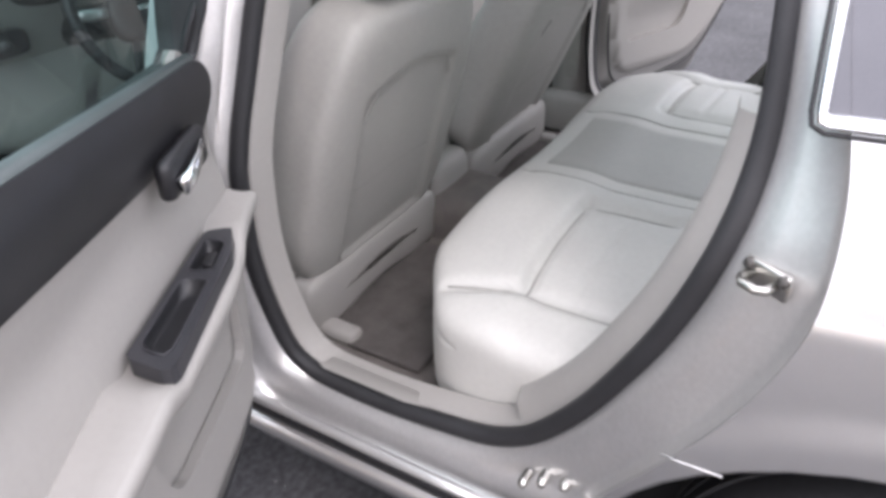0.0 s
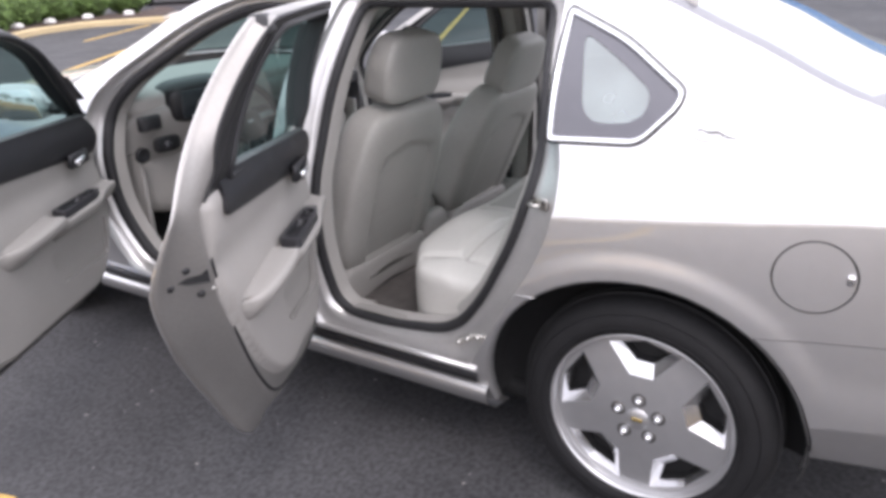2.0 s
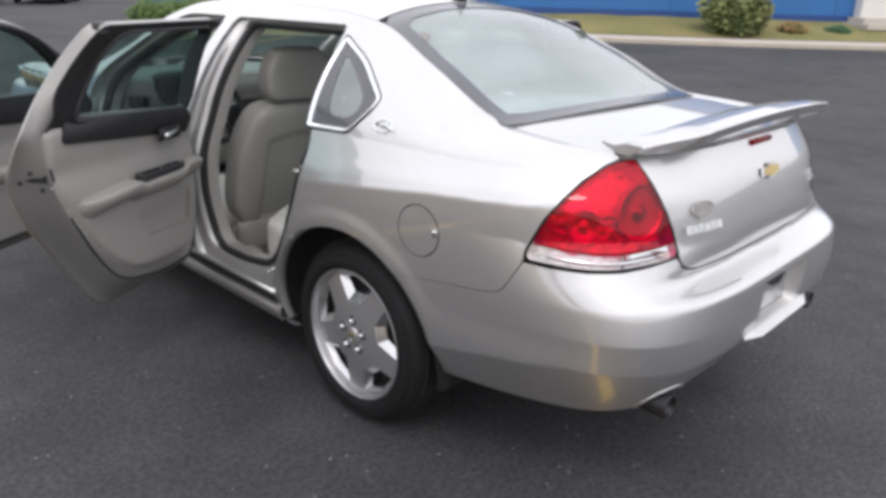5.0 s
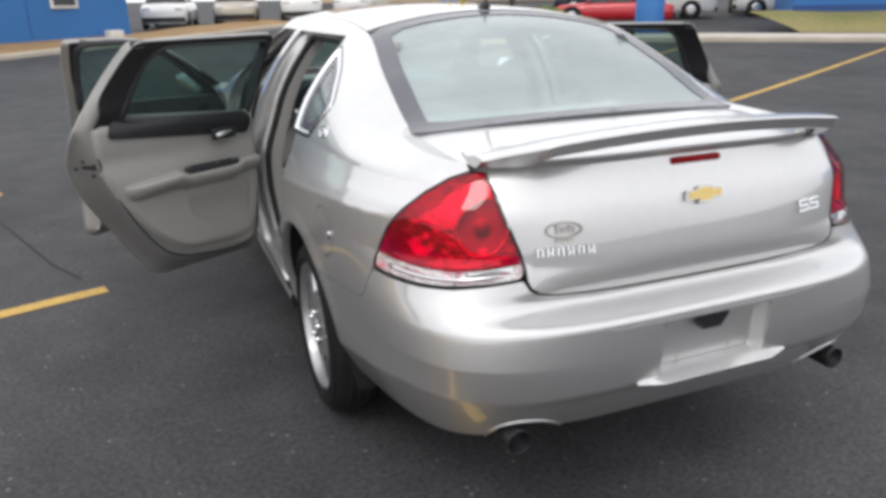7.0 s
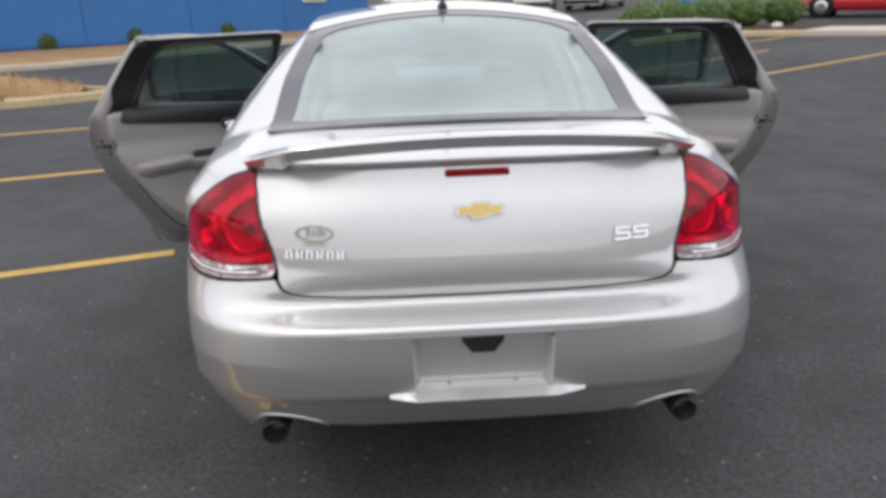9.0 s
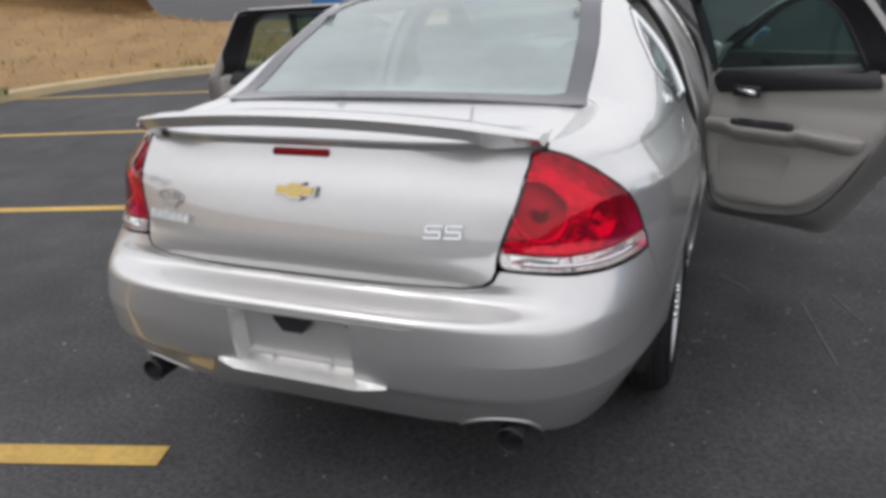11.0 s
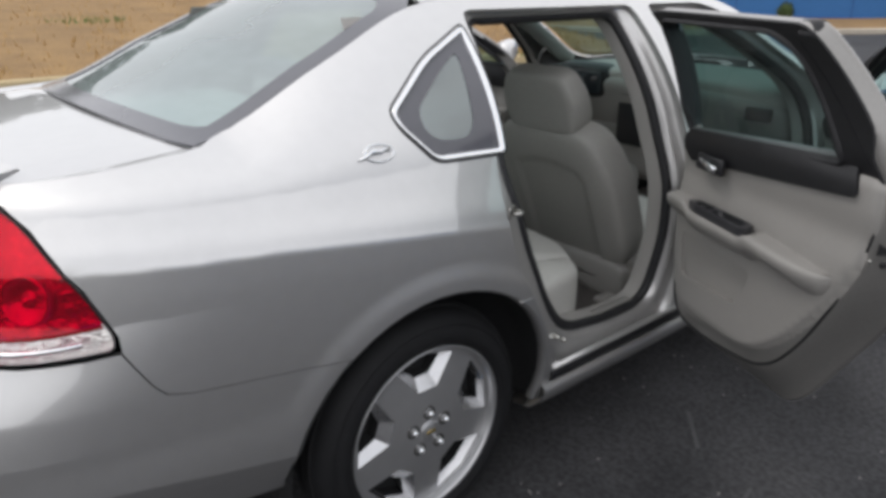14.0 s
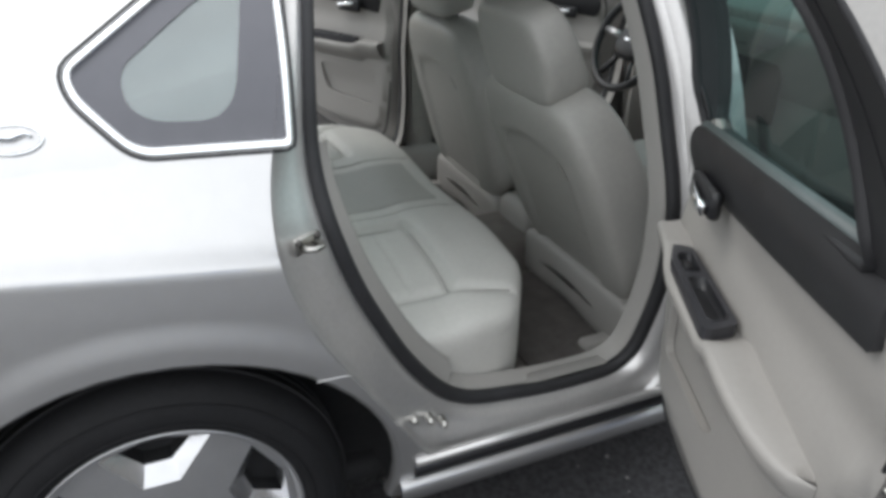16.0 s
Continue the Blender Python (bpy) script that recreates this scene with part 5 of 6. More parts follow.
# ---- cabin ----
def front_seat(sg, lean, raised, label):
    x0 = sg * 0.37
    seat = empty("front_seat")
    seat.parent = car
    tagged(seat, label)
    pivot, tilt = Vector((x0, 1.235 + (0.018 if sg > 0 else 0.0), 0.40)), Matrix.Rotation(radians(lean), 3, "X")
    place = lambda p: tuple(pivot + tilt @ Vector(p))

    def back(p):
        t = (p.z + 0.315) / 0.63
        p.x *= 1.0 - 0.17 * soft((t - 0.55) / 0.5) - 0.04 * soft((0.25 - t) / 0.25)
        if p.y > 0:
            p.y -= 0.03 * math.cos(p.x / 0.26 * 1.5) * soft(p.y / 0.08)
        else:
            f = soft((0.17 - abs(p.x)) / 0.02) * soft((t - 0.08) / 0.03) * soft((0.80 - 0.9 * abs(p.x) ** 1.5 - t) / 0.03)
            p.y += 0.010 * f * soft(-p.y / 0.06)
        p.y -= 0.02 * t * t
        return place((p.x, p.y, p.z + 0.315))

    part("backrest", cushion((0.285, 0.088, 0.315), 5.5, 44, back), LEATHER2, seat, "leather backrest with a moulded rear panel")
    rim = [(-0.17, 0.06), (-0.17, 0.40), (-0.13, 0.47), (0.0, 0.50), (0.13, 0.47), (0.17, 0.40), (0.17, 0.06)]
    pts = [place((a, -0.0835 - 0.02 * ((b) / 0.63) ** 2 + 0.001, b)) for a, b in rim]
    part("pocket_seam", tube(even(pts, 40, False), 0.0014, False, 6), SEAM, seat)
    pts = [place((a, -0.075 - 0.02 * (0.22 / 0.63) ** 2, 0.235 + 0.01 * math.cos(a * 9))) for a in (-0.165, -0.08, 0, 0.08, 0.165)]
    part("pocket_edge", tube(even(pts, 20, False), 0.004, False, 6), SEAM, seat)

    def rest(p):
        t = (p.z + 0.105) / 0.21
        p.x *= 0.95 + 0.05 * math.sin(math.pi * min(1, t)) - 0.10 * soft((t - 0.5) / 0.5)
        p.y *= 1.0 - 0.25 * t
        return place((p.x, p.y - 0.025, p.z + 0.716 + raised))

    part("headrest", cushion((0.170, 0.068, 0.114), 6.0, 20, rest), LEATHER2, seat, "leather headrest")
    for dx in (-0.06, 0.06):
        part("headrest_post", tube([place((dx, -0.02, 0.58)), place((dx, -0.02, 0.66 + raised))], 0.006, False, 8), CHROME, seat)

    def sit(p):
        p.z += 0.03 * (p.y / 0.25) + 0.015 * soft((abs(p.x) - 0.15) / 0.1) if p.z > 0 else 0
        return p

    part("seat_cushion", cushion((0.262, 0.27, 0.085), 4.0, 20, sit, (x0, 1.46, 0.44)), LEATHER, seat, "leather seat cushion")
    part("seat_base", cushion((0.235, 0.25, 0.07), 6.0, 10, None, (x0, 1.45, 0.31)), TRIM2, seat, "plastic seat base")

    def skirt(p):
        p.z += 0.030 * math.cos(p.x / 0.268 * 1.57) ** 2 if p.z < 0 else 0.0
        return p

    part("seat_skirt", cushion((0.268, 0.040, 0.085), 5.0, 16, skirt, (x0, 1.180, 0.350)), TRIM, seat, "beige plastic skirt under the seat back")
    part("seat_rail", box((0.05, 0.20, 0.05), (x0 + sg * 0.225, 1.16, 0.285), 0.015), TRIM, seat, "beige seat rail cover")


def rear_bench():
    bench = empty("rear_bench")
    bench.parent = car
    tagged(bench, "grey leather rear bench with sewn panels")

    def groove(d, w=0.014, deep=0.016):
        return deep * math.exp(-((d / w) ** 2))

    def sit(p):
        x, y, z = p
        a = abs(x)
        yy = y + 0.525
        if z > 0:
            on_top = soft((z - 0.085) / 0.03)
            groove = lambda d, w=0.014, deep=0.016: on_top * deep * math.exp(-((d / w) ** 2))
            z += 0.018 * math.sin(min(1.0, a / 0.66) * math.pi) ** 2 + 0.012 * soft((yy - 0.62) / 0.1)
            d = abs(yy - 0.665) if 0.26 < a < 0.60 else 9
            z -= groove(d) * soft((a - 0.26) / 0.03) * soft((0.61 - a) / 0.03)
            if yy < 0.67:
                z -= groove(a - 0.285)
                z -= groove(a - 0.605)
                z -= groove(abs(yy - 0.57), 0.006, 0.004) if 0.3 < a < 0.59 else 0
            else:
                z -= groove(a - (0.605 + 0.30 * (yy - 0.67)))
            z -= groove(a - 0.20, 0.008, 0.007)
        x *= 0.945 + 0.055 * soft((y + 0.535 - 0.44) / 0.08)
        y -= 0.045 * soft((a - 0.52) / 0.16) * soft(y / 0.25)
        return (x, y, z)

    def front_groove(p):
        q = sit(p)
        if p.y > 0.25:
            y = q[1] - groove(p.z - 0.045, 0.006, 0.006) - groove(p.z + 0.05, 0.006, 0.007)
            return (q[0], y, q[2])
        return q

    bm = cushion((0.742, 0.36, 0.125), 7.0, 96, front_groove, (0, 0.535, 0.445))
    tree = BVHTree.FromBMesh(bm)
    part("bench_cushion", bm, LEATHER, bench, "leather bench cushion")

    def seam(pts, way, lift):
        """A sewn line laid on the cushion from outside along way."""
        line = []
        for p in even([Vector(p) for p in pts], 36, False):
            hit = tree.ray_cast(p - Vector(way) * 0.4, Vector(way))[0]
            if hit:
                line.append(hit - Vector(way) * lift)
        part("seam", tube(line, 0.0022, False, 6), SEAM, bench)

    down, to_back = (0, 0, -1), (0, -1, 0)
    for sg in (-1, 1):
        seam([(sg * 0.285, 0.25, 0.5), (sg * 0.285, 0.60, 0.5), (sg * 0.292, 0.668, 0.5), (sg * 0.45, 0.672, 0.5), (sg * 0.610, 0.662, 0.5)], down, 0.0)
        seam([(sg * 0.20, 0.25, 0.5), (sg * 0.20, 0.86, 0.5)], down, 0.0)
        seam([(sg * 0.610, 0.25, 0.5), (sg * 0.610, 0.66, 0.5), (sg * 0.645, 0.80, 0.5)], down, 0.0)
        seam([(sg * 0.05, 0.8, 0.395), (sg * 0.62, 0.8, 0.395)], to_back, 0.0)
        seam([(sg * 0.05, 0.8, 0.360), (sg * 0.62, 0.8, 0.360)], to_back, 0.0)

    def back(p):
        t = (p.z + 0.29) / 0.58
        q = Vector(p)
        if q.y > 0:
            q.y -= groove(abs(abs(q.x) - 0.20), 0.01, 0.014) + (groove(abs(abs(q.x) - 0.29), 0.008, 0.008) + groove(abs(abs(q.x) - 0.58), 0.008, 0.008)) + 0.012 * math.cos(q.x * 9.0)
        return (q.x * (1 - 0.06 * t), q.y + 0.27 - 0.34 * t * 0.80, q.z + 0.80)

    part("bench_back", cushion((0.665, 0.09, 0.29), 6.0, 40, back), LEATHER, bench, "leather bench backrest")
    # the smooth middle panel between the two seats; darker colour stands for its shaded tilt
    rows = []
    for k in range(27):
        x = 0.160 * (k - 13) / 13
        line = []
        for y in [0.24 + 0.58 * i / 16 for i in range(17)]:
            spot = tree.ray_cast(Vector((x, y, 0.9)), Vector(down))[0]
            line.append(spot + Vector((0, 0, -0.003 if k in (0, 26) else 0.004)))
        rows.append(line)
    part("middle_panel", loft(rows, False), LEATHER2, bench, "smooth grey middle panel, darkened for its shaded tilt")
    for x, y in ((-0.28, 0.43), (0.08, 0.42), (0.24, 0.40)):
        b = part("belt_buckle", box((0.03, 0.028, 0.06), (x, y, 0.585), 0.006), TRIM2, bench, "grey seat belt buckle")
        part("release_button", box((0.022, 0.018, 0.008), (x, y + 0.003, 0.617), 0.002), RED_LIGHT, b, "red release button")


def cabin():
    shell = part("floor_carpet", box((1.40, 2.1, 0.03), (0, 1.50, 0.262), 0.01), CARPET, car, "brown-grey carpet")
    part("tunnel", cushion((0.13, 1.1, 0.09), 4.0, 12, None, (0, 1.45, 0.30)), CARPET, shell, "carpeted tunnel")
    for sg in (-1, 1):
        part("floor_mat", box((0.44, 0.28, 0.012), (sg * 0.40, 1.03, 0.286), 0.004), MATT, shell, "dark floor mat")
        bm = loft([[(sg * 0.80, y, 0.40), (sg * 0.765, y, 0.40), (sg * 0.745, y, 0.37), (sg * 0.735, y, 0.27)] for y in (0.45, 1.0, 1.5, 2.1)], False)
        part("sill_plate", bm, TRIM, shell, "beige sill plate")
        # B pillar cover, belt guide and belt
        pl = [(sg * (side_x(1.16, z) - 0.075), 1.155 - 0.05 * max(0, z - 0.95), z) for z in (0.30, 0.6, 0.9, 1.05, 1.2, 1.40)]
        part("pillar_cover", loft([[(x + sg * dx, y + dy, z) for dx, dy in ((0.03, -0.065), (-0.012, -0.05), (-0.022, 0.0), (-0.012, 0.05), (0.03, 0.06))] for x, y, z in pl], False), TRIM, shell, "beige pillar cover")
        part("seat_belt", loft([[(sg * (side_x(1.16, z) - 0.108), 1.13 + d, z) for d in (-0.022, 0.022)] for z in (0.45, 0.8, 1.05, 1.26)], False), SEAM, shell, "grey seat belt")
        # rear quarter inner trim and C pillar cover
        us = [(0.335, 1.36), (0.30, 1.15), (0.30, 0.95), (0.345, 0.76), (0.37, 0.70)]
        part("quarter_trim", loft([[(sg * (side_x(y, z) - 0.09), y + 0.03, z) for y, z in us], [(sg * (side_x(y, z) - 0.13), y - 0.03, z) for y, z in us], [(sg * (side_x(y, z) - 0.13), max(y - 0.30, 1.12 * math.sqrt(max(0.0, 0.45**2 - (z - 0.345) ** 2))), z) for y, z in us]], False), TRIM, shell, "beige quarter trim")
        cp = [-0.42 + 0.075 * k for k in range(10)]
        part("rear_pillar_cover", loft([[(sg * (edge_x(y) - 0.02), y, edge_z(y) - 0.02) for y in cp], [(sg * (edge_x(y) + 0.02), y + 0.02, edge_z(y) - 0.10) for y in cp], [(sg * 0.68, y + 0.05, 1.04) for y in cp]], False), TRIM, shell, "beige rear pillar cover")
        ap = [1.62 + 0.09 * k for k in range(10)]
        part("front_pillar_cover", loft([[(sg * (edge_x(y) - 0.015), y, edge_z(y) - 0.02) for y in ap], [(sg * (edge_x(y) - 0.045), y - 0.05, edge_z(y) - 0.05) for y in ap], [(sg * (edge_x(y) + 0.01), y - 0.03, edge_z(y) - 0.09) for y in ap]], False), TRIM, shell, "beige windscreen pillar cover")
    part("parcel_shelf", box((1.24, 0.52, 0.03), (0, -0.26, 1.055), 0.01), HEADLINER, shell, "light grey parcel shelf")
    part("boot_floor", box((1.3, 0.7, 0.03), (0, -0.55, 0.40), 0.01), DARK, shell, "dark boot floor")
    part("seat_bulkhead", box((1.4, 0.02, 0.62), (0, 0.02, 0.72), 0.005), DARK, shell, "dark bulkhead")
    for sg in (-1, 1):
        part("kick_panel", box((0.02, 0.35, 0.5), (sg * 0.70, 2.30, 0.52), 0.005), TRIM, shell, "beige kick panel")
    part("firewall", box((1.5, 0.03, 0.6), (0, 2.42, 0.55), 0.01), DARK, shell, "dark firewall")
    # console
    con = part("centre_console", cushion((0.115, 0.42, 0.15), 5.0, 14, lambda p: (p.x, p.y, p.z + 0.03 * (p.y / 0.4)), (0, 1.62, 0.43)), TRIM, shell, "beige centre console")
    part("console_rear", cushion((0.10, 0.05, 0.10), 4.0, 8, None, (0, 1.20, 0.37)), TRIM, con, "beige console end")
    part("shifter", tube([(0.0, 1.85, 0.56), (0.0, 1.83, 0.68)], lambda s: 0.012 + 0.014 * s, False, 10), BLACK, con, "black gear lever")
    # dashboard
    def dash(p):
        x, y, z = p
        z += -0.03 * (x / 0.75) ** 2
        return (x, y - 0.07 * z / 0.16, z)
    db = part("dashboard", cushion((0.735, 0.26, 0.17), 5.0, 24, dash, (0, 2.36, 0.83)), TRIM, shell, "two-tone dashboard")
    part("dashboard_top", cushion((0.735, 0.30, 0.05), 5.0, 16, lambda p: (p.x, p.y, p.z - 0.03 * (p.x / 0.75) ** 2), (0, 2.38, 0.985)), TRIM2, db, "taupe dashboard top")
    part("knee_panel", cushion((0.70, 0.12, 0.16), 4.0, 12, None, (0, 2.25, 0.62)), TRIM, db, "beige knee panel")
    hood = part("instrument_hood", cushion((0.19, 0.09, 0.09), 3.5, 12, None, (-0.37, 2.13, 0.955)), BLACK, db, "black instrument hood")
    part("instrument_face", box((0.30, 0.01, 0.11), (-0.37, 2.045, 0.95), 0.01), DARKGLASS, hood)
    part("radio_panel", box((0.26, 0.03, 0.30), (0.0, 2.10, 0.80), 0.015), BLACK, db, "black radio and heater panel")
    for x, z, w in ((-0.66, 0.90, 0.10), (0.62, 0.90, 0.12), (-0.06, 0.93, 0.09), (0.06, 0.93, 0.09)):
        v = part("air_vent", box((w, 0.03, 0.06), (x, 2.085, z), 0.01), BLACK, db, "black air vent")
        for k in range(4):
            part("vent_slat", box((w - 0.012, 0.004, 0.004), (x, 2.068, z - 0.02 + 0.013 * k), 0), PLATE, v)
    to_rear = Matrix.Rotation(radians(-90), 4, "Z")
    sp = part("headlamp_switch", cushion((0.062, 0.014, 0.032), 4.0, 10, None, (-0.585, 2.096, 0.800)), BLACK, db, "black headlamp switch panel")
    part("headlamp_knob", disc_stack([(0.0, 0.014), (0.015, 0.012), (0.018, 0.0), (0.018, -0.01)], 18), PLATE, sp, "round dark knob").matrix_basis = Matrix.Translation((-0.595, 2.080, 0.800)) @ to_rear
    part("side_speaker", disc_stack([(0.0, 0.002), (0.020, 0.004), (0.027, 0.008), (0.031, 0.004), (0.032, -0.01)], 24), BLACK, db, "small round black speaker").matrix_basis = Matrix.Translation((-0.70, 2.105, 0.775)) @ to_rear
    # steering wheel
    sw = empty("steering_wheel")
    sw.parent = shell.parent
    tagged(sw, "black four-spoke steering wheel")
    sw.matrix_basis = Matrix.Translation((-0.37, 1.83, 0.865)) @ Matrix.Rotation(radians(-24), 4, "X")
    part("steering_rim", tube([(0.182 * math.cos(k * math.pi / 24), 0, 0.182 * math.sin(k * math.pi / 24)) for k in range(48)], 0.0155, True, 10, 1, None, (0, 1, 0)), BLACK, sw, "black leather rim")
    hub = part("steering_hub", cushion((0.085, 0.03, 0.062), 3.0, 10, None, (0, 0.02, -0.005)), BLACK, sw, "black airbag hub")
    part("hub_emblem", box((0.03, 0.006, 0.012), (0, -0.012, 0.005), 0.002), CHROME, hub)
    for dx, dz in ((-1, 0.25), (1, 0.25), (-0.55, -0.8), (0.55, -0.8)):
        part("spoke", tube([(dx * 0.06, 0.02, dz * 0.05), (dx * 0.178, 0.0, dz * 0.20 if abs(dx) < 1 else dz * 0.1)], 0.014, False, 8, 0.6), ALLOY_GREY if abs(dx) == 1 else BLACK, sw, "steering spoke")
    part("steering_column", tube([(-0.37, 1.86, 0.85), (-0.37, 2.15, 0.78)], 0.045, False, 12), BLACK, shell, "black steering column")
    # inside mirror
    part("inside_mirror", cushion((0.12, 0.02, 0.035), 3.0, 8, None, (0, 1.80, 1.335)), BLACK, shell, "black inside mirror")
    # sun visors
    for sg in (-1, 1):
        part("sun_visor", box((0.40, 0.16, 0.018), (sg * 0.30, 1.60, 1.385), 0.008), HEADLINER, shell, "grey sun visor")


front_seat(-1, 14.0, 0.045, "grey leather driver's seat, upright")
front_seat(1, 22.0, 0.0, "grey leather passenger seat, reclined a little")
rear_bench()
cabin()

# ---- the place round the car ----
def lie(x, y):
    """The height of the asphalt: level round the car, rising gently to the north-east."""
    s = 0.62 * x + 0.78 * y - 9.0
    return 0.03 * (s + math.sqrt(s * s + 4)) / 2


def asphalt():
    m = material("asphalt", (0.040, 0.040, 0.043), 0.82, bump=0.0022, bump_scale=130, spec=0.35)
    n, l = m.node_tree.nodes, m.node_tree.links
    b = n["Principled BSDF"]
    c = n.new("ShaderNodeTexCoord")
    add = lambda kind: n.new("ShaderNode" + kind)
    big, mid, fine, stones, pick = add("TexNoise"), add("TexNoise"), add("TexNoise"), add("TexVoronoi"), add("TexNoise")
    for t, s, d in ((big, 0.35, 4), (mid, 2.3, 5), (fine, 60, 2), (pick, 9, 2)):
        t.inputs["Scale"].default_value, t.inputs["Detail"].default_value = s, d
        l.new(c.outputs["Object"], t.inputs["Vector"])
    stones.inputs["Scale"].default_value = 22
    l.new(c.outputs["Object"], stones.inputs["Vector"])
    ramp = add("ValToRGB")
    ramp.color_ramp.elements[0].position, ramp.color_ramp.elements[1].position = 0.32, 0.72
    ramp.color_ramp.elements[0].color, ramp.color_ramp.elements[1].color = (0.031, 0.031, 0.033, 1), (0.078, 0.077, 0.080, 1)
    mix = add("Math")
    mix.operation = "MULTIPLY_ADD"
    mix.inputs[1].default_value, mix.inputs[2].default_value = 0.5, 0.0
    l.new(big.outputs["Fac"], mix.inputs[0])
    half = add("Math")
    half.operation = "MULTIPLY_ADD"
    half.inputs[1].default_value = 0.5
    l.new(mid.outputs["Fac"], half.inputs[0]), l.new(mix.outputs[0], half.inputs[2])
    l.new(half.outputs[0], ramp.inputs["Fac"])
    grain = add("Mix")
    grain.data_type, grain.blend_type = "RGBA", "MULTIPLY"
    grain.inputs[0].default_value = 0.7
    g2 = add("MapRange")
    g2.inputs["From Min"].default_value, g2.inputs["From Max"].default_value = 0.3, 0.7
    g2.inputs["To Min"].default_value, g2.inputs["To Max"].default_value = 0.45, 1.5
    l.new(fine.outputs["Fac"], g2.inputs["Value"])
    l.new(ramp.outputs["Color"], grain.inputs[6]), l.new(g2.outputs[0], grain.inputs[7])
    # pale stones here and there
    small, some, both, out = add("Math"), add("Math"), add("Math"), add("Mix")
    small.operation, some.operation, both.operation = "LESS_THAN", "GREATER_THAN", "MULTIPLY"
    small.inputs[1].default_value, some.inputs[1].default_value = 0.13, 0.60
    l.new(stones.outputs["Distance"], small.inputs[0]), l.new(pick.outputs["Fac"], some.inputs[0])
    l.new(small.outputs[0], both.inputs[0]), l.new(some.outputs[0], both.inputs[1])
    out.data_type = "RGBA"
    out.inputs[7].default_value = (0.22, 0.21, 0.20, 1)
    l.new(both.outputs[0], out.inputs[0]), l.new(grain.outputs[2], out.inputs[6]), l.new(out.outputs[2], b.inputs["Base Color"])
    return m


def strip(pts, width, lift=0.004, count=24):
    """A flat band along the ground."""
    bm = bmesh.new()
    pts = even([Vector((*p, 0)) for p in pts], count, False)
    rows = []
    for i, p in enumerate(pts):
        d = (pts[min(i + 1, count - 1)] - pts[max(i - 1, 0)]).normalized()
        w = Vector((-d.y, d.x, 0)) * width / 2
        rows.append([bm.verts.new((q.x, q.y, lie(q.x, q.y) + lift)) for q in (p - w, p + w)])
    for a, b in zip(rows, rows[1:]):
        bm.faces.new((a[0], b[0], b[1], a[1]))
    bmesh.ops.recalc_face_normals(bm, faces=bm.faces[:])
    for f in bm.faces:
        if f.normal.z < 0:
            f.normal_flip()
    return bm


def setting(name, bm, mat, label, smooth=False, kind="structure"):
    return tagged(new(name, mesh_of(name, bm, mat, smooth)), label, "", "", kind)


def ground():
    xs = [-500, -200, -90, -50, -30] + [-24 + 2.0 * k for k in range(40)] + [60, 75, 100, 200, 500]
    bm = bmesh.new()
    far = lambda x, y: min(lie(x, y), 1.9)
    rows = [[bm.verts.new((x, y, far(x, y))) for x in xs] for y in xs]
    for a, b in zip(rows, rows[1:]):
        for k in range(len(xs) - 1):
            bm.faces.new((a[k], a[k + 1], b[k + 1], b[k]))
    setting("ground", bm, asphalt(), "dark worn asphalt of a car park", True)
    lines = [((-8.6, -0.42), (-1.70, 1.665)), ((-7.6, -3.1), (-0.68, -1.0)), ((-9.2, 2.40), (-2.58, 4.40)), ((-9.6, 5.3), (-3.42, 7.17)), ((5.85, 5.40), (16.9, 10.6)), ((5.2, 9.1), (12.6, 13.3)), ((2.2, 9.5), (7.9, 13.1)), ((6.8, 14.2), (9.6, 15.7)), ((19.5, -0.9), (27.5, 1.1))]
    for a, b in lines:
        setting("yellow_line", strip([a, b], 0.105), YELLOW, "worn yellow parking line")
    setting("tar_seam", strip([(-2.7, 4.1), (-2.46, 3.43), (-2.0, 2.2), (-1.84, 1.9)], 0.018, 0.003), DARK, "dark tar-filled crack")
    scuff = material("pale_scuff", (0.10, 0.10, 0.10), 0.9, colour2=(0.05, 0.05, 0.052), scale=9)
    for a, b, w in (((1.37, 0.86), (1.47, 0.29), 0.012), ((1.51, 0.96), (1.61, 0.68), 0.012), ((1.02, 1.08), (1.16, 0.91), 0.014)):
        setting("scuff", strip([a, b], w, 0.003, 6), scuff, "pale scuff on the asphalt")


def kerb(path, mat, label, high=0.14, wide=0.16):
    """A kerb with a rounded front edge; the path runs with the road on its right."""
    pts = even([Vector((*p, 0)) for p in path], 60, False)
    loops = []
    for i, p in enumerate(pts):
        d = (pts[min(i + 1, 59)] - pts[max(i - 1, 0)]).normalized()
        w = Vector((-d.y, d.x, 0))
        z = lie(p.x, p.y)
        loops.append([(p.x + w.x * a, p.y + w.y * a, z + b) for a, b in ((0.0, -0.05), (0.01, high - 0.03), (0.035, high), (wide, high + 0.004), (wide, -0.05))])
    return setting("kerb", loft(loops, False), mat, label, False)


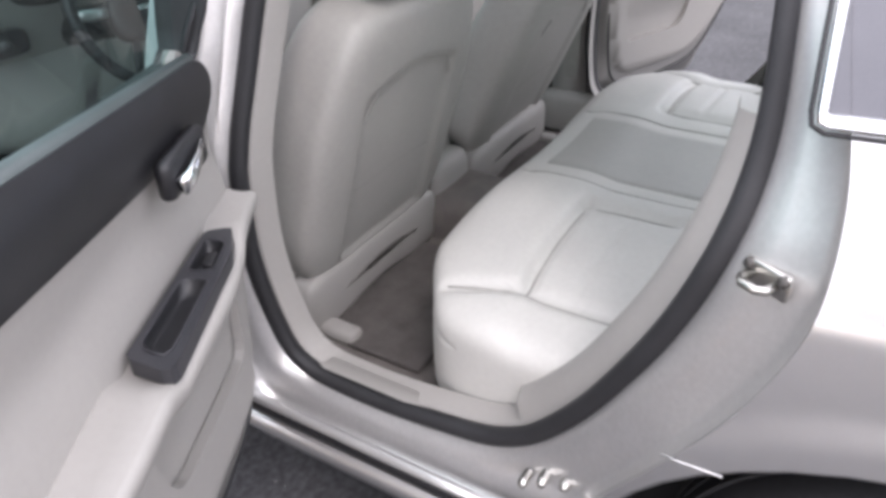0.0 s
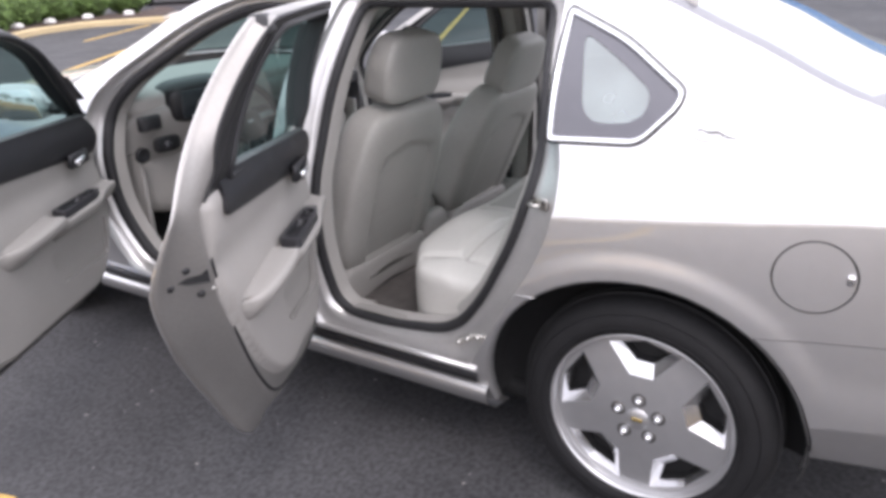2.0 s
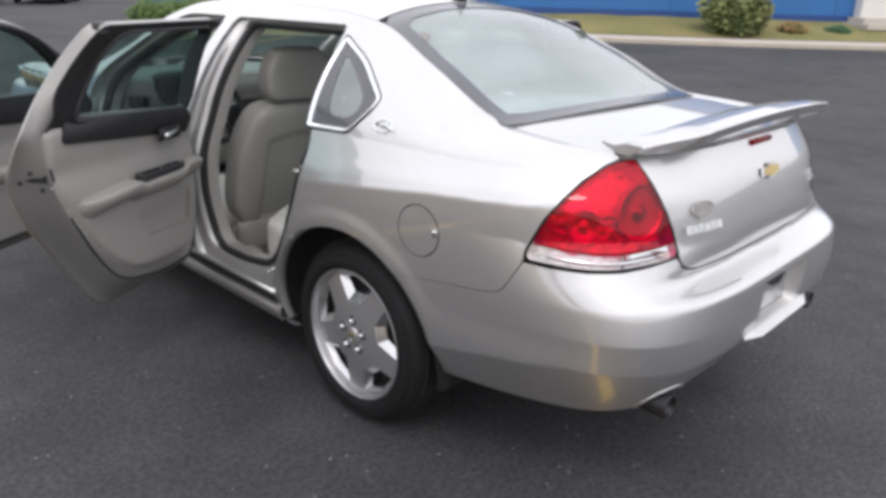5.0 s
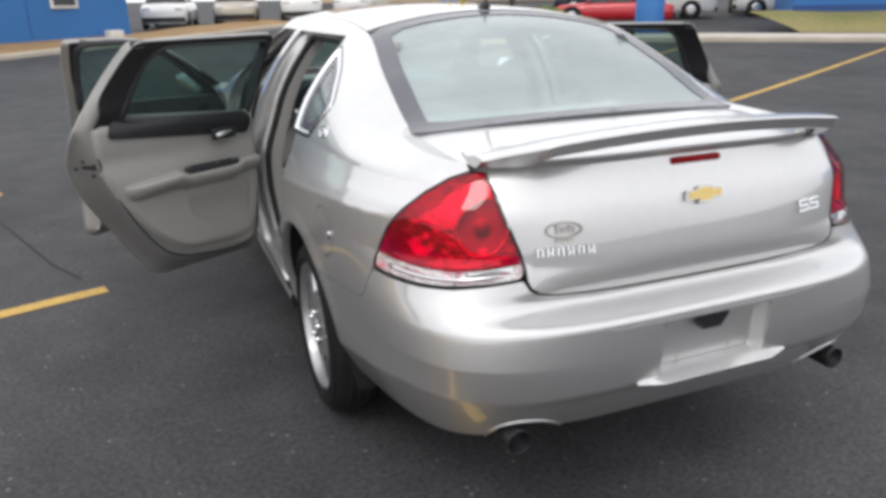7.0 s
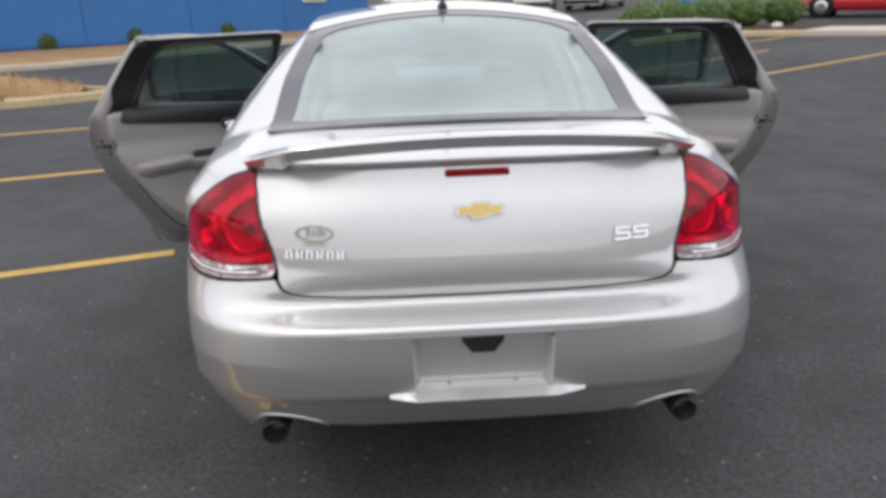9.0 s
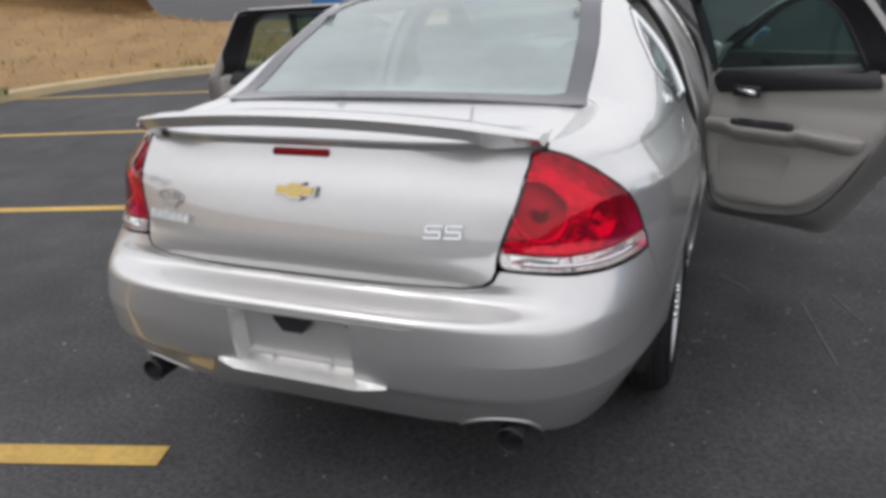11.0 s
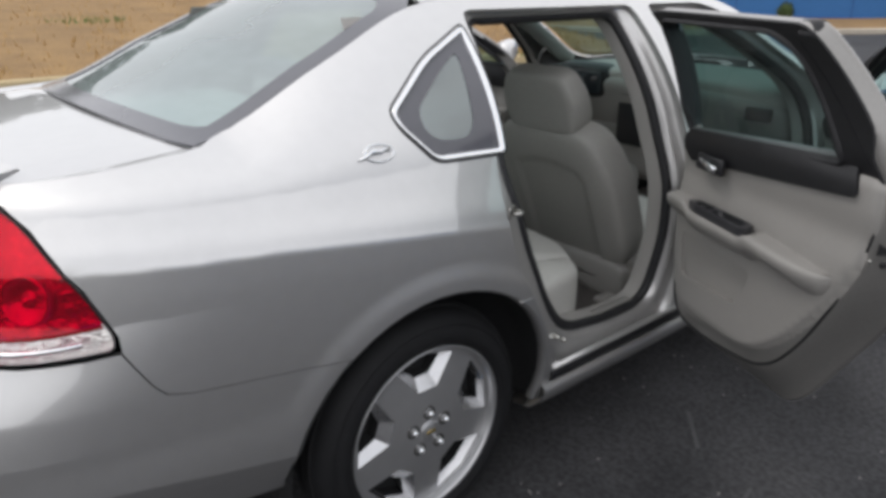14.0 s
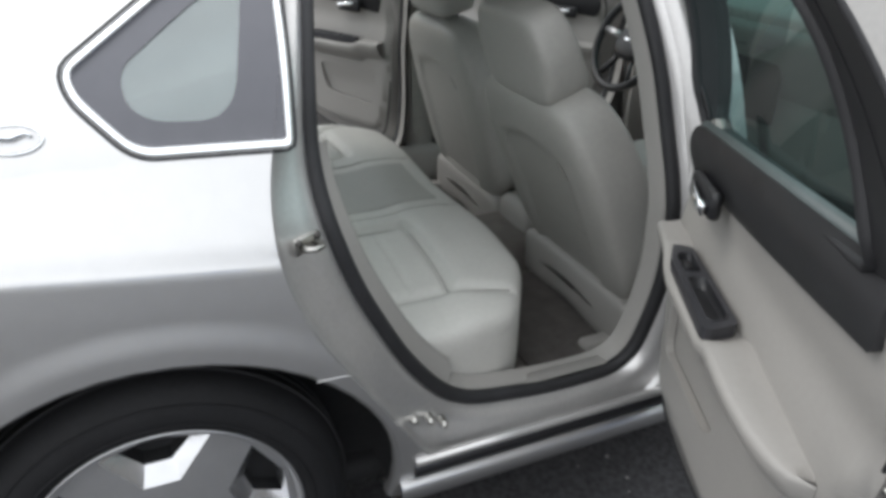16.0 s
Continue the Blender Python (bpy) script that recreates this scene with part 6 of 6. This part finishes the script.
def bank(name, edge, far_pts, rise, mat, label, rows=14, noise_amp=0.05):
    """Sloping earth behind a kerb: from the kerb's line to a far line, rising."""
    n = 50
    a = even([Vector((*p, 0)) for p in edge], n, False)
    b = even([Vector((*p, 0)) for p in far_pts], n, False)
    loops = []
    for k in range(rows + 1):
        f = (k / rows) ** 1.6
        row = []
        for p, q in zip(a, b):
            v = p.lerp(q, f)
            h = 0.13 + rise(f) + noise_amp * f**0.3 * noise.noise(Vector((v.x * 0.6, v.y * 0.6, 0)))
            row.append((v.x, v.y, lie(v.x, v.y) * (1 - f) + lie(p.x, p.y) * f + h))
        loops.append(row)
    bm = loft(loops, False)
    for f in bm.faces:
        f.normal_update()
    if sum(f.normal.z for f in bm.faces) < 0:
        bmesh.ops.reverse_faces(bm, faces=bm.faces[:])
    return setting(name, bm, mat, label, True), loops


def blades(name, spots, high, mat, label, spread=0.02):
    """Many thin blades of grass in one object."""
    rng = random.Random(5)
    verts, faces = [], []
    for x, y, z in spots:
        a = rng.uniform(0, math.tau)
        h = high * rng.uniform(0.5, 1.2)
        w = spread * rng.uniform(0.6, 1.3)
        lx, ly = rng.uniform(-0.5, 0.5) * h, rng.uniform(-0.5, 0.5) * h
        i = len(verts)
        verts += [(x - w * math.cos(a), y - w * math.sin(a), z - 0.01), (x + w * math.cos(a), y + w * math.sin(a), z - 0.01), (x + lx, y + ly, z + h)]
        faces.append((i, i + 1, i + 2))
    me = bpy.data.meshes.new(name)
    me.from_pydata(verts, [], faces)
    me.materials.append(mat)
    return tagged(new(name, me), label, "grass", "", "stuff")


def verges():
    # the dry bank beyond the parking stalls
    west = [(-9.2, -40), (-9.15, -12), (-9.15, 1.5), (-9.25, 3.2), (-9.4, 5.2), (-9.0, 7.0), (-7.6, 8.6), (-6.3, 9.3), (-5.2, 9.75), (-4.85, 10.2), (-5.3, 10.75), (-7.4, 11.8), (-11.0, 12.9), (-20.0, 15.0), (-45, 20)]
    kerb(west, KERB_YELLOW, "faded yellow concrete kerb")
    inner = [(-9.36, -40), (-9.31, -12), (-9.31, 1.5), (-9.4, 3.25), (-9.5, 5.3), (-9.08, 7.15), (-7.7, 8.8), (-6.4, 9.5), (-5.3, 9.9), (-5.05, 10.2), (-5.4, 10.6), (-7.4, 11.6), (-11.0, 12.7), (-20.0, 14.8), (-45, 19.8)]
    ridge = [(-60, -60), (-50, -30), (-46, -12), (-44, -2), (-42, 4), (-38, 7), (-30, 9), (-22, 10.0), (-15, 10.4), (-11, 10.5), (-10, 10.6), (-11, 10.9), (-14, 11.6), (-28, 13.2), (-60, 17)]
    _, loops = bank("dry_bank", inner, ridge, lambda f: 1.75 * f**0.75, DRY, "bank of dry tan grass")
    rng = random.Random(3)
    spots = []
    for _ in range(9000):
        i, j = rng.randrange(len(loops) - 6), rng.randrange(4, 44)
        a, b, c = Vector(loops[i][j]), Vector(loops[i + 1][j]), Vector(loops[i][j + 1])
        spots.append(tuple(a + (b - a) * rng.random() + (c - a) * rng.random()))
    blades("dry_grass", spots, 0.13, material("straw", (0.46, 0.30, 0.13), 0.9, vary=0.3, scale=2), "dry tan grass blades")
    weed_spots = []
    for cx, cy, cz, r, k in ((-9.32, 5.0, 0.13, 0.14, 70), (-9.2, 4.1, 0.0, 0.10, 50), (-9.6, 4.4, 0.2, 0.22, 120), (-9.1, 3.6, 0.0, 0.12, 40), (-7.0, 9.2, 0.14, 0.4, 140), (-8.6, 8.2, 0.16, 0.4, 120), (-11.5, 6.8, 0.35, 0.5, 120), (-14.5, 3.5, 0.6, 0.6, 140), (-17.0, 8.2, 0.75, 1.4, 260), (-12.0, 0.5, 0.45, 0.3, 80), (-22, 8.0, 1.1, 2.5, 420)):
        for _ in range(k // 2):
            a, d = rng.uniform(0, math.tau), 1.3 * r * math.sqrt(rng.random())
            weed_spots.append((cx + d * math.cos(a), cy + d * math.sin(a), cz))
    blades("weeds", weed_spots, 0.12, LEAF, "small green weeds", 0.02)
    # verge before the far blue wall in the north-west
    nw = [(-40, 8.5 + 8), (-24, 15.6), (-14, 15.9), (-9.6, 16.7), (-7.2, 19.0), (-4.8, 20.9), (-3.3, 22.3), (1.0, 26.0), (6, 31)]
    kerb(nw, KERB, "pale concrete kerb")
    bank("north_west_verge", [(x - 0.05, y + 0.16) for x, y in nw], [(-40, 20), (-26, 20), (-18, 20.2), (-14, 21.2), (-11, 22.6), (-8, 24.1), (-5, 25.6), (-1.4, 27.4), (4, 33)], lambda f: 0.10 * f, DRY, "dry grass verge by the blue wall")
    # verge with the hedge, and the lawn of the second blue building
    ne = [(5.6, 15.5), (7.2, 16.5), (8.6, 16.75), (10.2, 15.9), (13.3, 13.9), (16.6, 11.0), (19.0, 8.4), (22.0, 5.6), (26.2, 2.2), (29.0, -0.4), (45, -15)]
    kerb(ne[:4], KERB_YELLOW, "faded yellow kerb end")
    kerb(ne[3:], KERB, "pale concrete kerb")
    walk_in = [(x + 0.15, y + 0.16) for x, y in ne[3:]]
    walk_out = [(11.6, 17.1), (14.5, 15.2), (17.6, 12.2), (20.0, 9.6), (23.0, 6.8), (27.2, 3.4), (30.0, 0.8), (46, -13.8)]
    bank("pavement", walk_in, walk_out, lambda f: 0.02 * f, WALK, "pale concrete pavement", 4, 0.0)
    bank("lawn", [(16.4, 13.4)] + walk_out[2:], [(17.3, 16.4), (18.3, 15.5), (21, 13.0), (24.5, 9.9), (28.6, 6.2), (31.4, 3.7), (47.5, -10.8)], lambda f: 0.55 * f, GREEN, "patchy lawn before the blue wall", 8, 0.05)
    hedge_in = [(5.7, 15.75), (7.2, 16.7), (8.7, 16.95), (10.3, 16.1), (11.6, 17.1)]
    bank("hedge_bed", hedge_in, [(6.2, 17.6), (8.2, 18.8), (10.2, 19.2), (12.0, 18.9), (13.0, 19.6)], lambda f: 0.03, MULCH, "dark mulch bed under the hedge", 5, 0.03)


def foliage(name, centre, radii, count, leaf, mat, parent, seed, label=""):
    """A crown of many small leaves with an uneven outline."""
    rng = random.Random(seed)
    verts, faces = [], []
    for _ in range(count):
        d = Vector((rng.gauss(0, 1), rng.gauss(0, 1), rng.gauss(0, 1))).normalized()
        bump = 1 + 0.22 * noise.noise(d * 2.2 + Vector((seed, 0, 0))) + 0.10 * noise.noise(d * 6 + Vector((0, seed, 0)))
        r = bump * rng.uniform(0.55, 1.0) ** 0.4
        p = Vector(centre) + Vector((d.x * radii[0], d.y * radii[1], d.z * radii[2])) * r
        u = Vector((rng.gauss(0, 1), rng.gauss(0, 1), rng.gauss(0, 1))).normalized()
        w = u.orthogonal().normalized()
        s = leaf * rng.uniform(0.6, 1.3)
        i = len(verts)
        verts += [tuple(p - u * s), tuple(p + w * s * 0.45), tuple(p + u * s), tuple(p - w * s * 0.45)]
        faces.append((i, i + 1, i + 2, i + 3))
    me = bpy.data.meshes.new(name)
    me.from_pydata(verts, [], faces)
    me.materials.append(mat)
    ob = new(name, me)
    if parent:
        ob.parent = parent
    return tagged(ob, label)


def shrub(at, radii, mat, label, seed, count=1600, leaf=0.05, group=""):
    z = lie(*at) + 0.12
    ob = empty("shrub", label, "shrub", group)
    part("stems", tube([(at[0], at[1], z - 0.15), (at[0] + 0.03, at[1], z + radii[2] * 0.8)], lambda s: 0.05 - 0.03 * s, False, 7), BARK, ob)
    foliage("leaves", (at[0], at[1], z + radii[2] * 0.92), radii, count, leaf, mat, ob, seed, "dense small leaves")
    # a solid dark green core paints the shade inside the shrub
    core = cushion((radii[0] * 0.80, radii[1] * 0.80, radii[2] * 0.85), 2.4, 5, None, (at[0], at[1], z + radii[2] * 0.85))
    part("inner_core", core, material("hedge_shade", (0.05, 0.08, 0.02), 0.9, vary=0.3, scale=5), ob, "dark core in place of shade among the leaves")
    return ob


def tree(at, high, crown_r, mat, label, seed, count=1800, leaf=0.12):
    x, y = at
    z = lie(x, y)
    ob = empty("tree", label, "tree")
    rng = random.Random(seed)
    part("trunk", tube([(x, y, z - 0.1), (x + 0.05, y, z + high * 0.35), (x, y + 0.05, z + high * 0.75)], lambda s: high * (0.03 - 0.018 * s), False, 9), BARK, ob, "tapered trunk")
    for k in range(6):
        a = rng.uniform(0, math.tau)
        h = high * rng.uniform(0.38, 0.62)
        part("limb", tube([(x + 0.03, y, z + h), (x + crown_r * 0.4 * math.cos(a), y + crown_r * 0.4 * math.sin(a), z + h + high * 0.12), (x + crown_r * 0.75 * math.cos(a), y + crown_r * 0.75 * math.sin(a), z + h + high * 0.22)], lambda s: high * (0.012 - 0.008 * s), False, 6), BARK, ob)
    for k in range(5):
        a = k * math.tau / 5 + rng.uniform(-0.3, 0.3)
        c = (x + 0.42 * crown_r * math.cos(a), y + 0.42 * crown_r * math.sin(a), z + high * rng.uniform(0.62, 0.80))
        foliage("crown", c, (crown_r * 0.62, crown_r * 0.62, high * 0.20), count // 5, leaf, mat, ob, seed * 7 + k, "leafy crown")
    return ob


def vehicle(label, paint, at, heading, size, roof, category="car", nose=0.26, tail_len=0.14, group=""):
    """A parked car far off: lofted body, glasshouse with panes, lamps and wheels. size: length, width; roof: height."""
    L, W = size
    z = lie(*at)
    ob = empty("parked_car", label, category, group, Matrix.Translation((*at, z)) @ Matrix.Rotation(radians(heading), 4, "Z"))
    belt = roof * 0.60
    loops = []
    for f, h, w in ((0.0, 0.62, 0.80), (0.02, 0.80, 0.90), (0.10, 0.92, 0.97), (0.25, 0.97, 1.0), (0.5, 1.0, 1.0), (0.8, 1.0, 1.0), (0.93, 0.96, 0.97), (0.985, 0.85, 0.92), (1.0, 0.65, 0.84)):
        x = L / 2 - f * L
        b = belt * h
        hw = W / 2 * w
        loops.append([(x, -hw * 0.92, 0.20), (x, -hw, 0.38), (x, -hw, b * 0.82), (x, -hw * 0.92, b), (x, 0, b * 1.03), (x, hw * 0.92, b), (x, hw, b * 0.82), (x, hw, 0.38), (x, hw * 0.92, 0.20)])
    body_ob = part("body", loft(loops, True, (True, True)), paint, ob, "painted body")
    x0, x1 = L / 2 - nose * L, -L / 2 + tail_len * L
    cab = lambda z0, inset, grow: [(x0 - inset * 1.3 + grow, -W / 2 * 0.90 + inset * 0.45 - grow), (x0 - inset * 1.3 + grow, W / 2 * 0.90 - inset * 0.45 + grow), (x1 + inset * 0.75 - grow, W / 2 * 0.90 - inset * 0.45 + grow), (x1 + inset * 0.75 - grow, -W / 2 * 0.90 + inset * 0.45 - grow)]
    hgt = roof - belt
    lo, hi = cab(0, 0.0, 0), cab(0, hgt * 0.75, 0)
    part("roof", loft([[(x, y, belt + hgt * 0.86) for x, y in cab(0, hgt * 0.65, 0.01)], [(x, y, roof - 0.02) for x, y in hi], [(x * 0.9, y * 0.85, roof) for x, y in hi]], True, (True, True)), paint, body_ob, "painted roof")
    part("glasshouse", loft([[(x, y, belt - 0.02) for x, y in lo], [(x, y, belt + hgt * 0.88) for x, y in cab(0, hgt * 0.66, 0)]], True, (False, True)), DARKGLASS, body_ob, "dark windows", False)
    for s in (-1, 1):
        for f in (0.0, 0.36, 0.68, 1.0):
            xb, xt = x0 + (x1 - x0) * f, x0 - hgt * 0.86 + (x1 - x0 + hgt * 1.35) * f
            part("pillar", tube([(xb, s * W / 2 * 0.905, belt - 0.02), (xt, s * (W / 2 * 0.905 - hgt * 0.30), belt + hgt * 0.9)], 0.035, False, 6), paint, body_ob)
        for fx in (0.19, 0.80):
            wx = L / 2 - fx * L
            w = empty("wheel")
            w.parent = ob
            w.matrix_basis = Matrix.Translation((wx, s * (W / 2 + 0.015), 0.33)) @ Matrix.Rotation(radians(90 * s), 4, "Z")
            part("wheel_arch", disc_stack([(0.0, -0.008), (0.395, -0.008), (0.40, -0.04)], 24), DARK, w)
            part("tyre", disc_stack([(0.20, -0.20), (0.33, -0.20), (0.345, -0.02), (0.31, 0.01), (0.21, 0.0)], 24), TYRE, w)
            part("rim", disc_stack([(0.0, 0.004), (0.10, 0.0), (0.19, 0.006), (0.215, -0.01)], 20), ALLOY, w, "alloy wheel")
        part("headlamp", box((0.10, 0.32, 0.13), (L / 2 - 0.07, s * W * 0.34, belt * 0.74), 0.03), CLEAR, body_ob)
        part("tail_lamp", box((0.08, 0.30, 0.15), (-L / 2 + 0.06, s * W * 0.35, belt * 0.78), 0.03), RED, body_ob)
    part("bumper", box((0.14, W * 0.9, 0.20), (L / 2 - 0.03, 0, 0.38), 0.05), BLACK, body_ob)
    part("bumper", box((0.14, W * 0.9, 0.20), (-L / 2 + 0.03, 0, 0.38), 0.05), BLACK, body_ob)
    return ob


def wall_of(a, b, base, high, mat, label, name):
    """A building seen as a long wall with a roof behind it."""
    a, b = Vector((*a, 0)), Vector((*b, 0))
    d = (b - a)
    ln = d.length
    d.normalize()
    m = Matrix.Translation(a) @ Matrix.Rotation(math.atan2(d.y, d.x), 4, "Z")
    ob = empty(name, label, "building", "", m)
    part("wall", box((ln, 9.0, high), (ln / 2, 4.5, base + high / 2 - 0.4), 0.02), mat, ob, "painted block wall", False)
    part("roof", box((ln + 0.3, 9.3, 0.25), (ln / 2, 4.5, base + high - 0.3), 0.03), WHITE, ob, "pale flat roof edge", False)
    part("plinth", box((ln + 0.04, 0.06, 0.35), (ln / 2, -0.03, base + 0.02), 0.01), BLUE_DARK, ob, "darker plinth", False)
    return ob, ln


def buildings():
    ob, ln = wall_of((-13.6, 21.0), (-1.4, 27.0), 0.15, 5.0, BLUE, "long blue painted commercial building", "blue_building")
    w = part("window", box((0.9, 0.10, 1.3), (ln - 2.2, -0.02, 2.1), 0.01), WHITE, ob, "white-framed window", False)
    part("window_pane", box((0.7, 0.04, 1.1), (ln - 2.2, -0.08, 2.1), 0.005), DARKGLASS, w, "", False)
    for k in range(1, 4):
        part("wall_joint", box((0.02, 0.015, 4.6), (ln * k / 4, -0.004, 2.2), 0), BLUE_DARK, ob, "", False)
    part("low_box", box((0.5, 0.4, 0.5), (ln - 0.9, -0.6, 0.45), 0.03), WHITE, ob, "pale service box", False)
    ob, ln = wall_of((18.3, 15.5), (46.0, -9.5), 1.0, 5.0, BLUE, "blue painted building with a pale entrance pier", "blue_building")
    at = 14.3
    pier = part("entrance_pier", box((2.3, 0.5, 4.6), (at, -0.2, 2.9), 0.03), WHITE, ob, "pale entrance pier", False)
    part("step", box((3.2, 1.6, 0.22), (at, -0.9, 0.86), 0.03), WALK, ob, "concrete entrance step", False)
    part("step", box((2.8, 1.0, 0.22), (at, -0.6, 1.06), 0.03), WALK, ob, "concrete entrance step", False)
    for dx in (3.1, 4.3):
        part("wall_box", box((0.55, 0.35, 0.7), (at + dx, -0.15, 2.25), 0.05), BLUE_DARK, ob, "dark blue wall fitting", False)
    for k in range(1, 6):
        part("wall_joint", box((0.02, 0.015, 4.6), (ln * k / 6, -0.004, 3.2), 0), BLUE_DARK, ob, "", False)
    # far beige building beyond the road, with its windows
    ob, ln = wall_of((14, 62), (52, 50), 1.5, 7.0, BEIGE, "far beige rendered building with small windows", "beige_building")
    for k in range(9):
        w = part("window", box((1.1, 0.12, 1.8), (2.5 + k * 4.2, -0.03, 4.6), 0.02), WHITE, ob, "", False)
        part("window_pane", box((0.9, 0.04, 1.6), (2.5 + k * 4.2, -0.10, 4.6), 0.01), DARKGLASS, w, "", False)
    lw = box((48, 0.4, 1.1), (0, 0, 0), 0.03)
    ob = setting("garden_wall", lw, BEIGE, "low tan garden wall")
    ob.matrix_basis = Matrix.Translation((32, 45, 2.0)) @ Matrix.Rotation(radians(-20), 4, "Z")


def post(at, base_r, base_h, high, label):
    z = lie(*at)
    ob = empty("lamp_post", label, "post", "posts with blue bases")
    part("base", disc_stack([(base_r, 0), (base_r, base_h - 0.04), (base_r - 0.04, base_h), (0, base_h)], 24), BLUE, ob, "blue painted concrete base").matrix_basis = Matrix.Translation((*at, z - 0.05)) @ Matrix.Rotation(radians(-90), 4, "Y")
    part("pole", tube([(at[0], at[1], z + base_h - 0.1), (at[0], at[1], z + high)], 0.09, False, 12), YELLOW_PAINT, ob, "yellow painted pole")
    part("foot_plate", box((0.36, 0.36, 0.04), (at[0], at[1], z + base_h), 0.01), YELLOW_PAINT, ob, "yellow foot plate")


def surroundings():
    for k, (x, y) in enumerate(((6.25, 16.9), (7.35, 17.55), (8.5, 18.0), (9.6, 18.2), (10.75, 18.1))):
        shrub((x, y), (0.62 + 0.05 * (k % 2), 0.60, 0.44), LEAF, "clipped round green hedge shrub in a mulch bed", 11 + k, 1500, 0.05, "hedge shrubs")
    for k, (x, y) in enumerate(((7.0, 16.95), (8.0, 17.3), (9.1, 17.45), (10.2, 17.3))):
        bm = cushion((0.14, 0.11, 0.08), 2.4, 4, lambda p: (p.x * (1 + 0.2 * math.sin(p.y * 40 + k)), p.y, p.z), (x, y, lie(x, y) + 0.18))
        tagged(new("stone", mesh_of("stone", bm, WHITE)), "pale rounded stone in the mulch bed", "stone", "bed stones")
    shrub((22.2, 8.6), (1.15, 1.1, 0.85), material("grassy_leaf", (0.22, 0.24, 0.09), 0.7, vary=0.3, scale=3), "tall pale green ornamental grass clump", 31, 2200, 0.11)
    shrub((25.6, 6.4), (0.45, 0.45, 0.22), material("teal_leaf", (0.05, 0.16, 0.09), 0.7, vary=0.2, scale=3), "small blue-green cushion plant", 32, 500, 0.05)
    shrub((24.2, 7.4), (0.6, 0.5, 0.25), material("rust_leaf", (0.32, 0.19, 0.08), 0.8, vary=0.3, scale=3), "dry rust-coloured bedding plant", 33, 500, 0.06)
    for k, (x, y) in enumerate(((-11.6, 22.0), (-9.2, 23.2), (-6.4, 24.6))):
        shrub((x, y), (0.28, 0.28, 0.30), LEAF2, "small dark weed bush by the blue wall", 41 + k, 300, 0.05)
    tree((12.4, 23.6), 4.6, 1.35, material("young_tree_leaf", (0.17, 0.19, 0.07), 0.7, vary=0.35, scale=2), "young park tree with a dense crown", 3, 2600, 0.09)
    tree((21.0, 26.2), 7.5, 2.6, LEAF2, "dark leafy tree behind the parked cars", 4, 2600, 0.16)
    tree((24.5, 24.6), 7.0, 2.6, LEAF2, "dark leafy tree behind the parked cars", 5, 2600, 0.16)
    for k in range(6):
        tree((-40 - 2 * (k % 2), 20 - 7.5 * k), 8.5 + (k % 3), 3.4, LEAF2, "dark tree on the far side of the bank", 50 + k, 1600, 0.30)
    post((14.4, 17.7), 0.46, 1.15, 6.5, "yellow lamp post on a blue concrete base")
    post((11.0, 25.0), 0.40, 0.75, 6.5, "yellow lamp post on a blue concrete base")
    post((13.8, 33.0), 0.40, 0.8, 6.5, "yellow lamp post on a blue concrete base")
    vehicle("red two-door coupe parked behind the hedge", CAR_RED, (15.35, 21.2), 143, (4.5, 1.75), 1.36, "car", 0.30, 0.16)
    vehicle("white sport utility vehicle with dark windows", CAR_WHITE, (19.3, 23.8), 143, (5.0, 1.95), 1.95, "car", 0.24, 0.02)
    vehicle("dark navy pickup truck", CAR_NAVY, (20.9, 29.4), 143, (5.2, 1.95), 1.8, "car", 0.26, 0.36)
    vehicle("white parked saloon car", CAR_WHITE, (24.6, 21.4), 140, (4.6, 1.8), 1.45, "car")
    vehicle("tan minivan parked beside others", CAR_TAN, (27.2, 24.0), 140, (4.8, 1.9), 1.75, "car", 0.22, 0.03)
    vehicle("white parked pickup truck", CAR_WHITE, (0.4, 34.2), -100, (5.3, 1.95), 1.8, "car", 0.26, 0.36)
    vehicle("tan parked sport utility vehicle", CAR_TAN, (3.4, 34.4), -100, (4.8, 1.9), 1.75, "car", 0.24, 0.04)
    vehicle("white van parked far off", CAR_WHITE, (6.6, 34.6), -104, (5.0, 1.95), 1.95, "car", 0.22, 0.02)
    vehicle("white pickup truck parked beside a van", CAR_WHITE, (9.8, 35.0), -120, (5.3, 1.95), 1.85, "car", 0.26, 0.36)
    vehicle("white saloon car parked far off", CAR_WHITE, (-34, 14.0), 80, (4.7, 1.85), 1.5, "car")


ground()
verges()
buildings()
surroundings()
